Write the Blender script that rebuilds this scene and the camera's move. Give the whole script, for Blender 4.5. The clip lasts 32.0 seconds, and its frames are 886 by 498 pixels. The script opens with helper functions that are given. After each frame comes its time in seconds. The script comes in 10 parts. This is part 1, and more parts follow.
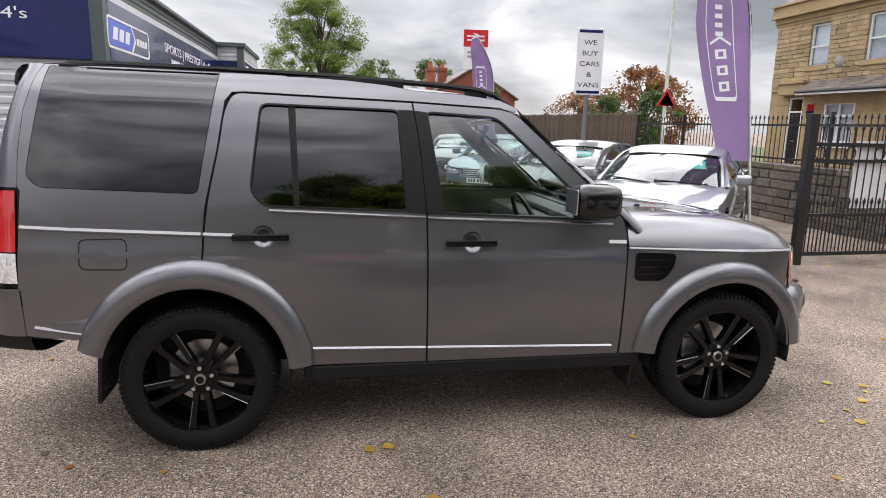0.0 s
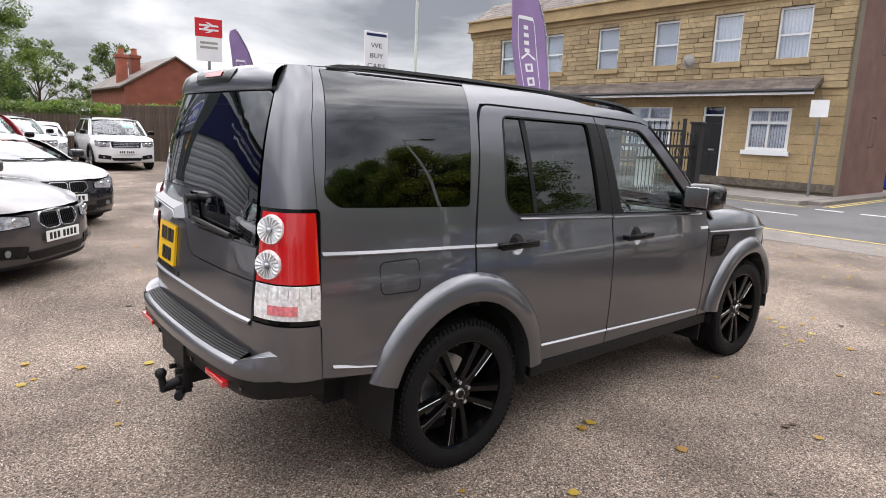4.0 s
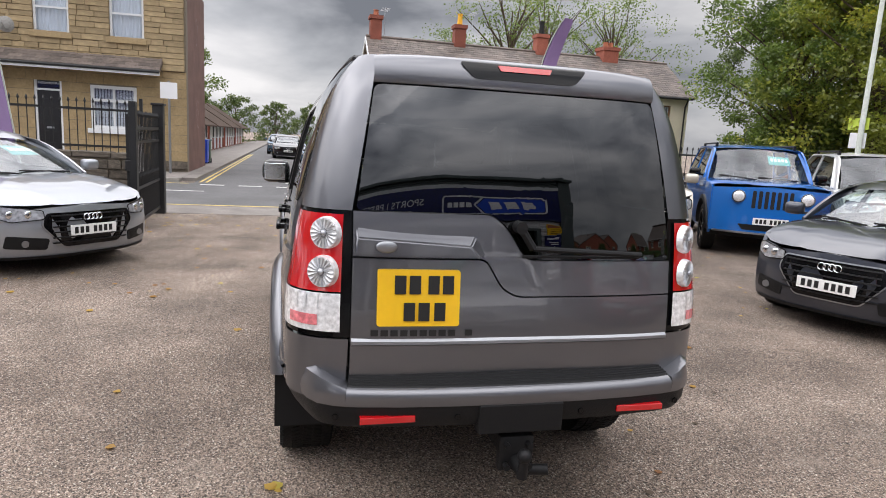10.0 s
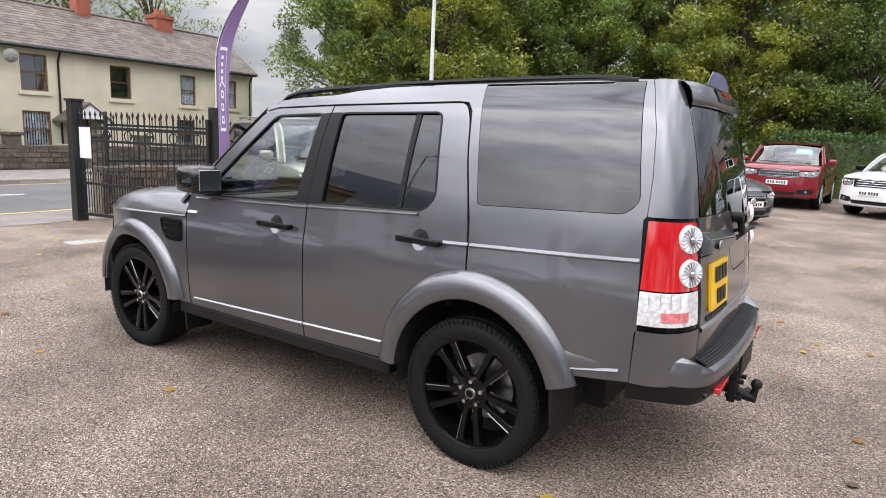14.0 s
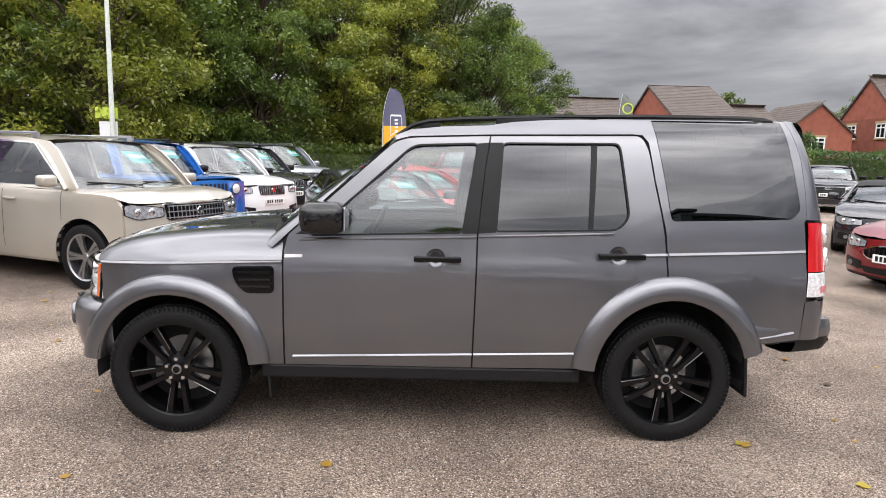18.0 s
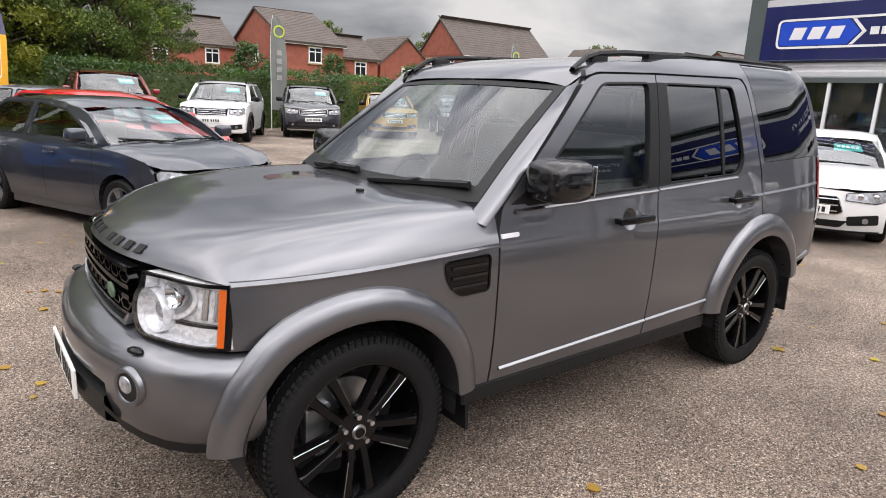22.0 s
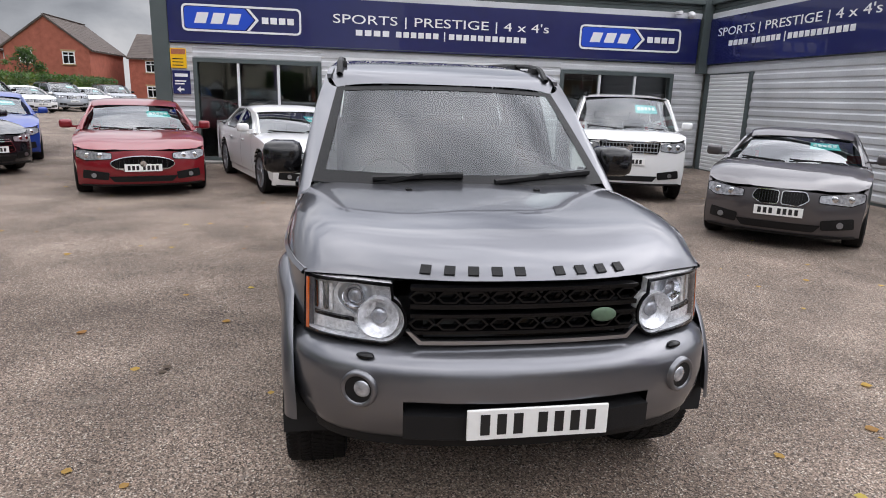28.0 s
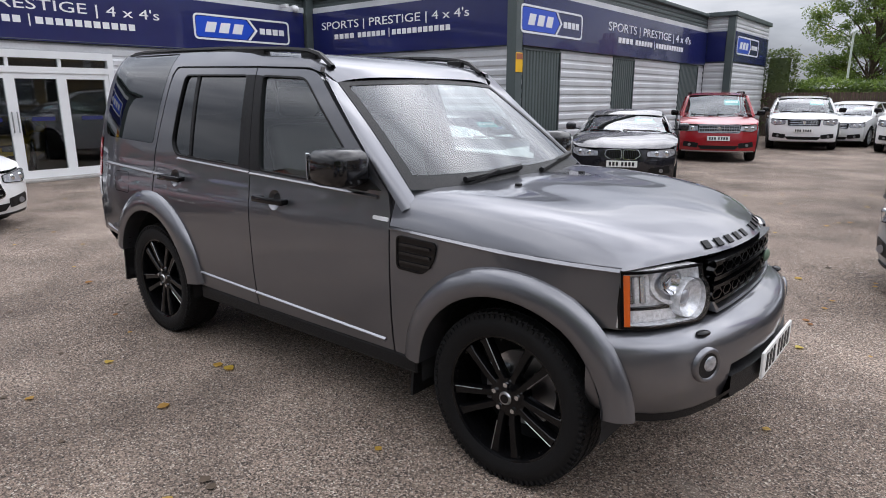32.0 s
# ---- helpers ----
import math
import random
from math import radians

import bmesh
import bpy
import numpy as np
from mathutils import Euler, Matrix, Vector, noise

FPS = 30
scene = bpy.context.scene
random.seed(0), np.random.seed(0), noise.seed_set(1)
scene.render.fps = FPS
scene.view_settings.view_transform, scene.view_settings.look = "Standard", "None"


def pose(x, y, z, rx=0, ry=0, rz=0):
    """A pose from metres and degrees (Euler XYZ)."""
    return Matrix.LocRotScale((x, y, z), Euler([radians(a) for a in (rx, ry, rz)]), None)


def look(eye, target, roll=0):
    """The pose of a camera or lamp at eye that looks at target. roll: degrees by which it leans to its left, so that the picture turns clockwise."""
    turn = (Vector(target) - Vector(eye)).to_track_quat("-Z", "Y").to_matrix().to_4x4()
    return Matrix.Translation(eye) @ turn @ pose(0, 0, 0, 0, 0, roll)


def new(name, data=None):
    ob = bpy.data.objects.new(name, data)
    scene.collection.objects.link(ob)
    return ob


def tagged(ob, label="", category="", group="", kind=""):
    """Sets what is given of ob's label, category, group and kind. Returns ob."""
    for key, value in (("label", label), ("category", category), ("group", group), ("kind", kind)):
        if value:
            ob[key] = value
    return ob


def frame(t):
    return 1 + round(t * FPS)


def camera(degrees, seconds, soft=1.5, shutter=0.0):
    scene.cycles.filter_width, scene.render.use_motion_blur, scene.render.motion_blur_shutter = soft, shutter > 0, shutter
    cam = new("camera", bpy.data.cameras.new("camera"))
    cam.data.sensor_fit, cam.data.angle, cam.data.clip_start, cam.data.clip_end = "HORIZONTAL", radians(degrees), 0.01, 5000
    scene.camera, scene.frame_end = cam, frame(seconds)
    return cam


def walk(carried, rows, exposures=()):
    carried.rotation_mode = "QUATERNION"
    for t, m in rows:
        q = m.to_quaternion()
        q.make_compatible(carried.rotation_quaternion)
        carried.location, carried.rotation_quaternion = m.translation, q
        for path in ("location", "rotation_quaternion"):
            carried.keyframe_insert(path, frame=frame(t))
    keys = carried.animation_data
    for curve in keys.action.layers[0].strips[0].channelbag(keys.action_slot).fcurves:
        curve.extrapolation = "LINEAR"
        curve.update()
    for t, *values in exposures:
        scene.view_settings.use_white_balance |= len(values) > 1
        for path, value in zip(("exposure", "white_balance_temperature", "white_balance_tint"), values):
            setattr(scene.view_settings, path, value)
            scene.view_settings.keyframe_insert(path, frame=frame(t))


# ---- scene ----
cam = camera(70.3, 32.0, soft=0.95)

PATH = [
    (0, (-0.788, -4.034, 1.677), (-0.435, -2.104, 1.289), 1.4),
    (0.5, (-1.128, -4.14, 1.694), (-0.719, -2.218, 1.32), 1.9),
    (1, (-1.429, -4.047, 1.678), (-0.936, -2.143, 1.312), 2.2),
    (1.5, (-1.745, -3.963, 1.688), (-1.147, -2.089, 1.328), 2.1),
    (2, (-2.137, -3.893, 1.698), (-1.412, -2.064, 1.335), 2.1),
    (2.5, (-2.439, -3.701, 1.672), (-1.576, -1.934, 1.308), 2.2),
    (3, (-2.732, -3.513, 1.686), (-1.734, -1.819, 1.317), 2.3),
    (3.5, (-3.099, -3.32, 1.685), (-1.969, -1.712, 1.313), 2.3),
    (5.5, (-4.017, -2.194, 1.628), (-2.434, -1.027, 1.263), 1.3),
    (6, (-4.176, -1.881, 1.624), (-2.499, -0.853, 1.261), 1.1),
    (6.5, (-4.412, -1.55, 1.617), (-2.646, -0.681, 1.26), 1.1),
    (7, (-4.535, -1.231, 1.601), (-2.693, -0.534, 1.255), 0.9),
    (7.5, (-4.579, -0.903, 1.617), (-2.675, -0.391, 1.281), 0.9),
    (8, (-4.696, -0.543, 1.627), (-2.75, -0.218, 1.297), 1.0),
    (8.5, (-4.727, -0.22, 1.613), (-2.759, -0.088, 1.284), 1.2),
    (9, (-4.661, 0.124, 1.62), (-2.69, 0.054, 1.287), 1.8),
    (9.5, (-4.667, 0.515, 1.611), (-2.715, 0.24, 1.273), 2.5),
    (10, (-4.668, 0.873, 1.612), (-2.755, 0.396, 1.274), 3.2),
    (10.5, (-4.566, 1.221, 1.604), (-2.713, 0.546, 1.272), 3.7),
    (11, (-4.485, 1.594, 1.613), (-2.707, 0.738, 1.29), 3.8),
    (11.5, (-4.361, 1.966, 1.639), (-2.673, 0.942, 1.32), 3.8),
    (12, (-4.108, 2.282, 1.636), (-2.523, 1.107, 1.31), 3.7),
    (12.5, (-3.867, 2.651, 1.634), (-2.398, 1.338, 1.291), 3.7),
    (13, (-3.594, 2.938, 1.616), (-2.245, 1.502, 1.271), 3.6),
    (13.5, (-3.251, 3.161, 1.612), (-2.037, 1.608, 1.272), 3.5),
    (14, (-2.933, 3.443, 1.63), (-1.85, 1.798, 1.282), 2.5),
    (14.5, (-2.605, 3.636, 1.624), (-1.658, 1.908, 1.281), 2.1),
    (16.5, (-1.208, 4.232, 1.63), (-0.815, 2.292, 1.338), 1.5),
    (17, (-0.815, 4.389, 1.646), (-0.558, 2.426, 1.363), 1.4),
    (17.5, (-0.425, 4.453, 1.637), (-0.309, 2.476, 1.354), 1.4),
    (18, (-0.041, 4.445, 1.648), (-0.074, 2.466, 1.362), 1.5),
    (18.5, (0.389, 4.462, 1.65), (0.195, 2.494, 1.358), 1.8),
    (19, (0.779, 4.338, 1.624), (0.409, 2.397, 1.32), 2.0),
    (19.5, (1.128, 4.106, 1.641), (0.586, 2.207, 1.322), 2.0),
    (20, (1.531, 3.897, 1.642), (0.832, 2.054, 1.301), 2.2),
    (20.5, (1.809, 3.61, 1.623), (0.971, 1.832, 1.255), 2.2),
    (21, (2.012, 3.281, 1.633), (1.046, 1.576, 1.232), 2.4),
    (21.5, (2.297, 2.99, 1.625), (1.213, 1.366, 1.192), 2.6),
    (22, (2.539, 2.73, 1.614), (1.338, 1.2, 1.149), 2.7),
    (22.5, (2.756, 2.481, 1.613), (1.439, 1.059, 1.121), 2.8),
    (23, (3.033, 2.274, 1.621), (1.602, 0.974, 1.11), 2.7),
    (23.5, (3.276, 2.043, 1.602), (1.733, 0.879, 1.088), 2.5),
    (24, (3.473, 1.794, 1.594), (1.832, 0.773, 1.079), 2.3),
    (24.5, (3.723, 1.54, 1.597), (1.997, 0.669, 1.085), 2.0),
    (25, (3.91, 1.288, 1.608), (2.111, 0.574, 1.105), 1.8),
    (25.5, (3.984, 0.962, 1.598), (2.126, 0.412, 1.103), 1.5),
    (27.5, (4.215, -0.336, 1.645), (2.28, -0.183, 1.16), 1.8),
    (28, (4.22, -0.689, 1.652), (2.305, -0.353, 1.184), 1.8),
    (28.5, (4.103, -1.009, 1.61), (2.227, -0.486, 1.155), 2.0),
    (29, (3.998, -1.344, 1.613), (2.179, -0.644, 1.167), 2.0),
    (29.5, (3.927, -1.697, 1.629), (2.181, -0.829, 1.186), 2.1),
    (30, (3.706, -1.941, 1.592), (2.049, -0.915, 1.144), 2.1),
    (30.5, (3.486, -2.184, 1.6), (1.93, -1.012, 1.143), 1.8),
    (31, (3.279, -2.471, 1.61), (1.834, -1.17, 1.142), 1.3),
    (31.5, (3.011, -2.679, 1.594), (1.677, -1.266, 1.121), 0.5),
    (32, (2.78, -2.929, 1.624), (1.551, -1.423, 1.152), -0.1),
]
# the clip's own automatic exposure and its slightly warm balance
STOPS = ((0, 0.8, 6560), (3, 0.82, 6540), (6, 0.62, 6330), (8, 0.52, 6130), (10, 0.6, 6480), (12, 0.73, 6580), (14, 0.9, 6400), (17, 0.9, 6530), (19, 0.87, 6630), (22, 0.74, 6640), (25, 0.53, 6590), (28, 0.39, 6330), (32, 0.34, 6180))
walk(cam, [(t, look(eye, target, roll)) for t, eye, target, roll in PATH], [(t, v, k, 13) for t, v, k in STOPS])

# ---- sky and light ----
world = bpy.data.worlds.new("overcast_sky")
scene.world = world
world.use_nodes = True
wn, wl = world.node_tree.nodes, world.node_tree.links
wn.clear()
w_out = wn.new("ShaderNodeOutputWorld")
w_bg = wn.new("ShaderNodeBackground")
w_sky = wn.new("ShaderNodeTexSky")
w_sky.sky_type = "NISHITA"
w_sky.sun_disc = False
w_sky.sun_elevation = radians(48)
w_sky.sun_rotation = radians(10)
w_co = wn.new("ShaderNodeTexCoord")
w_map = wn.new("ShaderNodeMapping")
w_map.inputs["Scale"].default_value = (1.0, 1.0, 3.2)
w_n1 = wn.new("ShaderNodeTexNoise")
w_n1.inputs["Scale"].default_value = 2.3
w_n1.inputs["Detail"].default_value = 7.0
w_n1.inputs["Roughness"].default_value = 0.52
w_n1.inputs["Distortion"].default_value = 0.35
w_ramp = wn.new("ShaderNodeValToRGB")
w_ramp.color_ramp.elements[0].position = 0.34
w_ramp.color_ramp.elements[0].color = (0.27, 0.285, 0.315, 1)
w_ramp.color_ramp.elements[1].position = 0.68
w_ramp.color_ramp.elements[1].color = (1.22, 1.21, 1.2, 1)
w_mid = w_ramp.color_ramp.elements.new(0.5)
w_mid.color = (0.66, 0.68, 0.71, 1)
w_scale = wn.new("ShaderNodeMix")
w_scale.data_type = "RGBA"
w_scale.blend_type = "MULTIPLY"
w_scale.inputs["Factor"].default_value = 1.0
w_scale.inputs["B"].default_value = (0.1, 0.1, 0.1, 1)
w_mix = wn.new("ShaderNodeMix")
w_mix.data_type = "RGBA"
w_mix.inputs["Factor"].default_value = 0.93
wl.new(w_co.outputs["Generated"], w_map.inputs["Vector"])
wl.new(w_map.outputs["Vector"], w_n1.inputs["Vector"])
wl.new(w_n1.outputs["Fac"], w_ramp.inputs["Fac"])
wl.new(w_sky.outputs["Color"], w_scale.inputs["A"])
wl.new(w_scale.outputs["Result"], w_mix.inputs["A"])
wl.new(w_ramp.outputs["Color"], w_mix.inputs["B"])
# overcast: the sky is brighter towards the zenith
w_sep = wn.new("ShaderNodeSeparateXYZ")
w_up = wn.new("ShaderNodeMapRange")
w_up.inputs["From Min"].default_value, w_up.inputs["From Max"].default_value = 0.2, 0.68
w_up.inputs["To Min"].default_value, w_up.inputs["To Max"].default_value = 0.41, 1.68
w_top = wn.new("ShaderNodeMix")
w_top.data_type, w_top.blend_type = "RGBA", "MULTIPLY"
w_top.inputs["Factor"].default_value = 1.0
wl.new(w_co.outputs["Generated"], w_sep.inputs["Vector"])
wl.new(w_sep.outputs["Z"], w_up.inputs["Value"])
wl.new(w_mix.outputs["Result"], w_top.inputs["A"])
wl.new(w_up.outputs["Result"], w_top.inputs["B"])
# and brighter on the side where the veiled sun stands
w_side = wn.new("ShaderNodeMapRange")
w_side.inputs["From Min"].default_value, w_side.inputs["From Max"].default_value = -1.0, 1.0
w_side.inputs["To Min"].default_value, w_side.inputs["To Max"].default_value = 0.57, 1.12
w_last = wn.new("ShaderNodeMix")
w_last.data_type, w_last.blend_type = "RGBA", "MULTIPLY"
w_last.inputs["Factor"].default_value = 1.0
wl.new(w_sep.outputs["Y"], w_side.inputs["Value"])
wl.new(w_top.outputs["Result"], w_last.inputs["A"])
wl.new(w_side.outputs["Result"], w_last.inputs["B"])
wl.new(w_last.outputs["Result"], w_bg.inputs["Color"])
w_bg.inputs["Strength"].default_value = 1.5
wl.new(w_bg.outputs["Background"], w_out.inputs["Surface"])

sun = new("sun", bpy.data.lights.new("sun", "SUN"))
sun.data.energy = 1.1
sun.data.angle = radians(120)
sun.data.color = (1.0, 0.94, 0.86)
sun.matrix_world = look((0, 0, 0), (-0.1, -0.25, -0.95))

# ---- materials ----
def shader(name, colour=(0.5, 0.5, 0.5), rough=0.5, metal=0.0, grain=0.0, grain_size=40.0, blotch=0.0, blotch_size=2.0, bump=0.0,
           coat=0.0, random_tint=0.0, spec=0.5, bump_size=None, second=None, flakes=0.0):
    """A procedural surface: base colour with fine grain and broad blotches, relief, and gloss."""
    m = bpy.data.materials.new(name)
    m.use_nodes = True
    n, l = m.node_tree.nodes, m.node_tree.links
    b = n["Principled BSDF"]
    b.inputs["Roughness"].default_value = rough
    b.inputs["Metallic"].default_value = metal
    b.inputs["Specular IOR Level"].default_value = spec
    b.inputs["Coat Weight"].default_value = coat
    b.inputs["Coat Roughness"].default_value = 0.02
    b.inputs["Coat IOR"].default_value = 1.65
    b.inputs["Base Color"].default_value = (*colour, 1)
    tc = n.new("ShaderNodeTexCoord")
    last = None

    def noise_node(size, detail):
        t = n.new("ShaderNodeTexNoise")
        t.inputs["Scale"].default_value = size
        t.inputs["Detail"].default_value = detail
        l.new(tc.outputs["Object"], t.inputs["Vector"])
        return t

    def shade(prev, fac_socket, low, high):
        mr = n.new("ShaderNodeMapRange")
        mr.inputs["From Min"].default_value, mr.inputs["From Max"].default_value = 0.28, 0.72
        mr.inputs["To Min"].default_value, mr.inputs["To Max"].default_value = low, high
        l.new(fac_socket, mr.inputs["Value"])
        mx = n.new("ShaderNodeMix")
        mx.data_type, mx.blend_type = "RGBA", "MULTIPLY"
        mx.inputs["Factor"].default_value = 1.0
        if prev is None:
            mx.inputs["A"].default_value = (*colour, 1)
        else:
            l.new(prev, mx.inputs["A"])
        l.new(mr.outputs["Result"], mx.inputs["B"])
        return mx.outputs["Result"]

    if second is not None:
        t = noise_node(blotch_size * 0.7, 5)
        mx = n.new("ShaderNodeMix")
        mx.data_type = "RGBA"
        mx.inputs["A"].default_value, mx.inputs["B"].default_value = (*colour, 1), (*second, 1)
        mr = n.new("ShaderNodeMapRange")
        mr.inputs["From Min"].default_value, mr.inputs["From Max"].default_value = 0.4, 0.62
        l.new(t.outputs["Fac"], mr.inputs["Value"])
        l.new(mr.outputs["Result"], mx.inputs["Factor"])
        last = mx.outputs["Result"]
    if grain:
        last = shade(last, noise_node(grain_size, 3).outputs["Fac"], 1 - grain, 1 + grain)
    if blotch:
        last = shade(last, noise_node(blotch_size, 5).outputs["Fac"], 1 - blotch, 1 + blotch)
    if random_tint:
        oi = n.new("ShaderNodeObjectInfo")
        mr = n.new("ShaderNodeMapRange")
        mr.inputs["To Min"].default_value, mr.inputs["To Max"].default_value = 1 - random_tint, 1 + random_tint
        ge = n.new("ShaderNodeNewGeometry")
        sm = n.new("ShaderNodeMath")
        sm.operation = "ADD"
        fr = n.new("ShaderNodeMath")
        fr.operation = "FRACT"
        l.new(oi.outputs["Random"], sm.inputs[0])
        l.new(ge.outputs["Random Per Island"], sm.inputs[1])
        l.new(sm.outputs["Value"], fr.inputs[0])
        l.new(fr.outputs["Value"], mr.inputs["Value"])
        mx = n.new("ShaderNodeMix")
        mx.data_type, mx.blend_type = "RGBA", "MULTIPLY"
        mx.inputs["Factor"].default_value = 1.0
        if last is None:
            mx.inputs["A"].default_value = (*colour, 1)
        else:
            l.new(last, mx.inputs["A"])
        l.new(mr.outputs["Result"], mx.inputs["B"])
        last = mx.outputs["Result"]
    if last is not None:
        l.new(last, b.inputs["Base Color"])
    if bump:
        t = noise_node(bump_size or grain_size, 4)
        bp = n.new("ShaderNodeBump")
        bp.inputs["Strength"].default_value = bump
        bp.inputs["Distance"].default_value = 0.01
        l.new(t.outputs["Fac"], bp.inputs["Height"])
        l.new(bp.outputs["Normal"], b.inputs["Normal"])
    return m


def glass(name, tint=(0.9, 0.95, 0.93), clear=0.85, rough=0.0, gloss=0.07):
    """Thin vehicle or window glass: a clear tinted sheet with a mirror-like skin."""
    m = bpy.data.materials.new(name)
    m.use_nodes = True
    n, l = m.node_tree.nodes, m.node_tree.links
    n.clear()
    out = n.new("ShaderNodeOutputMaterial")
    mix = n.new("ShaderNodeMixShader")
    tr = n.new("ShaderNodeBsdfTransparent")
    tr.inputs["Color"].default_value = (*[c * clear for c in tint], 1)
    gl = n.new("ShaderNodeBsdfGlossy")
    gl.inputs["Roughness"].default_value = rough
    gl.inputs["Color"].default_value = (0.95, 0.97, 1.0, 1)
    lw = n.new("ShaderNodeLayerWeight")
    lw.inputs["Blend"].default_value = 0.5
    po = n.new("ShaderNodeMath")
    po.operation = "POWER"
    po.inputs[1].default_value = 4.0
    ma = n.new("ShaderNodeMath")
    ma.operation = "MULTIPLY_ADD"
    ma.inputs[1].default_value, ma.inputs[2].default_value = 0.85, gloss
    l.new(lw.outputs["Facing"], po.inputs[0])
    l.new(po.outputs["Value"], ma.inputs[0])
    l.new(ma.outputs["Value"], mix.inputs["Fac"])
    l.new(tr.outputs["BSDF"], mix.inputs[1])
    l.new(gl.outputs["BSDF"], mix.inputs[2])
    l.new(mix.outputs["Shader"], out.inputs["Surface"])
    return m


def paint(name, colour, metal=0.55, rough=0.32):
    m = shader(name, colour, rough=rough, metal=metal, coat=1.0, grain=0.04, grain_size=900, blotch=0.03, blotch_size=3)
    b = m.node_tree.nodes["Principled BSDF"]
    b.inputs["Coat IOR"].default_value = 1.54
    b.inputs["Specular Tint"].default_value = (0.52, 0.53, 0.57, 1)
    return m


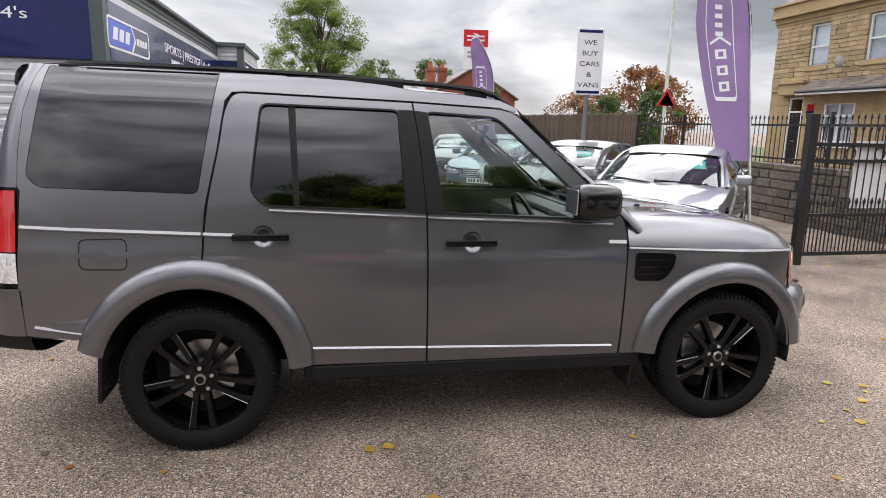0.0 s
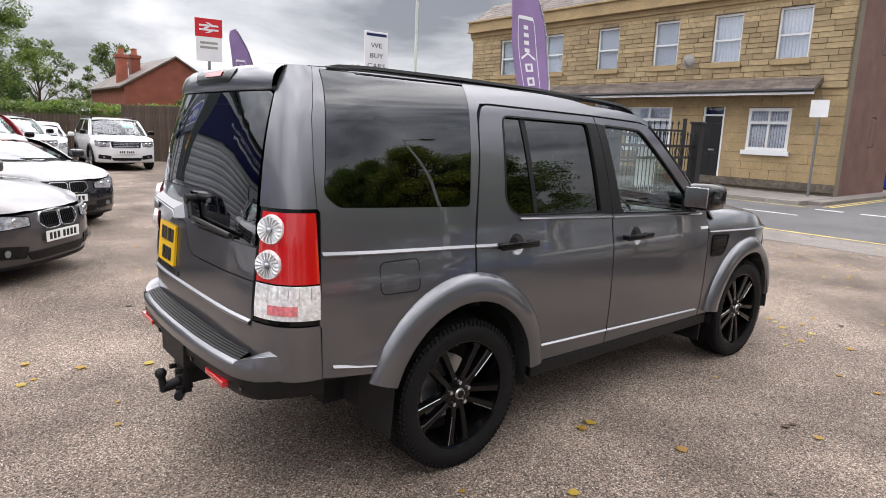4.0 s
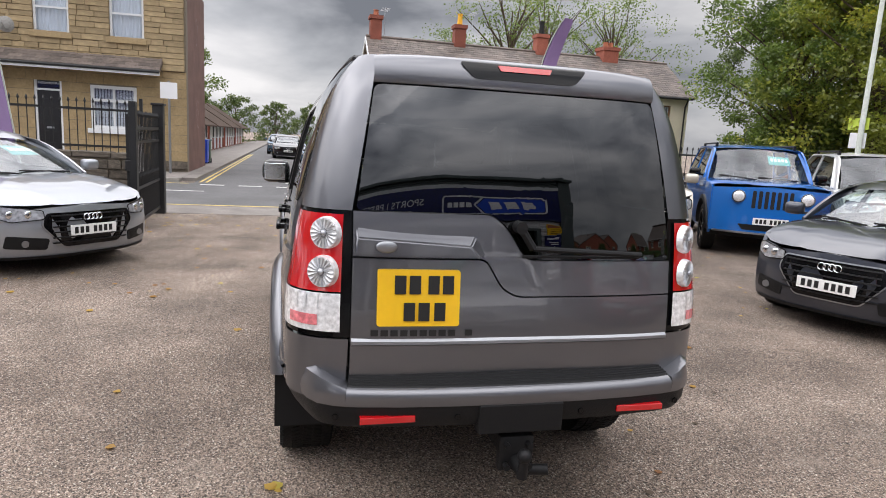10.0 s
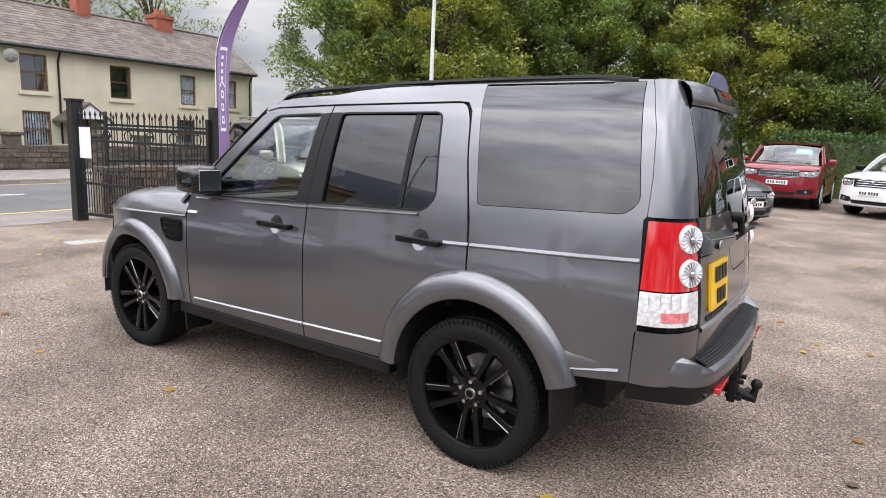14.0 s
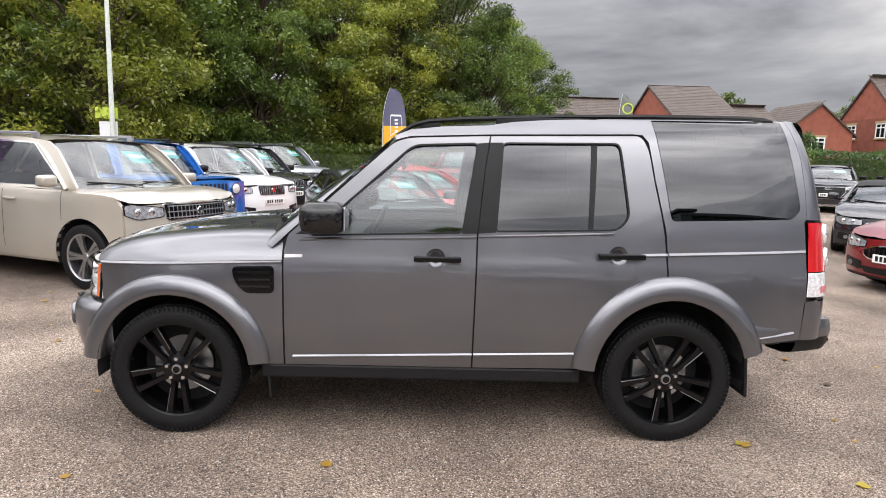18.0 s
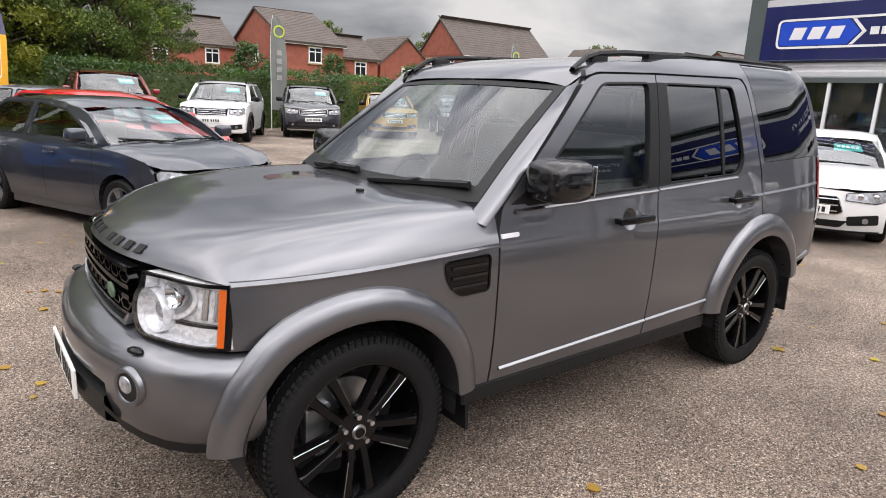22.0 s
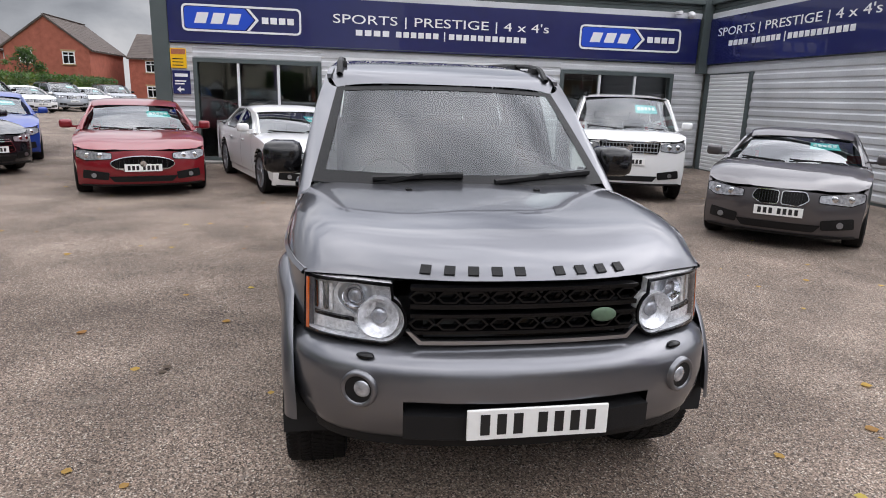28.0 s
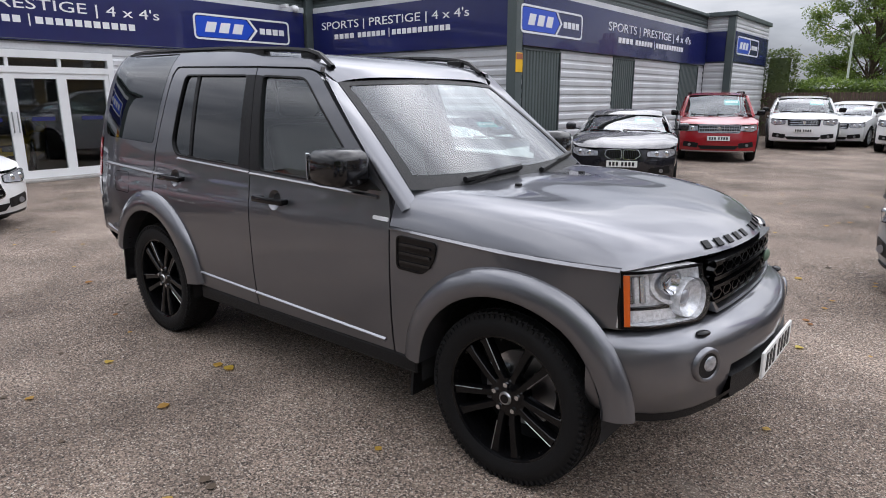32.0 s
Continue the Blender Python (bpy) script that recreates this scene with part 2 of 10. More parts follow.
M = {
    "grey_paint": paint("gunmetal_car_paint", (0.158, 0.16, 0.174), 0.82, 0.33),
    "tyre": shader("tyre_rubber", (0.0065, 0.0065, 0.007), 0.62, spec=0.22, grain=0.2, grain_size=90, bump=0.3, bump_size=220),
    "gloss_black": shader("gloss_black", (0.0035, 0.0035, 0.004), 0.12, spec=0.3),
    "satin_black": shader("satin_black_plastic", (0.009, 0.009, 0.0098), 0.48, spec=0.25, grain=0.15, grain_size=400, bump=0.15, bump_size=700),
    "dark": shader("dark_underside", (0.008, 0.008, 0.009), 0.8),
    "chrome": shader("chrome", (0.75, 0.76, 0.78), 0.12, 1.0),
    "silver": shader("silver_metal", (0.5, 0.51, 0.53), 0.3, 1.0),
    "grey_alloy": shader("grey_alloy", (0.33, 0.34, 0.36), 0.35, 0.9),
    "red_lens": shader("red_lamp_lens", (0.5, 0.006, 0.008), 0.12, coat=1.0),
    "clear_lens": glass("clear_lamp_lens", (0.97, 0.98, 1.0), 0.95),
    "lamp_silver": shader("lamp_reflector", (0.92, 0.92, 0.93), 0.22, 0.35, grain=0.3, grain_size=60, coat=0.5),
    "pink_lens": shader("pale_red_lens", (0.72, 0.2, 0.22), 0.15, coat=1.0, grain=0.35, grain_size=60),
    "lamp_dim": shader("lamp_interior", (0.42, 0.43, 0.46), 0.15, 0.5, grain=0.5, grain_size=28, coat=0.8),
    "amber": shader("amber_lens", (0.62, 0.11, 0.01), 0.2, coat=1.0),
    "privacy": glass("privacy_glass", (0.55, 0.6, 0.62), 0.06, gloss=0.09),
    "screen_glass": glass("windscreen_glass", (0.86, 0.95, 0.92), 0.92, gloss=0.085),
    "piano_black": shader("piano_black_paint", (0.006, 0.006, 0.007), 0.14, spec=0.4, coat=0.25),
    "car_glass": glass("clear_car_glass", (0.86, 0.95, 0.92), 0.92, gloss=0.12),
    "yellow_plate": shader("yellow_plate", (0.85, 0.5, 0.01), 0.35, grain=0.03),
    "white_plate": shader("white_plate", (0.82, 0.82, 0.8), 0.35, grain=0.03),
    "black_ink": shader("black_ink", (0.01, 0.01, 0.01), 0.5),
    "seat": shader("dark_leather", (0.03, 0.03, 0.032), 0.55, grain=0.2, grain_size=60, bump=0.2, bump_size=300),
    "pale_trim": shader("pale_trim", (0.4, 0.38, 0.34), 0.6, grain=0.08),
    "tarmac": None,
    "navy": shader("navy_sign", (0.012, 0.016, 0.098), 0.25, coat=0.4, grain=0.05, grain_size=3, blotch=0.08, blotch_size=0.8),
    "sign_blue": shader("sign_blue", (0.012, 0.07, 0.55), 0.3, coat=0.3),
    "sign_white": shader("sign_white", (0.8, 0.8, 0.82), 0.4, blotch=0.05),
    "clad": shader("silver_cladding", (0.6, 0.61, 0.63), 0.45, 0.15, grain=0.05, grain_size=30, blotch=0.12, blotch_size=1.2),
    "clad_dark": shader("grey_green_steel", (0.085, 0.105, 0.105), 0.45, 0.1, grain=0.06, blotch=0.12, blotch_size=1.5),
    "white_frame": shader("white_upvc", (0.78, 0.79, 0.8), 0.35, blotch=0.04),
    "shop_glass": glass("shop_glass", (0.8, 0.84, 0.84), 0.8),
    "house_glass": glass("house_glass", (0.95, 0.97, 1.0), 0.95, gloss=0.12),
    "stone": shader("sandstone", (0.36, 0.27, 0.155), 0.9, grain=0.22, grain_size=14, blotch=0.22, blotch_size=2.2, bump=0.5, bump_size=18, random_tint=0.22),
    "stone_smooth": shader("dressed_sandstone", (0.37, 0.27, 0.145), 0.85, grain=0.14, grain_size=18, blotch=0.15, blotch_size=1.5, bump=0.25, bump_size=30),
    "dark_stone": shader("dark_gritstone", (0.105, 0.088, 0.07), 0.95, grain=0.35, grain_size=9, blotch=0.35, blotch_size=2.5, bump=0.8, bump_size=9, random_tint=0.3),
    "mortar": shader("mortar", (0.2, 0.17, 0.13), 0.95, grain=0.2, grain_size=30),
    "slate": shader("roof_slate", (0.125, 0.1, 0.086), 0.65, grain=0.25, grain_size=12, blotch=0.3, blotch_size=1.3, bump=0.3, bump_size=15, random_tint=0.3),
    "cream": shader("cream_render", (0.66, 0.6, 0.46), 0.85, grain=0.06, grain_size=50, blotch=0.1, blotch_size=1.0, bump=0.15, bump_size=60),
    "brick": shader("red_brick", (0.28, 0.085, 0.055), 0.85, grain=0.2, grain_size=25, blotch=0.18, blotch_size=2.0, bump=0.3, bump_size=30, random_tint=0.2),
    "dark_brick": shader("brown_brick", (0.16, 0.085, 0.07), 0.85, grain=0.2, grain_size=25, blotch=0.2, blotch_size=2.0, bump=0.3, bump_size=30),
    "tile_roof": shader("brown_roof_tile", (0.09, 0.07, 0.06), 0.75, grain=0.2, grain_size=14, blotch=0.2, blotch_size=1.5, bump=0.3, bump_size=14),
    "black_iron": shader("black_iron", (0.012, 0.012, 0.013), 0.45, grain=0.2, grain_size=80),
    "wood_fence": shader("weathered_fence", (0.09, 0.062, 0.046), 0.85, grain=0.3, grain_size=25, blotch=0.25, blotch_size=2, bump=0.4, bump_size=30, random_tint=0.2),
    "green_fence": shader("green_steel_fence", (0.09, 0.14, 0.09), 0.6, grain=0.2, grain_size=30, random_tint=0.15),
    "purple": shader("purple_flag_cloth", (0.27, 0.175, 0.36), 0.75, grain=0.08, grain_size=60, blotch=0.15, blotch_size=2),
    "yellow_flag": shader("yellow_flag_cloth", (0.82, 0.42, 0.03), 0.75, grain=0.06, blotch=0.1),
    "navy_flag": shader("slate_flag_cloth", (0.1, 0.1, 0.16), 0.75, grain=0.06, blotch=0.1),
    "grey_flag": shader("grey_flag_cloth", (0.17, 0.18, 0.17), 0.75, grain=0.06, blotch=0.12),
    "lime": shader("lime_print", (0.5, 0.62, 0.08), 0.7),
    "bark": shader("tree_bark", (0.09, 0.065, 0.045), 0.95, grain=0.4, grain_size=12, bump=0.8, bump_size=12),
    "teal_card": shader("teal_price_card", (0.03, 0.42, 0.42), 0.5, grain=0.03),
    "line_yellow": shader("worn_yellow_line", (0.55, 0.42, 0.13), 0.85, grain=0.3, grain_size=30, blotch=0.4, blotch_size=4),
    "line_white": shader("worn_white_line", (0.55, 0.55, 0.53), 0.85, grain=0.3, grain_size=30, blotch=0.4, blotch_size=4),
    "kerb": shader("kerb_stone", (0.3, 0.28, 0.25), 0.9, grain=0.25, grain_size=30, blotch=0.2, random_tint=0.2),
    "paving": shader("footway_paving", (0.2, 0.18, 0.165), 0.92, grain=0.25, grain_size=40, blotch=0.2),
    "road": shader("road_asphalt", (0.11, 0.108, 0.11), 0.9, grain=0.3, grain_size=60, blotch=0.2, blotch_size=0.7, bump=0.4, bump_size=120),
    "grass": shader("grass_soil", (0.075, 0.095, 0.035), 0.95, grain=0.4, grain_size=6, blotch=0.35, blotch_size=0.5),
    "wood": shader("brown_wood", (0.17, 0.085, 0.04), 0.6, grain=0.3, grain_size=20),
    "dark_door": shader("black_painted_door", (0.014, 0.014, 0.016), 0.3, coat=0.3),
    # the shade of an unlit room, put into the colour
    "dark_room": shader("painted_dim_interior", (0.03, 0.03, 0.032), 0.8, grain=0.3, grain_size=2),
    "net_curtain": shader("net_curtain", (0.8, 0.82, 0.85), 0.8, grain=0.15, grain_size=20),
    "terracotta": shader("terracotta", (0.38, 0.13, 0.07), 0.85, grain=0.2),
    "station_red": shader("station_red", (0.6, 0.02, 0.03), 0.4),
    "pole_white": shader("painted_pole", (0.62, 0.66, 0.6), 0.5, grain=0.1, grain_size=20, blotch=0.15),
    "concrete": shader("concrete", (0.32, 0.31, 0.29), 0.9, grain=0.2, grain_size=25, blotch=0.2),
}


def leaf_material(name, low, high, odd, odd_share=0.12):
    """Leaves: each one its own tone between two greens, a few turned, some light let through."""
    m = bpy.data.materials.new(name)
    m.use_nodes = True
    n, l = m.node_tree.nodes, m.node_tree.links
    n.clear()
    out = n.new("ShaderNodeOutputMaterial")
    ge = n.new("ShaderNodeNewGeometry")
    tc = n.new("ShaderNodeTexCoord")
    no = n.new("ShaderNodeTexNoise")
    no.inputs["Scale"].default_value, no.inputs["Detail"].default_value = 0.55, 3.0
    l.new(tc.outputs["Object"], no.inputs["Vector"])
    ad = n.new("ShaderNodeMath")
    ad.operation = "MULTIPLY_ADD"
    ad.inputs[1].default_value, ad.inputs[2].default_value = 0.55, -0.08
    l.new(ge.outputs["Random Per Island"], ad.inputs[0])
    sm = n.new("ShaderNodeMath")
    sm.operation = "ADD"
    l.new(ad.outputs["Value"], sm.inputs[0])
    mr = n.new("ShaderNodeMapRange")
    mr.inputs["From Min"].default_value, mr.inputs["From Max"].default_value = 0.38, 0.66
    mr.inputs["To Max"].default_value = 0.6
    l.new(no.outputs["Fac"], mr.inputs["Value"])
    l.new(mr.outputs["Result"], sm.inputs[1])
    ra = n.new("ShaderNodeValToRGB")
    ra.color_ramp.elements[0].color, ra.color_ramp.elements[1].color = (*low, 1), (*odd, 1)
    ra.color_ramp.elements[1].position = 1.0
    e = ra.color_ramp.elements.new(1.0 - odd_share)
    e.color = (*high, 1)
    l.new(sm.outputs["Value"], ra.inputs["Fac"])
    di = n.new("ShaderNodeBsdfDiffuse")
    tr = n.new("ShaderNodeBsdfTranslucent")
    gl = n.new("ShaderNodeBsdfGlossy")
    gl.inputs["Roughness"].default_value = 0.45
    a, b = n.new("ShaderNodeMixShader"), n.new("ShaderNodeMixShader")
    a.inputs["Fac"].default_value, b.inputs["Fac"].default_value = 0.48, 0.06
    l.new(ra.outputs["Color"], di.inputs["Color"])
    l.new(ra.outputs["Color"], tr.inputs["Color"])
    l.new(di.outputs["BSDF"], a.inputs[1])
    l.new(tr.outputs["BSDF"], a.inputs[2])
    l.new(a.outputs["Shader"], b.inputs[1])
    l.new(gl.outputs["BSDF"], b.inputs[2])
    l.new(b.outputs["Shader"], out.inputs["Surface"])
    return m


M["leaf_green"] = leaf_material("tree_leaves", (0.06, 0.105, 0.019), (0.22, 0.31, 0.048), (0.48, 0.45, 0.05))
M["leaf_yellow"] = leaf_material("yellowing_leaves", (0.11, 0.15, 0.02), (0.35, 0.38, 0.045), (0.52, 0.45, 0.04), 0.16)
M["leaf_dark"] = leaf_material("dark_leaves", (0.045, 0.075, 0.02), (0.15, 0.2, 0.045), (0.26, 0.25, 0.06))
M["leaf_red"] = leaf_material("russet_leaves", (0.11, 0.05, 0.02), (0.3, 0.13, 0.045), (0.34, 0.24, 0.05), 0.3)
M["leaf_hedge"] = leaf_material("hedge_leaves", (0.026, 0.066, 0.013), (0.085, 0.165, 0.028), (0.16, 0.24, 0.04))
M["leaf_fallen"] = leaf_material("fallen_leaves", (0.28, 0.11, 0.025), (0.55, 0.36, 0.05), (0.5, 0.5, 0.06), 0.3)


def tarmac_material():
    """Old lot tarmac: brown-grey chippings, paler worn patches, dark damp areas."""
    m = bpy.data.materials.new("lot_tarmac")
    m.use_nodes = True
    n, l = m.node_tree.nodes, m.node_tree.links
    b = n["Principled BSDF"]
    b.inputs["Roughness"].default_value = 0.88
    tc = n.new("ShaderNodeTexCoord")

    def tex(size, detail, rough=0.55):
        t = n.new("ShaderNodeTexNoise")
        t.inputs["Scale"].default_value, t.inputs["Detail"].default_value, t.inputs["Roughness"].default_value = size, detail, rough
        l.new(tc.outputs["Object"], t.inputs["Vector"])
        return t.outputs["Fac"]

    def mixed(kind, a, bb, fac):
        mx = n.new("ShaderNodeMix")
        mx.data_type, mx.blend_type = "RGBA", kind
        for s, v in (("A", a), ("B", bb)):
            if isinstance(v, tuple):
                mx.inputs[s].default_value = v
            else:
                l.new(v, mx.inputs[s])
        if isinstance(fac, float):
            mx.inputs["Factor"].default_value = fac
        else:
            l.new(fac, mx.inputs["Factor"])
        return mx.outputs["Result"]

    def ramp(sock, lo, hi, a=0.0, bb=1.0):
        mr = n.new("ShaderNodeMapRange")
        for k, v in (("From Min", lo), ("From Max", hi), ("To Min", a), ("To Max", bb)):
            mr.inputs[k].default_value = v
        l.new(sock, mr.inputs["Value"])
        return mr.outputs["Result"]

    vor = n.new("ShaderNodeTexVoronoi")
    vor.inputs["Scale"].default_value = 150
    l.new(tc.outputs["Object"], vor.inputs["Vector"])
    chip = n.new("ShaderNodeSeparateColor")
    l.new(vor.outputs["Color"], chip.inputs["Color"])
    base = mixed("MIX", (0.158, 0.117, 0.09, 1), (0.236, 0.183, 0.146, 1), ramp(tex(0.45, 5), 0.35, 0.65))
    base = mixed("MULTIPLY", base, ramp(chip.outputs["Red"], 0, 1, 0.16, 1.8), 1.0)
    base = mixed("MIX", base, (0.56, 0.5, 0.43, 1), ramp(chip.outputs["Green"], 0.89, 0.95, 0.0, 0.85))
    base = mixed("MULTIPLY", base, ramp(tex(60, 3, 0.7), 0.32, 0.68, 0.5, 1.5), 1.0)
    base = mixed("MIX", base, (0.36, 0.3, 0.25, 1), ramp(tex(1.3, 9, 0.66), 0.6, 0.74, 0.0, 0.6))
    base = mixed("MIX", base, (0.46, 0.4, 0.35, 1), ramp(tex(3.4, 10, 0.72), 0.64, 0.72, 0.0, 0.55))
    base = mixed("MULTIPLY", base, ramp(tex(0.9, 6), 0.32, 0.68, 0.68, 1.25), 1.0)
    l.new(base, b.inputs["Base Color"])
    bp = n.new("ShaderNodeBump")
    bp.inputs["Strength"].default_value, bp.inputs["Distance"].default_value = 1.0, 0.007
    l.new(vor.outputs["Distance"], bp.inputs["Height"])
    l.new(bp.outputs["Normal"], b.inputs["Normal"])
    return m


M["tarmac"] = tarmac_material()


# ---- building helpers ----
def empty(name, at=(0, 0, 0), turn=0.0):
    ob = new(name)
    ob.matrix_basis = pose(*at, 0, 0, turn)
    return ob


def part(name, bm, material, parent=None, label="", smooth=0.0):
    """Links a bmesh as one mesh object, under a thing or a part."""
    me = bpy.data.meshes.new(name)
    bm.normal_update()
    bm.to_mesh(me)
    bm.free()
    for mt in material if isinstance(material, (list, tuple)) else [material]:
        me.materials.append(M[mt] if isinstance(mt, str) else mt)
    if smooth:
        me.shade_smooth()
        me.set_sharp_from_angle(angle=radians(smooth))
    ob = new(name, me)
    ob.parent = parent
    if label:
        ob["label"] = label
    return ob


def shared(name, me, parent, m):
    ob = new(name, me)
    ob.parent = parent
    ob.matrix_basis = m
    return ob


def box(bm, x0, x1, y0, y1, z0, z1, bevel=0.0, mat=0):
    geo = bmesh.ops.create_cube(bm, size=1, matrix=Matrix.Translation(((x0 + x1) / 2, (y0 + y1) / 2, (z0 + z1) / 2)) @ Matrix.Diagonal((abs(x1 - x0), abs(y1 - y0), abs(z1 - z0), 1)))
    vs = geo["verts"]
    fs = {f for v in vs for f in v.link_faces}
    for f in fs:
        f.material_index = mat
    if bevel:
        es = {e for v in vs for e in v.link_edges}
        bmesh.ops.bevel(bm, geom=list(es), offset=bevel, segments=2, affect="EDGES", profile=0.5)
    return vs


def boxes(*rows, bevel=0.0):
    bm = bmesh.new()
    for r in rows:
        box(bm, *r, bevel=bevel)
    return bm


def cyl(bm, a, b, r0, r1=None, seg=12, caps=True):
    a, b = Vector(a), Vector(b)
    d = b - a
    m = Matrix.Translation((a + b) / 2) @ d.to_track_quat("Z", "Y").to_matrix().to_4x4()
    return bmesh.ops.create_cone(bm, cap_ends=caps, segments=seg, radius1=r0, radius2=r0 if r1 is None else r1, depth=d.length, matrix=m)["verts"]


def prism(bm, pts, lo, hi, axis="y", mat=0):
    """A flat outline pulled out along an axis. pts are pairs in the other two axes, in order."""
    def at(p, q):
        return {"x": (q, p[0], p[1]), "y": (p[0], q, p[1]), "z": (p[0], p[1], q)}[axis]
    a = [bm.verts.new(at(p, lo)) for p in pts]
    b = [bm.verts.new(at(p, hi)) for p in pts]
    fs = [bm.faces.new(a), bm.faces.new(list(reversed(b)))]
    for i in range(len(pts)):
        j = (i + 1) % len(pts)
        fs.append(bm.faces.new((a[j], a[i], b[i], b[j])))
    for f in fs:
        f.material_index = mat
    return a + b


def fix(bm):
    bmesh.ops.recalc_face_normals(bm, faces=bm.faces)
    return bm


def writing(name, text, size, material, parent, m, depth=0.004, align="CENTER", wide=1.0, slant=0.0):
    """Lettering in the built-in font, as a mesh part lying in the local xy plane of the pose m."""
    cu = bpy.data.curves.new(name, "FONT")
    cu.body, cu.size, cu.extrude, cu.align_x, cu.align_y = text, size, depth, align, "CENTER"
    cu.shear = slant
    cu.resolution_u = 3
    tmp = bpy.data.objects.new(name, cu)
    scene.collection.objects.link(tmp)
    dg = bpy.context.evaluated_depsgraph_get()
    me = bpy.data.meshes.new_from_object(tmp.evaluated_get(dg))
    bpy.data.objects.remove(tmp)
    bpy.data.curves.remove(cu)
    me.transform(m @ Matrix.Diagonal((wide, 1, 1, 1)))
    me.materials.clear()
    me.materials.append(M[material])
    me.name = name
    ob = new(name, me)
    ob.parent = parent
    return ob

# ---- ground, road and footways ----
def ease(a, b, x):
    u = min(1.0, max(0.0, (x - a) / (b - a)))
    return u * u * (3 - 2 * u)


def ground_z(x, y):
    """The lot is level round the showroom and rises gently towards the hedge and trees."""
    return 0.014 * min(max(0.0, -y - 5), 12) * (1 - ease(4.5, 8, x))


gx_ = [-600, -120, -60] + [-40 + 1.0 * k for k in range(61)] + [30, 60, 120, 600]
gy_ = [-600, -120, -60, -40] + [-30 + 1.0 * k for k in range(51)] + [40, 120, 600]
bm = bmesh.new()
gv = [[bm.verts.new((x, y, ground_z(x, y))) for y in gy_] for x in gx_]
for i in range(len(gx_) - 1):
    for j in range(len(gy_) - 1):
        bm.faces.new((gv[i][j], gv[i + 1][j], gv[i + 1][j + 1], gv[i][j + 1]))
for f in bm.faces:
    f.smooth = True
ground = tagged(part("ground", bm, "tarmac"), "worn brown grey tarmac of the sales lot", "ground", kind="structure")


def slab(name, x0, x1, y0, y1, z, material, label, category, under=0.3):
    return tagged(part(name, boxes((x0, x1, y0, y1, z - under, z)), material), label, category, kind="structure")


bm = bmesh.new()
box(bm, 9.2, 15.0, -160, 160, -0.2, 0.004)
box(bm, 15.0, 110.0, -1.7, 3.6, -0.2, 0.004)
road = tagged(part("road", bm, "road"), "grey asphalt road passing the lot with a side street", "road", kind="structure")
mark = part("yellow_line", boxes((9.3, 9.4, -60, 60, 0.004, 0.008), (14.72, 14.79, 3.7, 60, 0.004, 0.008), (14.72, 14.79, -60, -2.4, 0.004, 0.008), (15.3, 40, 3.25, 3.32, 0.004, 0.008), (15.3, 40, 3.42, 3.49, 0.004, 0.008), (17, 40, -1.5, -1.43, 0.004, 0.008), (17, 40, -1.35, -1.28, 0.004, 0.008)), "line_yellow", road, "worn yellow parking lines")
for k in range(20):
    y = -57 + k * 6.0
    part("centre_line", boxes((12.4, 12.52, y, y + 4.0, 0.004, 0.008)), "line_white", road, "worn white centre line")
for k in range(5):
    y = -1.5 + k * 1.05
    part("give_way_dash", boxes((14.4, 14.58, y, y + 0.65, 0.004, 0.008)), "line_white", road)
for k in range(3):
    part("hatched_line", boxes((16.0 + k * 4, 18.0 + k * 4, 0.9, 1.0, 0.004, 0.008)), "line_white", road)


def footway(name, x0, x1, y0, y1, label, z=0.11):
    f = tagged(empty(name), label, "pavement", kind="structure")
    part("surface", boxes((x0 + 0.13, x1, y0, y1, -0.2, z)), "paving", f)
    kb = bmesh.new()
    bmesh.ops.create_cube(kb, size=1)
    me = bpy.data.meshes.new("kerbstone")
    kb.to_mesh(me)
    kb.free()
    me.materials.append(M["kerb"])
    y = y0
    while y < y1 - 0.2:
        if -32 < y < 32:
            shared("kerbstone", me, f, Matrix.Translation((x0 + 0.065, y + 0.455, 0.02)) @ Matrix.Diagonal((0.13, 0.9, 0.19, 1)))
        y += 0.915
    return f


footway("pavement_north", 15.0, 17.85, 4.0, 90, "narrow asphalt footway with stone kerb by the terrace")
footway("pavement_south", 15.0, 18.6, -90, -2.1, "asphalt footway with stone kerb by the cottages")
slab("pavement_street_north", 15.6, 110, 3.6, 6.0, 0.1, "paving", "footway along the side street", "pavement")
slab("pavement_street_south", 18.8, 110, -2.1, -1.7, 0.1, "paving", "footway beside the garden wall", "pavement")
slab("forecourt_apron", 7.9, 9.2, -60, 60, 0.006, "paving", "grey footway crossing between lot and road", "pavement", 0.2)
slab("garden", 18.7, 22.0, -30, -2.2, 0.05, "grass", "overgrown front garden soil and grass", "garden")
slab("verge", -90, 7.0, -60, -23.2, 0.76, "grass", "grass and soil beyond the hedge", "grass", 0.8)
slab("street_gardens", 23, 110, 13, 60, 0.03, "grass", "grass gardens behind the bungalows", "grass")
slab("back_land", -60, 17.8, 27.5, 90, 0.03, "grass", "rough grass behind the lot fence", "grass")
# patched tarmac and iron cover on the lot
cover = tagged(part("drain_cover", boxes((5.72, 6.05, -1.2, -0.75, -0.05, 0.006)), "concrete"), "pale concrete drain cover set in the tarmac", "cover", kind="structure")

# ---- outline and panel helpers ----
def arc(cx, cy, r, a0, a1, n=12):
    return [(cx + r * math.cos(radians(a0 + (a1 - a0) * i / n)), cy + r * math.sin(radians(a0 + (a1 - a0) * i / n))) for i in range(n + 1)]


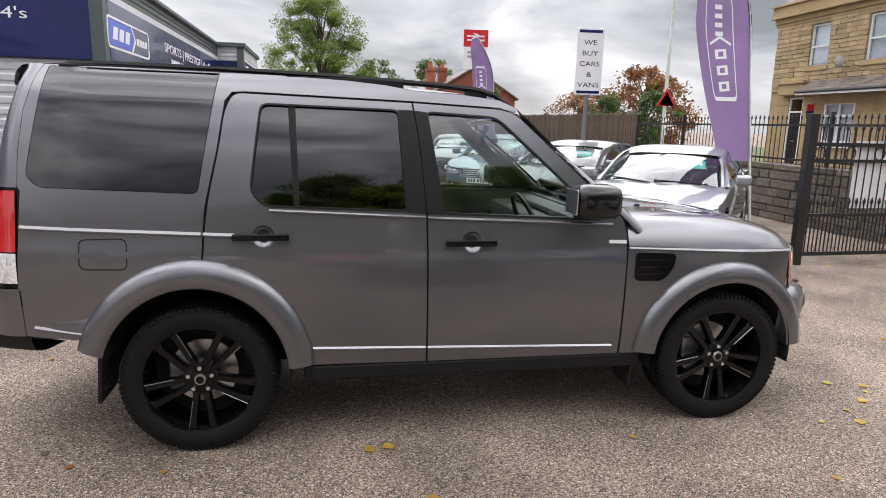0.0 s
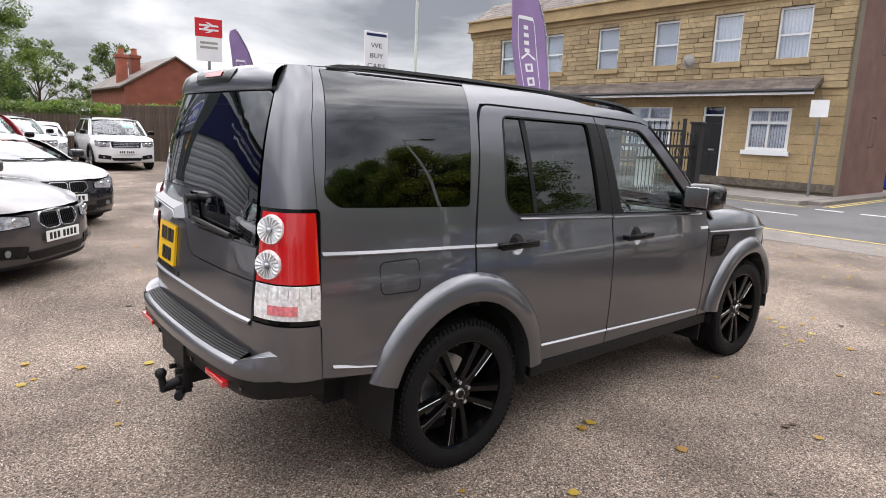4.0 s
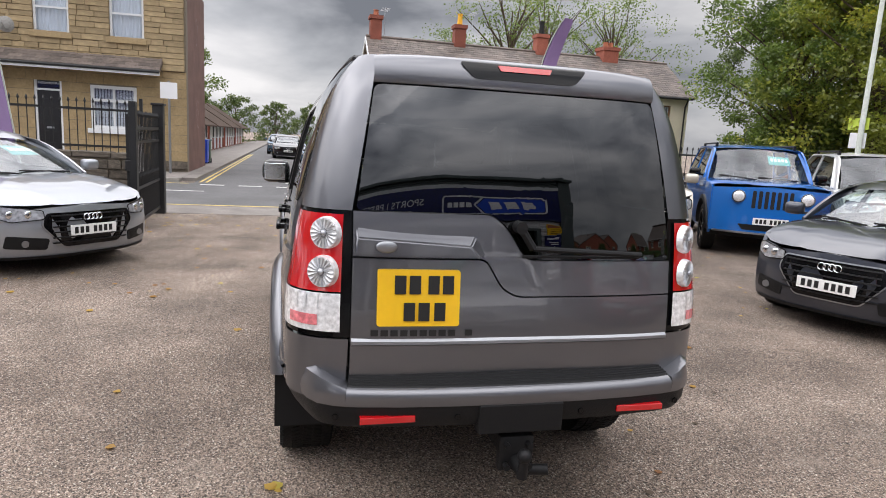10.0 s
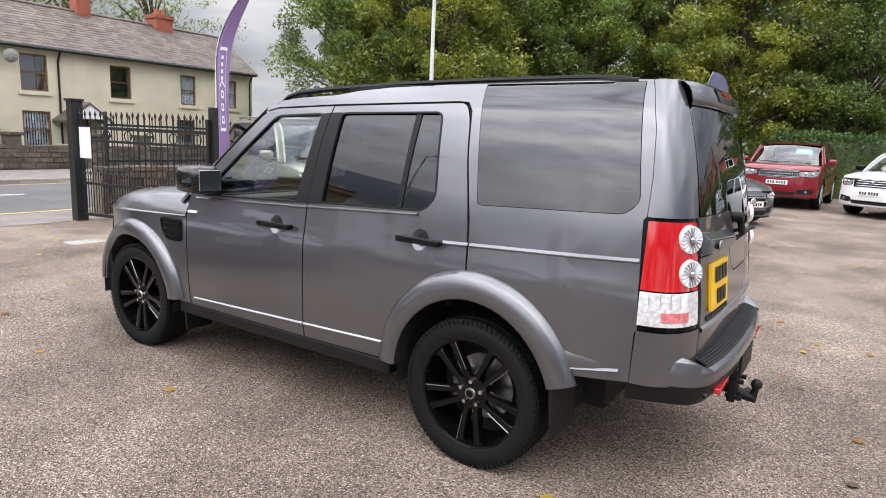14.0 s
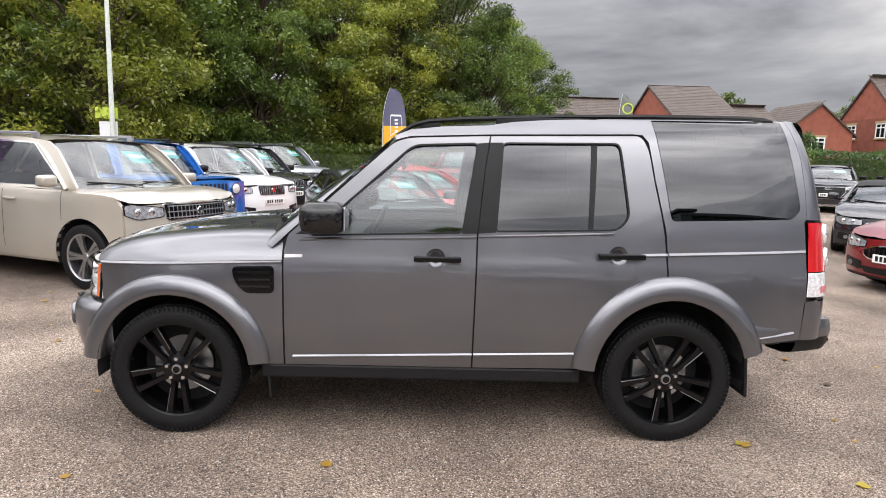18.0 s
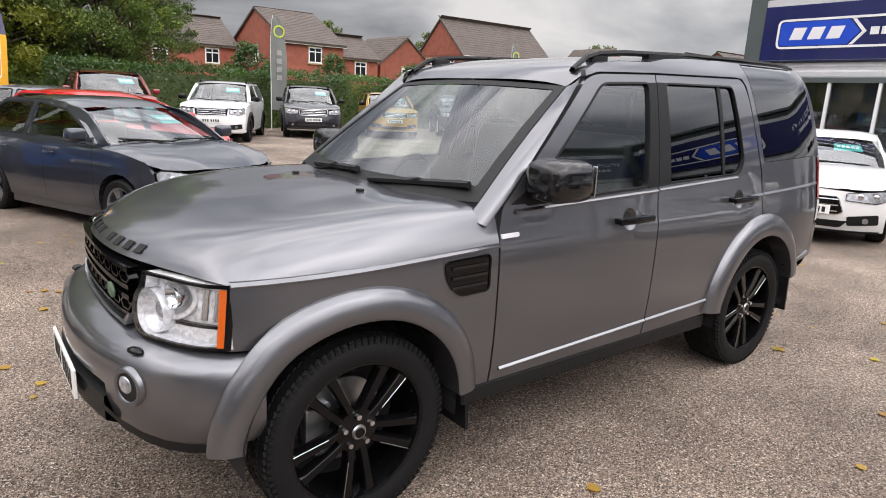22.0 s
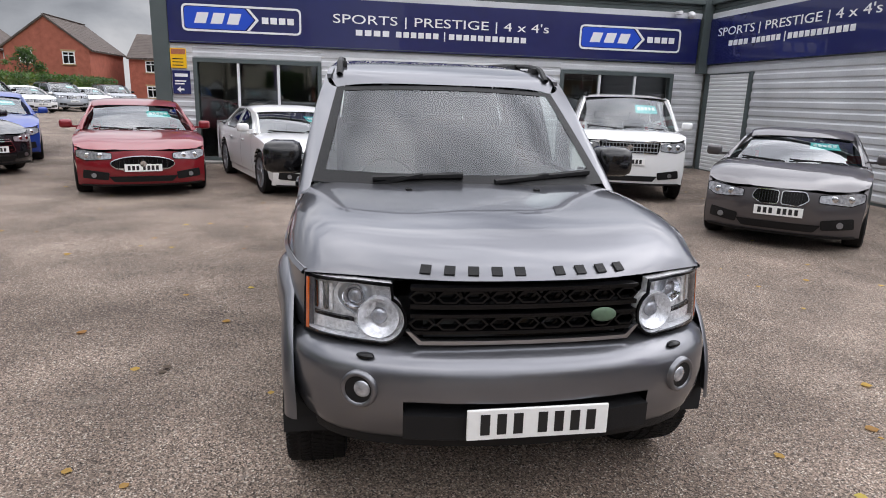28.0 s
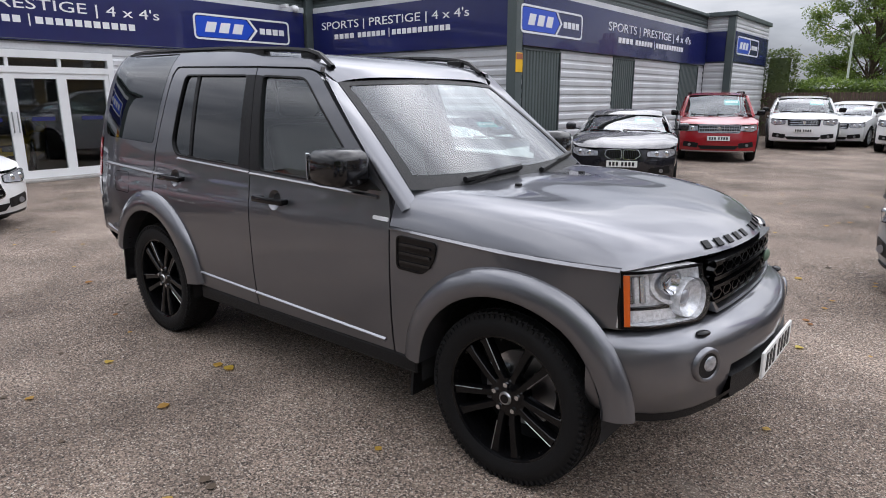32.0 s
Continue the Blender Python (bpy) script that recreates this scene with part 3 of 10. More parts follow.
def rounded(pts, r, n=4):
    """The outline with its corners rounded; r is one radius or one for each corner."""
    out, k = [], len(pts)
    for i, p in enumerate(pts):
        rr = r[i] if isinstance(r, (list, tuple)) else r
        p, a, b = Vector(p), Vector(pts[i - 1]), Vector(pts[(i + 1) % k])
        if rr <= 0:
            out.append(tuple(p))
            continue
        da, db = (a - p), (b - p)
        t = min(rr, da.length * 0.45, db.length * 0.45)
        pa, pb = p + da.normalized() * t, p + db.normalized() * t
        for j in range(n + 1):
            u = j / n
            out.append(tuple(pa * (1 - u) ** 2 + p * (2 * u * (1 - u)) + pb * u * u))
    return out


def inset(pts, d):
    """The outline moved inwards by d."""
    area = sum(pts[i - 1][0] * pts[i][1] - pts[i][0] * pts[i - 1][1] for i in range(len(pts)))
    sgn, out = (1 if area > 0 else -1), []
    for i in range(len(pts)):
        p, a, b = Vector(pts[i]), Vector(pts[i - 1]), Vector(pts[(i + 1) % len(pts)])
        e0, e1 = (p - a).normalized(), (b - p).normalized()
        n0, n1 = Vector((-e0.y, e0.x)) * sgn, Vector((-e1.y, e1.x)) * sgn
        m = n0 + n1
        m = m.normalized() if m.length > 1e-6 else n0
        out.append(tuple(p + m * d / max(0.35, m.dot(n0))))
    return out


def panel(outline, holes=(), fmap=None, cut_u=(), cut_v=(), thick=(0, 0, 0), outward=None):
    """A sheet with holes, cut from its outline, laid on the surface fmap(u, v) and given a folded edge."""
    bm = bmesh.new()
    for loop in (outline, *holes):
        vs = [bm.verts.new((p[0], p[1], 0)) for p in loop]
        for i in range(len(vs)):
            bm.edges.new((vs[i - 1], vs[i]))
    bmesh.ops.triangle_fill(bm, use_beauty=True, use_dissolve=False, edges=bm.edges[:])
    for cuts, no in ((cut_u, (1, 0, 0)), (cut_v, (0, 1, 0))):
        for c in cuts:
            bmesh.ops.bisect_plane(bm, geom=bm.verts[:] + bm.edges[:] + bm.faces[:], plane_co=(c * no[0], c * no[1], 0), plane_no=no, dist=1e-5)
    bmesh.ops.remove_doubles(bm, verts=bm.verts[:], dist=1e-5)
    bm.normal_update()
    bmesh.ops.reverse_faces(bm, faces=[f for f in bm.faces if f.normal.z < 0])
    for v in bm.verts:
        v.co = fmap(v.co.x, v.co.y) if fmap else v.co
    bm.normal_update()
    if outward is not None:
        total = sum((f.normal * f.calc_area() for f in bm.faces), Vector())
        if total.dot(Vector(outward)) < 0:
            bmesh.ops.reverse_faces(bm, faces=bm.faces[:])
    if Vector(thick).length > 0:
        rim = [e for e in bm.edges if len(e.link_faces) == 1]
        ext = bmesh.ops.extrude_edge_only(bm, edges=rim)["geom"]
        for v in ext:
            if isinstance(v, bmesh.types.BMVert):
                v.co += Vector(thick)
    return bm


def sweep(path, profile, keep=None, mat=None, closed=False):
    """A profile of (outwards, z) pairs drawn along a plan path of (x, y) pairs."""
    bm, rows, k = bmesh.new(), [], len(path)
    for i, p in enumerate(path):
        a, b = Vector(path[max(i - 1, 0)]), Vector(path[min(i + 1, k - 1)])
        t = (b - a).normalized()
        nrm = Vector((t.y, -t.x))
        rows.append([bm.verts.new((p[0] + nrm.x * o, p[1] + nrm.y * o, z)) for o, z in profile])
    for i in range(k - 1):
        for j in range(len(profile) - 1):
            mid = ((path[i][0] + path[i + 1][0]) / 2, (path[i][1] + path[i + 1][1]) / 2, (profile[j][1] + profile[j + 1][1]) / 2)
            if keep is None or keep(*mid):
                f = bm.faces.new((rows[i][j], rows[i + 1][j], rows[i + 1][j + 1], rows[i][j + 1]))
                if mat:
                    f.material_index = mat(*mid)
    bmesh.ops.delete(bm, geom=[v for v in bm.verts if not v.link_faces], context="VERTS")
    return bm


def loft(rows, close=False):
    bm = bmesh.new()
    vs = [[bm.verts.new(p) for p in r] for r in rows]
    for i in range(len(vs) - 1):
        n = len(vs[i])
        for j in range(n if close else n - 1):
            bm.faces.new((vs[i][j], vs[i][(j + 1) % n], vs[i + 1][(j + 1) % n], vs[i + 1][j]))
    return bm


def lerp_table(table, x):
    if x <= table[0][0]:
        return table[0][1]
    for (a, p), (b, q) in zip(table, table[1:]):
        if x <= b:
            u = (x - a) / (b - a)
            return p + (q - p) * u
    return table[-1][1]


def soft_table(table, x):
    if x <= table[0][0]:
        return table[0][1]
    for i in range(len(table) - 1):
        (a, p), (b, q) = table[i], table[i + 1]
        if x <= b:
            pa, pb = table[max(i - 1, 0)], table[min(i + 2, len(table) - 1)]
            ma, mb = (q - pa[1]) / (b - pa[0]) * (b - a), (pb[1] - p) / (pb[0] - a) * (b - a)
            u = (x - a) / (b - a)
            return (2 * u**3 - 3 * u**2 + 1) * p + (u**3 - 2 * u**2 + u) * ma + (3 * u**2 - 2 * u**3) * q + (u**3 - u**2) * mb
    return table[-1][1]


def frange(a, b, n):
    return [a + (b - a) * i / max(n - 1, 1) for i in range(n)]


def revolve(profile, seg=48, axis="y", closed=True):
    """A ring from (along the axis, radius) pairs."""
    bm, rows = bmesh.new(), []
    for i in range(seg):
        a = 2 * math.pi * i / seg
        rows.append([bm.verts.new((r * math.cos(a), t, r * math.sin(a)) if axis == "y" else (t, r * math.cos(a), r * math.sin(a))) for t, r in profile])
    n = len(profile)
    for i in range(seg):
        for j in range(n if closed else n - 1):
            bm.faces.new((rows[i][j], rows[(i + 1) % seg][j], rows[(i + 1) % seg][(j + 1) % n], rows[i][(j + 1) % n]))
    return fix(bm)


# ---- the grey off-road car ----
hero = tagged(empty("off_road_car"), "dark grey metallic five door off-road car with black wheels", "car")
HUB_X, HUB_Z, TYRE_R = 1.4425, 0.382, 0.382
SIDE_PROFILE = [(0.36, 0.868), (0.5, 0.892), (0.72, 0.905), (0.95, 0.906), (1.03, 0.903), (1.07, 0.894), (1.2, 0.876), (1.27, 0.866), (1.45, 0.828), (1.6, 0.79),
                (1.75, 0.742), (1.82, 0.71), (1.88, 0.668), (1.95, 0.6)]


def side_y(x, z):
    y = soft_table(SIDE_PROFILE, z)
    if x > 1.3:
        y -= 0.17 * ((x - 1.3) / 0.75) ** 2.2
    if x < -1.7:
        y -= 0.03 * max(0.0, (-1.85 - x) / 0.4) ** 2
    return y


def tail_x(y, z):
    """The surface of the tail, seen from behind."""
    off = soft_table([(0.6, 0.0), (0.9, 0.0), (1.1, 0.018), (1.34, 0.045), (1.6, 0.09), (1.8, 0.14), (1.9, 0.168)], z)
    half = side_y(-2.2, z) - 0.03
    return -(2.452 - off) + 0.07 * min(abs(y) / half, 1.1) ** 4


def on_side(s, off=0.0):
    return lambda x, z: Vector((x, s * (side_y(x, z) + off), z))


def on_tail(off=0.0):
    return lambda y, z: Vector((tail_x(y, z) - off, y, z))


def shoulder(x):
    return 1.057 - 0.041 * (x - 0.82) / 1.04


CUT_Z = [0.5, 0.62, 0.72, 0.84, 0.95, 1.03, 1.07, 1.13, 1.2, 1.27, 1.36, 1.45, 1.53, 1.6, 1.68, 1.75, 1.79, 1.82, 1.85, 1.88, 1.905]
CUT_X = [-2.15, -2.08, -2.0, -1.9, -1.8, -1.6, -1.2, -0.8, -0.2, 0.2, 0.5, 1.1, 1.3, 1.45, 1.58, 1.7, 1.8, 1.86]
WIN_FRONT = rounded([(0.66, 1.195), (0.082, 1.718), (-0.29, 1.737), (-0.207, 1.228)], [0.03, 0.05, 0.03, 0.03])
WIN_REAR = rounded([(-0.402, 1.24), (-0.438, 1.743), (-1.118, 1.757), (-1.17, 1.335), (-1.105, 1.264)], [0.02, 0.03, 0.04, 0.05, 0.05])
WIN_QUARTER = rounded([(-1.413, 1.32), (-1.318, 1.9), (-2.1, 1.91), (-2.176, 1.4), (-2.121, 1.346)], [0.03, 0.008, 0.008, 0.03, 0.03])
DOOR_TOP = [(0.19, 1.738), (0.1, 1.763), (-0.362, 1.784)]
ROOF_LINE = [(0.19, 1.774), (0.1, 1.812), (-0.08, 1.833), (-0.35, 1.847), (-0.5, 1.872), (-0.7, 1.889), (-1.06, 1.904), (-1.32, 1.912), (-2.1, 1.921), (-2.2, 1.918)]
FENDER = [(0.812, 0.43), (0.812, 1.05)] + [(x, shoulder(x)) for x in frange(0.95, 1.885, 8)] + [(1.9, 0.775)] + arc(HUB_X, 0.41, 0.5, 46.9, 178, 18)
DOOR_F = [(0.806, 0.43), (0.808, 1.1), (0.79, 1.178)] + rounded([(0.78, 1.2), *DOOR_TOP, (-0.331, 1.585), (-0.295, 1.226), (-0.284, 0.43)], [0, 0.05, 0.1, 0, 0, 0, 0])
DOOR_R = [(-0.288, 0.43), (-0.299, 1.226), (-0.335, 1.585), (-0.366, 1.784)] + rounded([(-0.372, 1.784), (-1.25, 1.808), (-1.29, 1.72), (-1.315, 1.546), (-1.378, 1.247), (-1.402, 0.92)], [0, 0.09, 0.08, 0.2, 0.2, 0]) + arc(-HUB_X, 0.41, 0.51, 85, 3, 14)
QUARTER = [(-1.407, 0.92), (-1.383, 1.247), (-1.32, 1.546), (-1.294, 1.72), (-1.287, 1.765), (-1.255, 1.808), (-1.19, 1.812), (-0.362, 1.789), (0.1, 1.768), (0.192, 1.743), *[p for p in ROOF_LINE if p[0] > -2.0], (-2.125, 1.92), (-2.15, 1.86), (-2.19, 1.7), (-2.21, 1.5), (-2.212, 1.345), (-2.2, 1.33), (-2.23, 0.875),
           (-2.22, 0.86), (-2.215, 0.64), (-1.93, 0.61), (-HUB_X - 0.468, 0.61)] + arc(-HUB_X, 0.41, 0.51, 156, 94, 12)
for s in (1, -1):
    fold = (0, -s * 0.03, 0)
    out = (0, s, 0)
    wing = part("front_wing", panel(inset(FENDER, 0.002), (), on_side(s), CUT_X, CUT_Z, fold, out), "grey_paint", hero, smooth=35)
    door_f = part("front_door", panel(inset(DOOR_F, 0.0025), [WIN_FRONT, arc(-0.06, 1.08, 0.055, 0, 345, 23)], on_side(s), CUT_X, CUT_Z, fold, out), "grey_paint", hero, smooth=35)
    door_r = part("rear_door", panel(inset(DOOR_R, 0.0025), [WIN_REAR, arc(-1.11, 1.116, 0.055, 0, 345, 23)], on_side(s), CUT_X, CUT_Z, fold, out), "grey_paint", hero, smooth=35)
    quarter = part("rear_quarter", panel(inset(QUARTER, 0.0025), [WIN_QUARTER], on_side(s), CUT_X, CUT_Z, fold, out), "grey_paint", hero, smooth=35)
    SHELL = [(0.82, 0.4), (0.82, 1.19), (0.19, 1.74), (-0.02, 1.79), (-1.2, 1.85), (-1.25, 1.911), (-2.115, 1.92), (-2.2, 1.6), (-2.2, 0.62), (-1.95, 0.62)] + arc(-HUB_X, 0.41, 0.52, 156, 3, 14) + [(-0.9, 0.4)]
    part("inner_shell", panel(SHELL, [inset(WIN_FRONT, -0.006), inset(WIN_REAR, -0.006), inset(WIN_QUARTER, -0.006)], on_side(s, -0.02), CUT_X[:12], CUT_Z, (0, 0, 0), out), "dark", hero)
    part("window", panel(inset(WIN_FRONT, -0.004), (), on_side(s, -0.012), (), CUT_Z, (0, 0, 0), out), "car_glass", door_f, "clear green-tinted glass", smooth=60)
    part("window", panel(inset(WIN_REAR, -0.004), (), on_side(s, -0.012), (), CUT_Z, (0, 0, 0), out), "privacy", door_r, "dark privacy glass", smooth=60)
    part("window", panel(inset(WIN_QUARTER, 0.003), (), on_side(s, 0.001), CUT_X, CUT_Z, fold, out), "privacy", quarter, "dark privacy glass", smooth=60)
    part("window_pillar", panel([(-0.935, 1.265), (-0.952, 1.75), (-0.988, 1.75), (-0.962, 1.266)], (), on_side(s, -0.006), (), CUT_Z, fold, out), "satin_black", door_r)
    part("window_trim", panel(inset(WIN_FRONT, -0.006), [inset(WIN_FRONT, 0.004)], on_side(s, 0.003), (), CUT_Z, fold, out), "satin_black", door_f)
    part("window_trim", panel(inset(WIN_REAR, -0.005), [inset(WIN_REAR, 0.004)], on_side(s, 0.003), (), CUT_Z, fold, out), "satin_black", door_r)
    part("pillar_cover", panel([(-0.207, 1.222), (-0.29, 1.737), (-0.355, 1.744), (-0.331, 1.585), (-0.296, 1.226)], (), on_side(s, 0.004), (), CUT_Z, fold, out), "satin_black", door_f)
    part("pillar_cover", panel([(-0.299, 1.226), (-0.335, 1.585), (-0.36, 1.744), (-0.438, 1.746), (-0.402, 1.234)], (), on_side(s, 0.004), (), CUT_Z, fold, out), "satin_black", door_r)
    part("mirror_mount", panel([(0.74, 1.2), (0.53, 1.33), (0.5, 1.2)], (), on_side(s, 0.005), (), CUT_Z, fold, out), "satin_black", door_f)
    # swage highlight moulding, low door strips
    def crease(name, holder, pts, material, lift=0.014, proud=0.013, label=""):
        rows = [[(x, s * side_y(x, z + lift), z + lift), (x, s * (side_y(x, z) + proud), z), (x, s * (side_y(x, z - 0.006) + proud * 0.8), z - 0.006), (x, s * (side_y(x, z - 0.01) - 0.002), z - 0.01)] for x, z in pts]
        return part(name, fix(loft(rows)), material, holder, label)
    crease("swage", quarter, [(x, 1.121 + (-1.27 - x) * 0.042) for x in frange(-1.402, -2.205, 9)], "grey_paint", 0.012, 0.009)
    crease("swage", door_r, [(x, 1.121 + (-1.27 - x) * 0.042) for x in frange(-1.24, -1.392, 4)], "grey_paint", 0.012, 0.009)
    crease("swage", wing, [(x, shoulder(x) - 0.016) for x in frange(0.815, 1.885, 10)], "grey_paint", 0.012, 0.012)
    crease("sill_lip", door_f, [(x, 1.196 - 0.036 * x) for x in frange(0.72, -0.292, 6)], "grey_paint", 0.009, 0.012)
    crease("sill_lip", door_r, [(x, 1.196 - 0.044 * x) for x in frange(-0.302, -1.08, 6)], "grey_paint", 0.009, 0.012)
    crease("door_strip", door_f, [(x, 0.506 - 0.03 * x) for x in frange(0.76, -0.284, 4)], "grey_alloy", 0.008, 0.01, "silver grey rubbing strip")
    crease("door_strip", door_r, [(x, 0.506 - 0.03 * x) for x in frange(-0.292, -0.88, 4)], "grey_alloy", 0.008, 0.01, "silver grey rubbing strip")
    crease("quarter_lip", quarter, [(x, 0.648 + (-1.95 - x) * 0.16) for x in frange(-1.95, -2.17, 4)], "grey_paint", 0.01, 0.012)
    part("sill", boxes((-0.93, 0.95, s * 0.6, s * 0.878, 0.345, 0.432), bevel=0.015), "satin_black", hero)
    # handles
    for dr, hx in ((door_f, -0.07), (door_r, -1.12)):
        hz = 1.08 if hx > -0.5 else 1.118
        yy = side_y(hx, hz)
        bx, bz = (-0.06, 1.08) if hx > -0.5 else (-1.11, 1.116)
        rows = [[Vector((bx + r * math.cos(a), s * (side_y(bx, bz + r * math.sin(a)) - d), bz + r * math.sin(a))) for a in [2 * math.pi * k / 24 for k in range(24)]]
                for r, d in ((0.0555, 0.0), (0.048, 0.011), (0.034, 0.02), (0.018, 0.0245), (0.001, 0.026))]
        part("handle_recess", fix(loft(rows, close=True)), "grey_paint", dr, smooth=60)
        bm = bmesh.new()
        box(bm, hx - 0.135, hx + 0.135, s * (yy + 0.028), s * (yy + 0.052), hz - 0.017, hz + 0.017, bevel=0.009)
        for e in (-0.105, 0.105):
            box(bm, hx + e - 0.022, hx + e + 0.022, s * (yy - 0.005), s * (yy + 0.034), hz - 0.014, hz + 0.014, bevel=0.004)
        part("door_handle", bm, "gloss_black", dr, "gloss black handle", smooth=40)
    # wheel arch mouldings
    for cx, r0, r1, a0, a1, tall in ((HUB_X, 0.432, 0.548, 4, 176, 1.0), (-HUB_X, 0.44, 0.568, 4, 164, 1.055)):
        rows = []
        for a in frange(a0, a1, 29):
            ca, sa = math.cos(radians(a)), math.sin(radians(a))
            row = []
            for k, (rr, dy) in enumerate(((r1, -0.004), (r1 - 0.004, 0.012), (r1 - 0.03, 0.034), ((r0 + r1) / 2, 0.046), (r0 + 0.012, 0.05), (r0, 0.042), (r0, -0.06), (r0 + 0.03, -0.3))):
                x, z = cx + rr * ca * 1.01, 0.41 + rr * sa * tall
                base = side_y(min(max(x, -2.1), 1.72), max(z, 0.5))
                row.append((x, s * (base + dy), z))
            rows.append(row)
        part("wheel_arch", fix(loft(rows)), "grey_paint", hero, smooth=40)
        rows = []
        for a in frange(-8, 188, 25):
            ca, sa = math.cos(radians(a)), math.sin(radians(a))
            rows.append([(cx + 0.447 * ca, s * 0.9, 0.4 + 0.455 * sa * tall), (cx + 0.45 * ca, s * 0.5, 0.4 + 0.455 * sa * tall), (cx, s * 0.5, 0.4)])
        part("wheel_liner", fix(loft(rows)), "dark", hero)
    # mudflaps
    for mx, mz in ((0.93, 0.22), (-1.87, 0.3)):
        bm = bmesh.new()
        prism(bm, [(mx - 0.018, mz + 0.32), (mx + 0.0, mz + 0.32), (mx - 0.025, mz), (mx - 0.04, mz)], s * 0.66, s * (0.865 if mx > 0 else 0.925))
        part("mudflap", fix(bm), "satin_black", hero)
    # side vent
    VENT = rounded([(1.088, 1.0), (0.868, 1.008), (0.868, 0.868), (1.02, 0.865), (1.076, 0.93)], [0.02, 0.02, 0.02, 0.03, 0.03])
    vent = part("side_vent", panel(VENT, (), on_side(s, 0.004), (), (), fold, out), "gloss_black", wing)
    part("vent_frame", panel(inset(VENT, -0.009), [VENT], on_side(s, 0.008), (), (), fold, out), "gloss_black", vent)
    for k in range(3):
        zz = 0.889 + k * 0.04
        part("vent_slat", panel([(1.06, zz), (1.06, zz + 0.012), (0.88, zz + 0.014), (0.88, zz + 0.002)], (), on_side(s, 0.01), (), (), fold, out), "piano_black", vent)
    part("side_repeater", panel(rounded([(0.8, 1.066), (0.8, 1.084), (0.70, 1.086), (0.70, 1.069)], 0.006), (), on_side(s, 0.007), (), (), fold, out), "sign_white", door_f, "small pale side repeater lens")
    # door mirror
    mirror = part("door_mirror", boxes((0.5, 0.62, s * 0.87, s * 0.97, 1.215, 1.25), bevel=0.015), "satin_black", door_f, smooth=50)
    bm = bmesh.new()
    box(bm, 0.44, 0.69, s * 0.872, s * 1.08, 1.22, 1.392, bevel=0.05)
    part("mirror_shell", bm, "piano_black", mirror, "gloss black shell", smooth=60)
    bm = bmesh.new()
    box(bm, 0.434, 0.442, s * 0.905, s * 1.062, 1.243, 1.37, bevel=0.003)
    part("mirror_glass", bm, "chrome", mirror)
    if s < 0:
        cap = rounded([(-1.95, 0.965), (-1.95, 1.11), (-1.735, 1.112), (-1.735, 0.96)], 0.035)
        part("fuel_flap", panel(cap, [inset(cap, 0.006)], on_side(s, 0.0015), (), (), (0, 0, 0), out), "dark", quarter, "fuel flap joint line")

# bonnet: a clamshell whose sides fold down to the shoulder line
CREST = [(0.88, 1.2), (1.1, 1.198), (1.35, 1.184), (1.6, 1.162), (1.8, 1.133), (1.95, 1.098), (2.05, 1.062), (2.1, 1.035), (2.13, 1.008)]
rows = []
for x in [0.815, 0.88, 0.95, 1.05, 1.2, 1.35, 1.5, 1.62, 1.72, 1.81, 1.89, 1.96, 2.02, 2.06, 2.095, 2.115, 2.13]:
    zt, row = soft_table(CREST, x), []
    pull = 0.235 * max(0, (x - 1.1) / 1.03) ** 1.6
    ze = lerp_table([(0.82, 1.052), (1.86, 1.012), (2.13, 1.003)], x)
    for u in frange(-1, 1, 33):
        a = abs(u)
        drop = max(0.0, (a - 0.7) / 0.3)
        hgt = zt + 0.012 * (1 - a * a) - 0.006 * max(0, 1 - abs(a - 0.42) / 0.3) * (1.2 if x < 1.6 else 0.4)
        z = ze + (hgt - ze) * math.sqrt(max(0.0, 1 - drop ** 2.6))
        xx = x - pull * (a ** 2.2)
        w = side_y(xx, 1.03) + 0.002
        row.append((xx, u * w if a > 0.98 else (1 if u > 0 else -1) * min(a * w * 1.02, w), z))
    rows.append(row)
bonnet = part("bonnet", fix(loft(rows)), "grey_paint", hero, smooth=50)
for y in (-0.33, 0.33):
    part("washer_jet", boxes((1.12, 1.15, y - 0.015, y + 0.015, 1.19, 1.212), bevel=0.005), "satin_black", bonnet)
for y in (-0.35, 0.35):
    part("bonnet_crease", boxes((0.9, 1.02, y * 1.65 - 0.07, y * 1.65 + 0.07, 1.196, 1.2035), bevel=0.003), "grey_paint", bonnet)
# raised brand lettering becomes plain dark bars
for i, y in enumerate([-0.37, -0.29, -0.205, -0.12, 0.03, 0.115, 0.2, 0.285, 0.37]):
    y = -y
    rb = bmesh.new()
    box(rb, -0.02, 0.02, -0.02, 0.02, -0.003, 0.004, bevel=0.002)
    ob = part("bonnet_letter_bar", rb, "satin_black", bonnet)
    uu = abs(y) / (side_y(2.05, 1.03) * 1.02)
    ob.matrix_basis = pose(2.1 - 0.235 * uu ** 2.2, y, 1.047, 0, 39, math.degrees(0.9 * y))

# cowl, windscreen, pillars, roof
part("cowl", boxes((0.74, 0.93, -0.78, 0.78, 1.14, 1.178)), "satin_black", hero)


def screen_point(u, v, off=0.0):
    """u across (-1 to 1), v up (0 to 1)."""
    xb, xt = 1.0 - 0.14 * abs(u) ** 2.2, 0.3 - 0.06 * abs(u) ** 2.2
    zb, zt = 1.185 + 0.02 * u * u, 1.716 - 0.022 * u * u
    return Vector((xb + (xt - xb) * v + off * 0.64 + 0.015 * math.sin(math.pi * v), u * (0.81 - 0.137 * v), zb + (zt - zb) * v + off * 0.77))


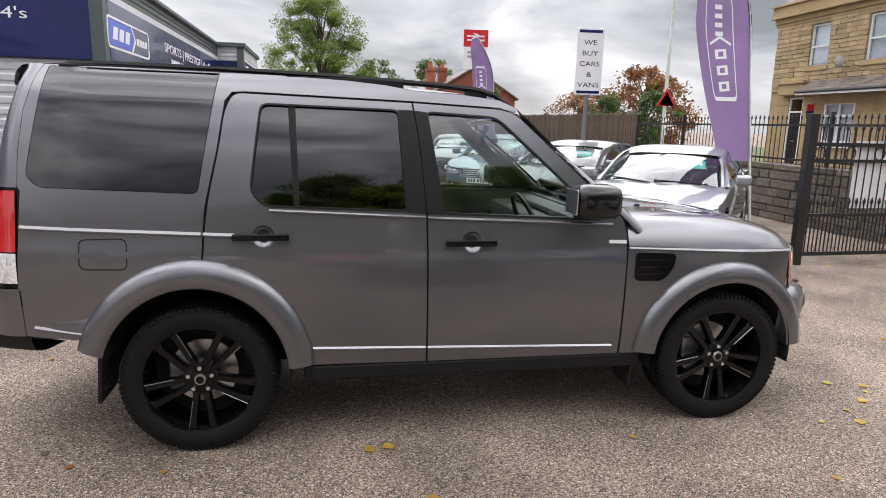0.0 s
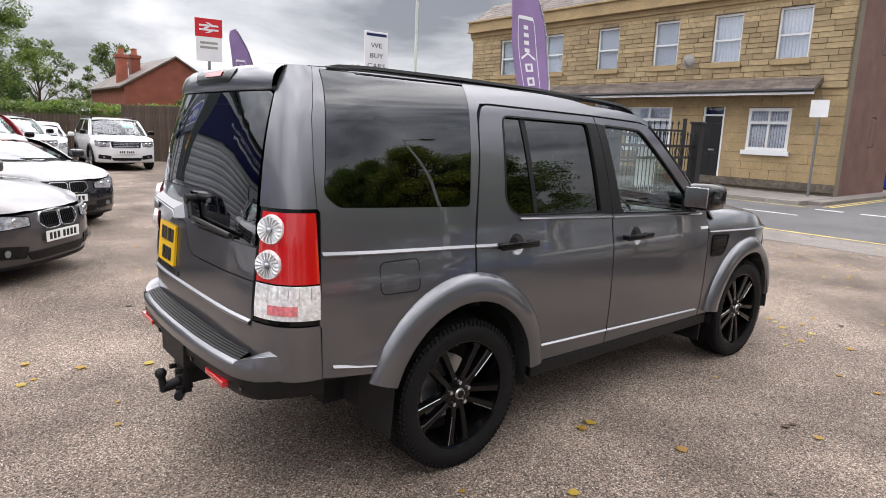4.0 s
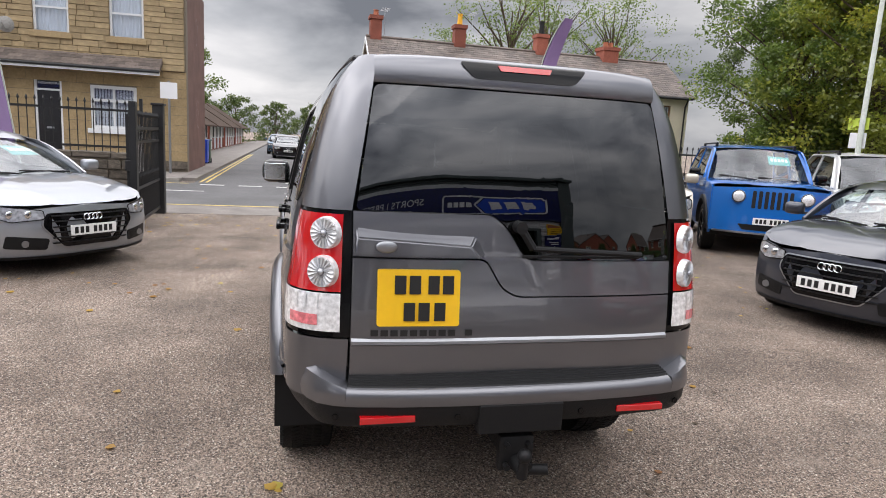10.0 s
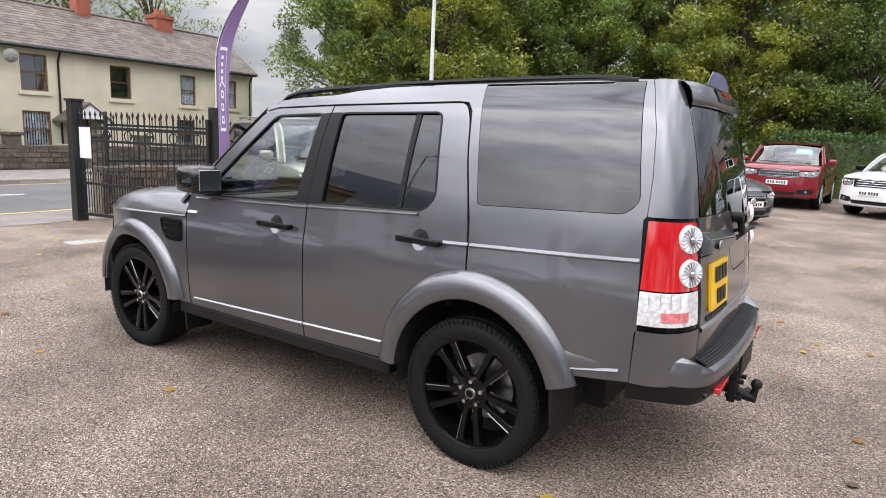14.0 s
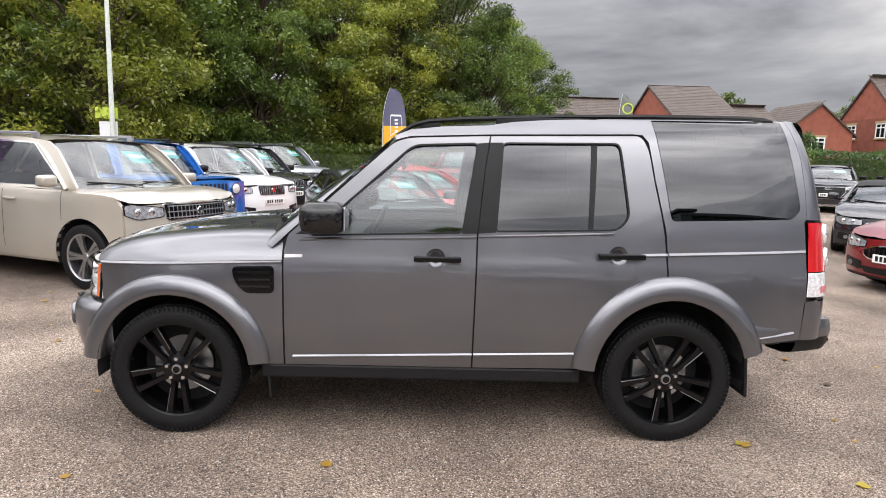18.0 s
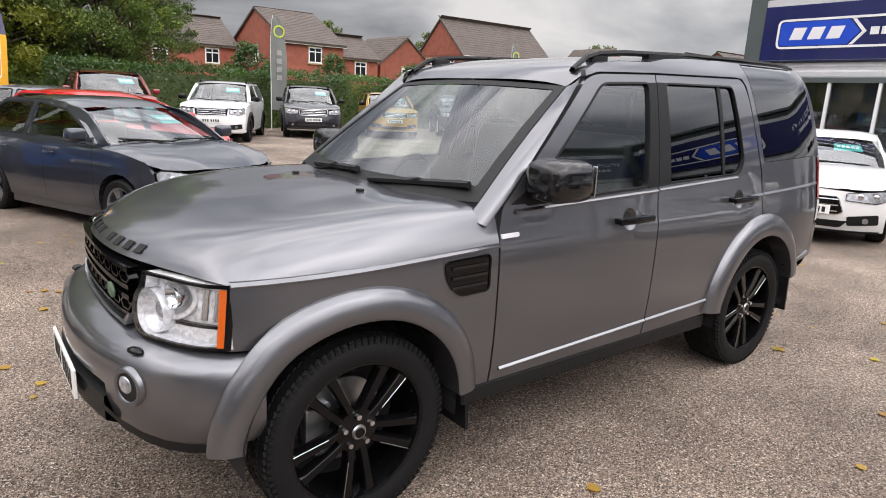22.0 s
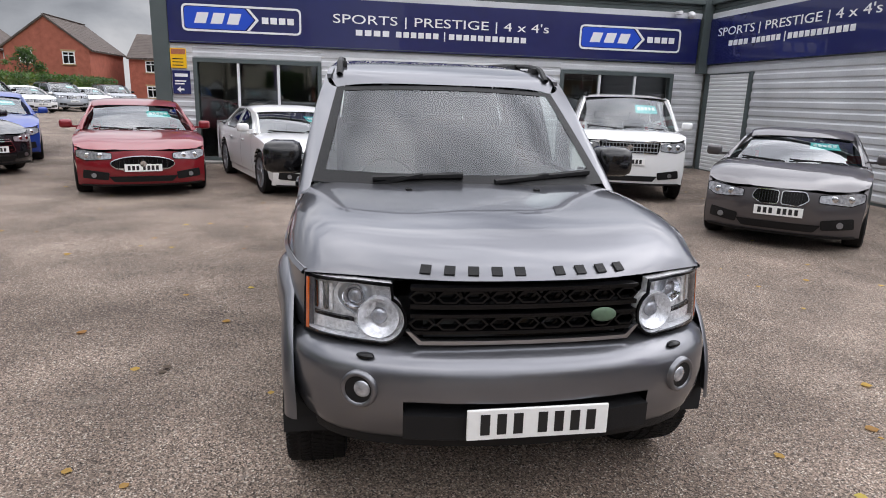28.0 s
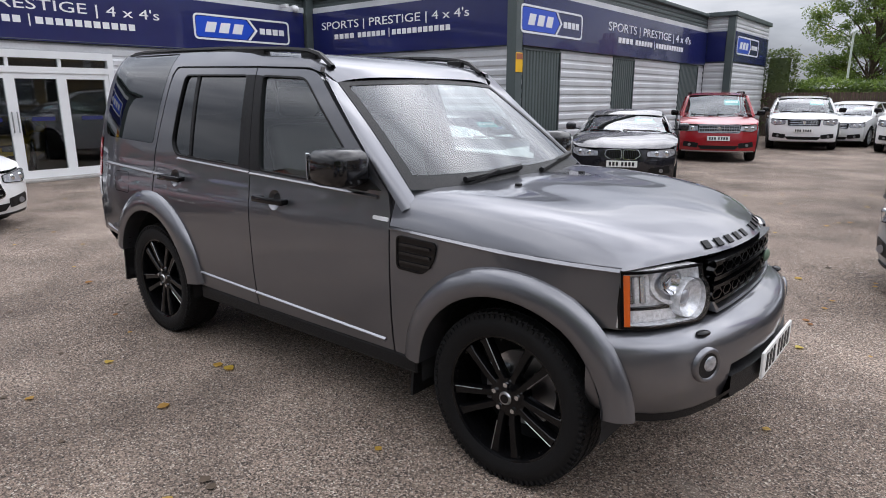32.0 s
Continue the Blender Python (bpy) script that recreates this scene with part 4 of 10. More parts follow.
screen = part("windscreen", fix(loft([[screen_point(u, v) for u in frange(-1, 1, 21)] for v in frange(0, 1, 11)])), "screen_glass", hero, "clear windscreen glass", smooth=60)
loop_out = [(u, 0) for u in frange(-1, 1, 21)] + [(1, v) for v in frange(0, 1, 11)[1:]] + [(u, 1) for u in frange(1, -1, 21)[1:]] + [(-1, v) for v in frange(1, 0, 11)[1:-1]]
loop_in = [(max(-0.93, min(0.93, u)), max(0.12, min(0.955, v))) for u, v in loop_out]
bm = loft([[screen_point(u, v, 0.003) for u, v in loop_out], [screen_point(u, v, 0.003) for u, v in loop_in]], close=True)
part("windscreen_border", fix(bm), "satin_black", screen, "black printed glass border")
for s in (1, -1):
    rows = []
    for v in frange(-0.12, 1, 13):
        a = screen_point(s, v)
        xx, zz = 0.8 + (0.19 - 0.8) * v, 1.19 + (1.772 - 1.19) * v
        b = Vector((xx, s * side_y(xx, zz), zz))
        q = Vector((a.x * 0.8 + b.x * 0.2, b.y - s * 0.016, a.z * 0.8 + b.z * 0.2))
        rows.append([a, a * 0.4 + q * 0.6, q * 0.85 + b * 0.15, q * 0.4 + b * 0.6 + Vector((0, s * 0.003, 0)), b])
    part("windscreen_pillar", fix(loft(rows)), "grey_paint", hero, smooth=60)
ROOF_C = [(-2.2, 1.92), (-2.1, 1.931), (-1.9, 1.939), (-1.3, 1.93), (-0.95, 1.914), (-0.5, 1.886), (-0.1, 1.85), (0.15, 1.798), (0.24, 1.762), (0.3, 1.722)]
ROOF_E = list(reversed([(0.3, 1.695), (0.24, 1.742)] + ROOF_LINE))
rows = []
for x in [0.3, 0.24, 0.19, 0.15, 0.1, 0.0, -0.08, -0.2, -0.35, -0.5, -0.7, -0.9, -1.06, -1.2, -1.32, -1.7, -1.9, -2.0, -2.08, -2.14]:
    zc, ze, row = soft_table(ROOF_C, x), lerp_table(ROOF_E, x), []
    xe = x
    we = side_y(xe, ze) + 0.001
    if x > 0.1:
        we = min(we, 0.674 + (0.3 - x) * 0.5)
    for u in frange(-1, 1, 25):
        a = abs(u)
        z = ze + (zc + 0.004 - ze) * (1 - a ** 5)
        row.append((x - 0.06 * a ** 2.2 * max(0, (x + 0.1) / 0.4), u * we, z))
    rows.append(row)
part("roof", fix(loft(rows)), "grey_paint", hero, smooth=50)
for s in (1, -1):
    pts = [(0.19, 1.80, 0.655), (0.09, 1.866, 0.65), (0.0, 1.89, 0.645), (-0.2, 1.909, 0.64), (-0.77, 1.936, 0.632), (-1.32, 1.951, 0.625), (-1.85, 1.957, 0.615), (-2.0, 1.952, 0.61), (-2.08, 1.935, 0.605)]
    rows = []
    for x, z, y in pts:
        z -= 0.026
        rows.append([(x, s * (y + 0.021), z - 0.004), (x, s * (y + 0.014), z + 0.01), (x, s * (y - 0.01), z + 0.01), (x, s * (y - 0.018), z - 0.004), (x, s * y, z - 0.018)])
    bm = fix(loft(rows, close=True))
    rail = part("roof_rail", bm, "satin_black", hero, "black roof rail", smooth=40)
    for x0, x1, h in ((0.05, -0.07, 0.05), (-0.4, -1.0, 0.05), (-0.98, -1.5, 0.04), (-1.48, -2.06, 0.035)):
        zz = soft_table([(-2.04, 1.935), (-1.75, 1.946), (-1.2, 1.94), (-0.7, 1.924), (-0.4, 1.9), (-0.01, 1.88), (0.14, 1.82)], (x0 + x1) / 2)
        part("rail_foot", boxes((x1, x0, s * 0.607, s * (0.655 if x0 > -0.9 else 0.637), zz - h - (0.04 if x0 > -0.9 else 0.01), zz - 0.022), bevel=0.008), "satin_black", rail, smooth=40)

# tail: corners, glass, two-piece tailgate, spoiler
TAIL_CUT_V = frange(0.75, 1.85, 23)
TAIL_CUT_U = frange(-0.64, 0.64, 17)
TG_GLASS = rounded([(0.572, 1.808), (-0.572, 1.808), (-0.655, 1.178), (-0.02, 1.178), (0.06, 1.3), (0.12, 1.349), (0.635, 1.349)], [0.03, 0.03, 0.02, 0.04, 0.06, 0.06, 0.02])
TG_UP = rounded([(0.645, 1.344), (0.123, 1.345), (0.063, 1.296), (-0.017, 1.174), (-0.66, 1.174), (-0.662, 1.04), (0.012, 1.036), (0.075, 1.07), (0.14, 1.18), (0.645, 1.18)], [0, 0.06, 0.06, 0.04, 0, 0, 0.05, 0.05, 0.03, 0])
TG_LOW = rounded([(0.645, 1.174), (0.143, 1.174), (0.08, 1.065), (0.017, 1.03), (-0.662, 1.034), (-0.665, 0.728), (0.648, 0.728)], [0, 0.03, 0.05, 0.05, 0, 0, 0])
rear_glass = part("rear_window", panel(TG_GLASS, (), on_tail(0.002), TAIL_CUT_U, TAIL_CUT_V, (0.02, 0, 0), (-1, 0, 0)), "privacy", hero, "dark privacy glass", smooth=50)
gate_up = part("upper_tailgate", panel(TG_UP, (), on_tail(0), TAIL_CUT_U, TAIL_CUT_V, (0.03, 0, 0), (-1, 0, 0)), "grey_paint", hero, smooth=35)
gate_low = part("lower_tailgate", panel(TG_LOW, (), on_tail(0), TAIL_CUT_U, TAIL_CUT_V, (0.03, 0, 0), (-1, 0, 0)), "grey_paint", hero, smooth=35)
bm = bmesh.new()
out_pts = [(0.635, 1.285), (0.185, 1.262), (0.145, 1.19), (0.64, 1.19)]
lo = [bm.verts.new(on_tail(0.001)(*p)) for p in out_pts]
hi = [bm.verts.new(on_tail(0.045)(p[0] - (0.0 if i in (0, 3) else -0.03), p[1] + (-0.03 if i < 2 else 0.0))) for i, p in enumerate(out_pts)]
bm.faces.new(hi)
for i in range(4):
    bm.faces.new((lo[i - 1], lo[i], hi[i], hi[i - 1]))
bmesh.ops.bevel(bm, geom=bm.edges[:], offset=0.006, segments=2, affect="EDGES")
part("plate_plinth", fix(bm), "grey_paint", gate_up, smooth=35)
rows = []
for y in frange(0.645, -0.66, 21):
    rows.append([on_tail(o)(y, z) for o, z in ((0.0, 0.877), (0.01, 0.868), (0.011, 0.857), (0.0, 0.85))])
part("tail_strip", fix(loft(rows)), "grey_alloy", gate_low, "bright horizontal strip")
for i in range(10):
    y = 0.575 - i * 0.0365 - (0.03 if i == 9 else 0)
    part("model_letter_bar", panel([(y, 0.888), (y, 0.911), (y - 0.027, 0.911), (y - 0.027, 0.888)], (), on_tail(0.005), (), (), (0.004, 0, 0), (-1, 0, 0)), "black_ink", gate_low)
plate = part("number_plate", panel(rounded([(0.555, 0.928), (0.555, 1.138), (0.245, 1.138), (0.245, 0.928)], 0.01), (), on_tail(0.014), (), (), (0.012, 0, 0), (-1, 0, 0)), "yellow_plate", gate_low, "yellow rear number plate")
for z, ys_ in ((1.083, (0.47, 0.415, 0.345, 0.29)), (0.983, (0.435, 0.38, 0.32))):
    for y in ys_:
        part("plate_bar", panel([(y + 0.022, z - 0.034), (y + 0.022, z + 0.034), (y - 0.02, z + 0.034), (y - 0.02, z - 0.034)], (), on_tail(0.0165), (), (), (0.002, 0, 0), (-1, 0, 0)), "black_ink", plate)
bm = bmesh.new()
bmesh.ops.create_uvsphere(bm, u_segments=20, v_segments=8, radius=1, matrix=Matrix.Translation((tail_x(0.53, 1.222) - 0.046, 0.53, 1.225)) @ Matrix.Diagonal((0.008, 0.04, 0.022, 1)))
part("badge", bm, "grey_alloy", gate_up, "small oval badge", smooth=60)
bm = bmesh.new()
for a, b, r in (((0.02, 1.305), (-0.035, 1.225), 0.016), ((-0.035, 1.225), (-0.5, 1.205), 0.011)):
    cyl(bm, on_tail(0.03)(*a), on_tail(0.03)(*b), r, seg=8)
cyl(bm, on_tail(0.0)(0.02, 1.305), on_tail(0.05)(0.02, 1.305), 0.024, seg=12)
cyl(bm, on_tail(0.014)(0.0, 1.192), on_tail(0.014)(-0.5, 1.192), 0.006, seg=6)
part("rear_wiper", bm, "satin_black", rear_glass, smooth=40)
rows = []
for y in frange(-0.575, 0.575, 19):
    w = abs(y) / 0.575
    t1, b = tail_x(y, 1.81), 0.012 * w ** 4
    rows.append([(-2.06, y, 1.938 - b), (t1 + 0.09, y, 1.934 - b), (t1 + 0.03, y, 1.924 - b), (t1 + 0.008, y, 1.906 - b), (t1 - 0.006, y, 1.87), (t1 - 0.014, y, 1.83), (t1 - 0.01, y, 1.814), (t1 + 0.03, y, 1.806)])
spoiler = part("roof_spoiler", fix(loft(rows)), "grey_paint", hero, smooth=40)
def on_spoiler(off):
    return lambda y, z: Vector((tail_x(y, 1.81) + soft_table([(1.81, -0.01), (1.83, -0.014), (1.87, -0.006), (1.906, 0.008), (1.924, 0.03)], z) - off, y, z))


HOUSING = rounded([(0.262, 1.914), (-0.262, 1.914), (-0.205, 1.85), (0.205, 1.85)], 0.025)
lampbox = part("brake_lamp_housing", panel(HOUSING, (), on_spoiler(0.004), frange(-0.24, 0.24, 9), (1.87, 1.89, 1.906), (0.02, 0, 0), (-1, 0, 0)), "gloss_black", spoiler, smooth=50)
part("high_brake_lamp", panel(rounded([(0.11, 1.905), (-0.11, 1.905), (-0.1, 1.884), (0.1, 1.884)], 0.005), (), on_spoiler(0.008), (), (), (0.006, 0, 0), (-1, 0, 0)), "red_lens", lampbox, "red high brake lamp")
for s in (1, -1):
    # painted corner between side and tail, above and below the lamps
    for name, zs in (("rear_pillar", [1.345, 1.4, 1.5, 1.6, 1.7, 1.78, 1.83, 1.87, 1.9, 1.92]), ("rear_corner", [0.64, 0.7, 0.76, 0.82, 0.873])):
        rows = []
        for z in zs:
            xq = lerp_table([(0.64, -2.215), (0.87, -2.225), (1.345, -2.212), (1.5, -2.21), (1.7, -2.19), (1.86, -2.15), (1.92, -2.125)], z)
            yg = lerp_table([(0.6, 0.665), (0.87, 0.655), (1.345, 0.65), (1.8, 0.578), (1.92, 0.56)], z)
            a, c = Vector((xq, side_y(xq, z), z)), Vector((tail_x(yg, z), yg, z))
            k = Vector((tail_x(yg, z) + 0.03, side_y(-2.2, z) - 0.005, z))
            row = [a * (1 - u) ** 2 + k * 2 * u * (1 - u) + c * u * u for u in frange(0, 1, 9)]
            rows.append([(p.x, s * p.y, p.z) for p in row])
        part(name, fix(loft(rows)), "grey_paint", hero, smooth=50)

    def lamp_surface(u, z, off=0.0):
        a, c = Vector((-2.2, side_y(-2.2, z))), Vector((tail_x(0.655, z), 0.655))
        k = Vector((tail_x(0.655, z) + 0.02, side_y(-2.2, z)))
        p = a * (1 - u) ** 2 + k * 2 * u * (1 - u) + c * u * u
        q = Vector((p.x, p.y)) + Vector((-0.7, 0.7)).normalized() * off
        return (q.x, s * q.y, z)
    lamp = part("tail_lamp", fix(loft([[lamp_surface(u, z, 0.002) for u in frange(0.06, 0.93, 10)] for z in frange(1.048, 1.33, 5)])), "red_lens", hero, "red and clear tail lamp", smooth=60)
    part("reverse_lens", fix(loft([[lamp_surface(u, z, 0.002) for u in frange(0.06, 0.93, 10)] for z in frange(0.9, 1.042, 4)])), "lamp_silver", lamp, "clear reversing lens", smooth=60)
    part("lamp_frame", fix(loft([[lamp_surface(u, z, -0.008) for u in frange(0, 1.0, 8)] for z in (0.878, 1.1, 1.346)])), "gloss_black", lamp)
    for z in (1.26, 1.12):
        bm = bmesh.new()
        c = Vector(lamp_surface(0.74, z, 0.004))
        nrm = Vector((-0.83, s * 0.55, 0.05))
        cyl(bm, c - nrm * 0.012, c + nrm * 0.012, 0.062, 0.056, seg=28)
        ring = part("lamp_roundel", bm, "lamp_silver", lamp, "round clear lamp unit", smooth=40)
        tq = nrm.to_track_quat("Z", "Y").to_matrix().to_4x4()
        gb = bmesh.new()
        for k in range(18):
            turn = Matrix.Translation(c + nrm * 0.011) @ tq @ Matrix.Rotation(2 * math.pi * k / 18, 4, "Z")
            vs = [gb.verts.new(turn @ Vector(p)) for p in ((0.012, -0.0015, 0), (0.053, -0.008, 0), (0.053, 0.008, 0), (0.012, 0.0015, 0), (0.014, 0, 0.007), (0.05, 0, 0.005))]
            for f in ((0, 1, 5, 4), (3, 4, 5, 2), (1, 2, 5), (0, 4, 3)):
                gb.faces.new([vs[q] for q in f])
        part("facet_ring", fix(gb), "silver", ring)["kind"] = "stuff"
        gb = bmesh.new()
        bmesh.ops.create_uvsphere(gb, u_segments=12, v_segments=8, radius=0.013, matrix=Matrix.Translation(c + nrm * 0.012))
        part("lamp_bulb", gb, "lamp_dim", ring, smooth=60)
    part("reverse_reflector", fix(loft([[lamp_surface(u, z, 0.006) for u in frange(0.32, 0.72, 6)] for z in (0.922, 0.962)])), "pink_lens", lamp, "pale red reflector")
    for u0 in (0.16, 0.3, 0.44, 0.58, 0.72):
        part("lens_rib", fix(loft([[lamp_surface(u, z, 0.005) for u in (u0, u0 + 0.008)] for z in (0.985, 1.035)])), "silver", lamp)

# rear bumper with tread plate, tow bar
RB = [(-1.93, 0.905), (-2.05, 0.896), (-2.2, 0.87), (-2.32, 0.832), (-2.41, 0.797), (-2.458, 0.765), (-2.492, 0.71), (-2.506, 0.665), (-2.516, 0.62), (-2.535, 0.46), (-2.548, 0.25), (-2.552, 0.0)]
RB = RB + [(x, -y) for x, y in reversed(RB[:-1])]
RB_MID = [p for p in RB if abs(p[1]) < 0.67]
rear_bumper = part("rear_bumper", fix(sweep(RB_MID, [(-0.03, 0.712), (-0.008, 0.706), (0.003, 0.694), (0.005, 0.675), (0.002, 0.645)])), "grey_paint", hero, smooth=40)
for end in (RB[:RB.index(RB_MID[0]) + 1], RB[RB.index(RB_MID[-1]):]):
    bm = sweep(end, [(-0.2, 0.748), (-0.08, 0.768), (-0.03, 0.77), (-0.006, 0.75), (0.004, 0.7), (0.006, 0.68), (0.002, 0.645)])
    for v in bm.verts:
        if v.co.z > 0.7:
            v.co.z = 0.7 + (v.co.z - 0.7) * (0.14 + 0.86 * ease(0.64, 0.8, abs(v.co.y)))
    part("bumper_corner", fix(bm), "grey_paint", rear_bumper, smooth=40)
part("bumper_skirt", fix(sweep(RB, [(-0.003, 0.648), (-0.006, 0.6), (-0.03, 0.555), (-0.1, 0.535), (-0.25, 0.53)], lambda x, y, z: x < -2.14)), "satin_black", rear_bumper, "black plastic skirt", smooth=40)
step = part("tread_plate", fix(sweep(RB_MID, [(-0.02, 0.708), (-0.026, 0.714), (-0.13, 0.748)])), "satin_black", rear_bumper, "black ribbed tread plate")
for k in range(6):
    o, z = -0.034 - k * 0.013, 0.7165 + k * 0.0043
    part("rib", fix(sweep(RB_MID, [(o, z), (o - 0.002, z + 0.005), (o - 0.006, z + 0.0065), (o - 0.008, z + 0.003)])), "satin_black", step)
for s in (1, -1):
    part("reflector", boxes((-2.538, -2.51, s * 0.41, s * 0.615, 0.584, 0.61), bevel=0.003), "red_lens", rear_bumper, "red reflector")
    for y in (0.25, 0.7):
        bm = bmesh.new()
        cyl(bm, (-2.48 if y > 0.5 else -2.52, s * y, 0.6), (-2.496 if y > 0.5 else -2.548, s * y, 0.6), 0.012, seg=10)
        part("parking_sensor", bm, "gloss_black", rear_bumper)
part("tow_cover", boxes((-2.556, -2.5, -0.17, 0.17, 0.528, 0.645), bevel=0.006), "satin_black", rear_bumper)
bm = bmesh.new()
box(bm, -2.5, -2.2, -0.045, 0.045, 0.4, 0.48)
box(bm, -2.53, -2.49, -0.07, 0.07, 0.36, 0.5, bevel=0.006)
for y in (-0.045, 0.045):
    for z in (0.385, 0.47):
        cyl(bm, (-2.56, y, z), (-2.48, y, z), 0.013, seg=6)
cyl(bm, (-2.53, 0, 0.4), (-2.61, 0, 0.385), 0.03, 0.024, seg=10)
cyl(bm, (-2.6, 0, 0.37), (-2.615, 0, 0.45), 0.022, 0.016, seg=10)
bmesh.ops.create_uvsphere(bm, u_segments=14, v_segments=9, radius=0.028, matrix=Matrix.Translation((-2.615, 0, 0.462)))
cyl(bm, (-2.53, -0.03, 0.36), (-2.57, -0.12, 0.375), 0.022, seg=10)
part("tow_bar", bm, "satin_black", hero, "black tow ball bracket", smooth=40)

# front end
FB = [(1.80, 0.874), (1.9, 0.848), (1.98, 0.81), (2.05, 0.762), (2.11, 0.695), (2.16, 0.6), (2.205, 0.46), (2.235, 0.3), (2.252, 0.15), (2.258, 0.0)]
FB = [(x, -y) for x, y in FB] + [(x, y) for x, y in reversed(FB[:-1])]
fb_hole = lambda x, y, z: not (abs(y) < 0.47 and z < 0.6)
front_bumper = part("front_bumper", fix(sweep(FB, [(-0.17, 0.785), (-0.1, 0.772), (-0.04, 0.758), (-0.008, 0.735), (0.006, 0.7), (0.006, 0.61), (-0.0, 0.55), (-0.02, 0.475), (-0.05, 0.44)], fb_hole)), "grey_paint", hero, smooth=45)
part("bumper_insert", fix(sweep([p for p in FB if abs(p[1]) < 0.5], [(-0.01, 0.612), (-0.05, 0.59), (-0.055, 0.57), (0.012, 0.56), (0.012, 0.47), (-0.03, 0.445)])), "satin_black", front_bumper, smooth=40)
part("air_dam", fix(sweep(FB, [(-0.045, 0.445), (-0.05, 0.41), (-0.12, 0.37), (-0.3, 0.35)], lambda x, y, z: x > 1.97)), "satin_black", front_bumper, smooth=40)
fplate = part("number_plate", boxes((2.272, 2.284, -0.245, 0.275, 0.485, 0.6), bevel=0.003), "white_plate", front_bumper, "white front number plate")
for y in (0.21, 0.15, 0.09, 0.03, -0.06, -0.12, -0.18):
    part("plate_bar", boxes((2.283, 2.2862, y - 0.017, y + 0.017, 0.505, 0.583)), "black_ink", fplate)
for s in (1, -1):
    fm = Matrix.Translation((2.158, s * 0.612, 0.645)) @ Matrix.Rotation(radians(s * 24), 4, "Z")
    bm = revolve([(0.012, 0.05), (0.018, 0.056), (0.018, 0.062), (0.012, 0.069), (-0.02, 0.07)], 28, "x", closed=False)
    bmesh.ops.transform(bm, matrix=fm, verts=bm.verts)
    fog = part("fog_lamp", bm, "grey_paint", front_bumper, smooth=50)
    bm = revolve([(0.012, 0.052), (0.01, 0.03), (0.009, 0.0)], 24, "x", closed=False)
    bmesh.ops.transform(bm, matrix=fm, verts=bm.verts)
    part("fog_cup", bm, "satin_black", fog)
    bm = bmesh.new()
    bmesh.ops.create_uvsphere(bm, u_segments=16, v_segments=10, radius=0.032, matrix=fm @ Matrix.Translation((0.009, s * -0.014, 0.004)) @ Matrix.Diagonal((0.3, 1, 1, 1)))
    part("fog_lens", bm, "lamp_dim", fog, smooth=60)
    bm = bmesh.new()
    bmesh.ops.create_uvsphere(bm, u_segments=16, v_segments=8, radius=1, matrix=Matrix.Translation((2.132, s * 0.59, 0.757)) @ Matrix.Rotation(radians(s * 25), 4, "Z") @ Matrix.Diagonal((0.02, 0.034, 0.012, 1)))
    part("washer_cap", bm, "gloss_black", front_bumper, smooth=40)

GR = [(1.86, 0.838), (1.905, 0.81), (1.96, 0.76), (2.01, 0.69), (2.055, 0.6), (2.09, 0.5), (2.115, 0.38), (2.13, 0.2), (2.135, 0.0)]
GR = [(x, -y) for x, y in GR] + [(x, y) for x, y in reversed(GR[:-1])]
grille = part("grille", fix(sweep([p for p in GR if abs(p[1]) < 0.48], [(-0.05, 1.0), (-0.05, 0.78), (-0.02, 0.735), (0.02, 0.715)])), "gloss_black", hero, "gloss black honeycomb grille", smooth=40)
gx = lambda y, o=0.0: soft_table([(0, 2.135), (0.2, 2.13), (0.38, 2.115), (0.5, 2.09)], abs(y)) + o
for z0, z1 in ((0.998, 0.985), (0.935, 0.918), (0.898, 0.885), (0.835, 0.822)):
    part("grille_bar", fix(sweep([(gx(y, 0.0), y) for y in frange(-0.43, 0.43, 13)], [(-0.04, z0), (0.004, z0), (0.004, z1), (-0.04, z1)])), "gloss_black", grille)
chin = [(-0.445, 0.835), (-0.4, 0.785), (0.4, 0.785), (0.445, 0.835), (0.43, 0.835), (0.39, 0.8), (-0.39, 0.8), (-0.43, 0.835)]
part("grille_trim", panel(chin, (), lambda y, z: Vector((gx(y, 0.012), y, z)), frange(-0.4, 0.4, 7), (), (-0.03, 0, 0), (1, 0, 0)), "silver", grille, "silver grey grille trim")
for zc in (0.96, 0.86):
    for k in range(9):
        y = -0.388 + k * 0.097
        hexo = [(y + 0.047 * math.cos(a), zc + 0.024 * math.sin(a) * 1.1) for a in [i * math.pi / 3 for i in range(6)]]
        part("honeycomb", panel(hexo, [inset(hexo, 0.007)], lambda yy, z: Vector((gx(yy, 0.0), yy, z)), (), (), (-0.03, 0, 0), (1, 0, 0)), "gloss_black", grille)
bm = bmesh.new()
bmesh.ops.create_uvsphere(bm, u_segments=20, v_segments=8, radius=1, matrix=Matrix.Translation((2.138, 0.29, 0.888)) @ Matrix.Diagonal((0.01, 0.05, 0.028, 1)))
part("badge", bm, "green_fence", grille, "dark green oval badge", smooth=60)
FRONT_X = [(0.38, 2.115), (0.5, 2.09), (0.6, 2.055), (0.69, 2.01), (0.76, 1.957), (0.8, 1.903), (0.82, 1.885)]
LAMP = [(0.497, 0.993), (0.62, 0.998), (0.8, 0.99), (0.804, 0.79), (0.56, 0.785)] + arc(0.532, 0.868, 0.085, 285, 118, 12)
LAMP_CUTS = frange(0.46, 0.79, 12)
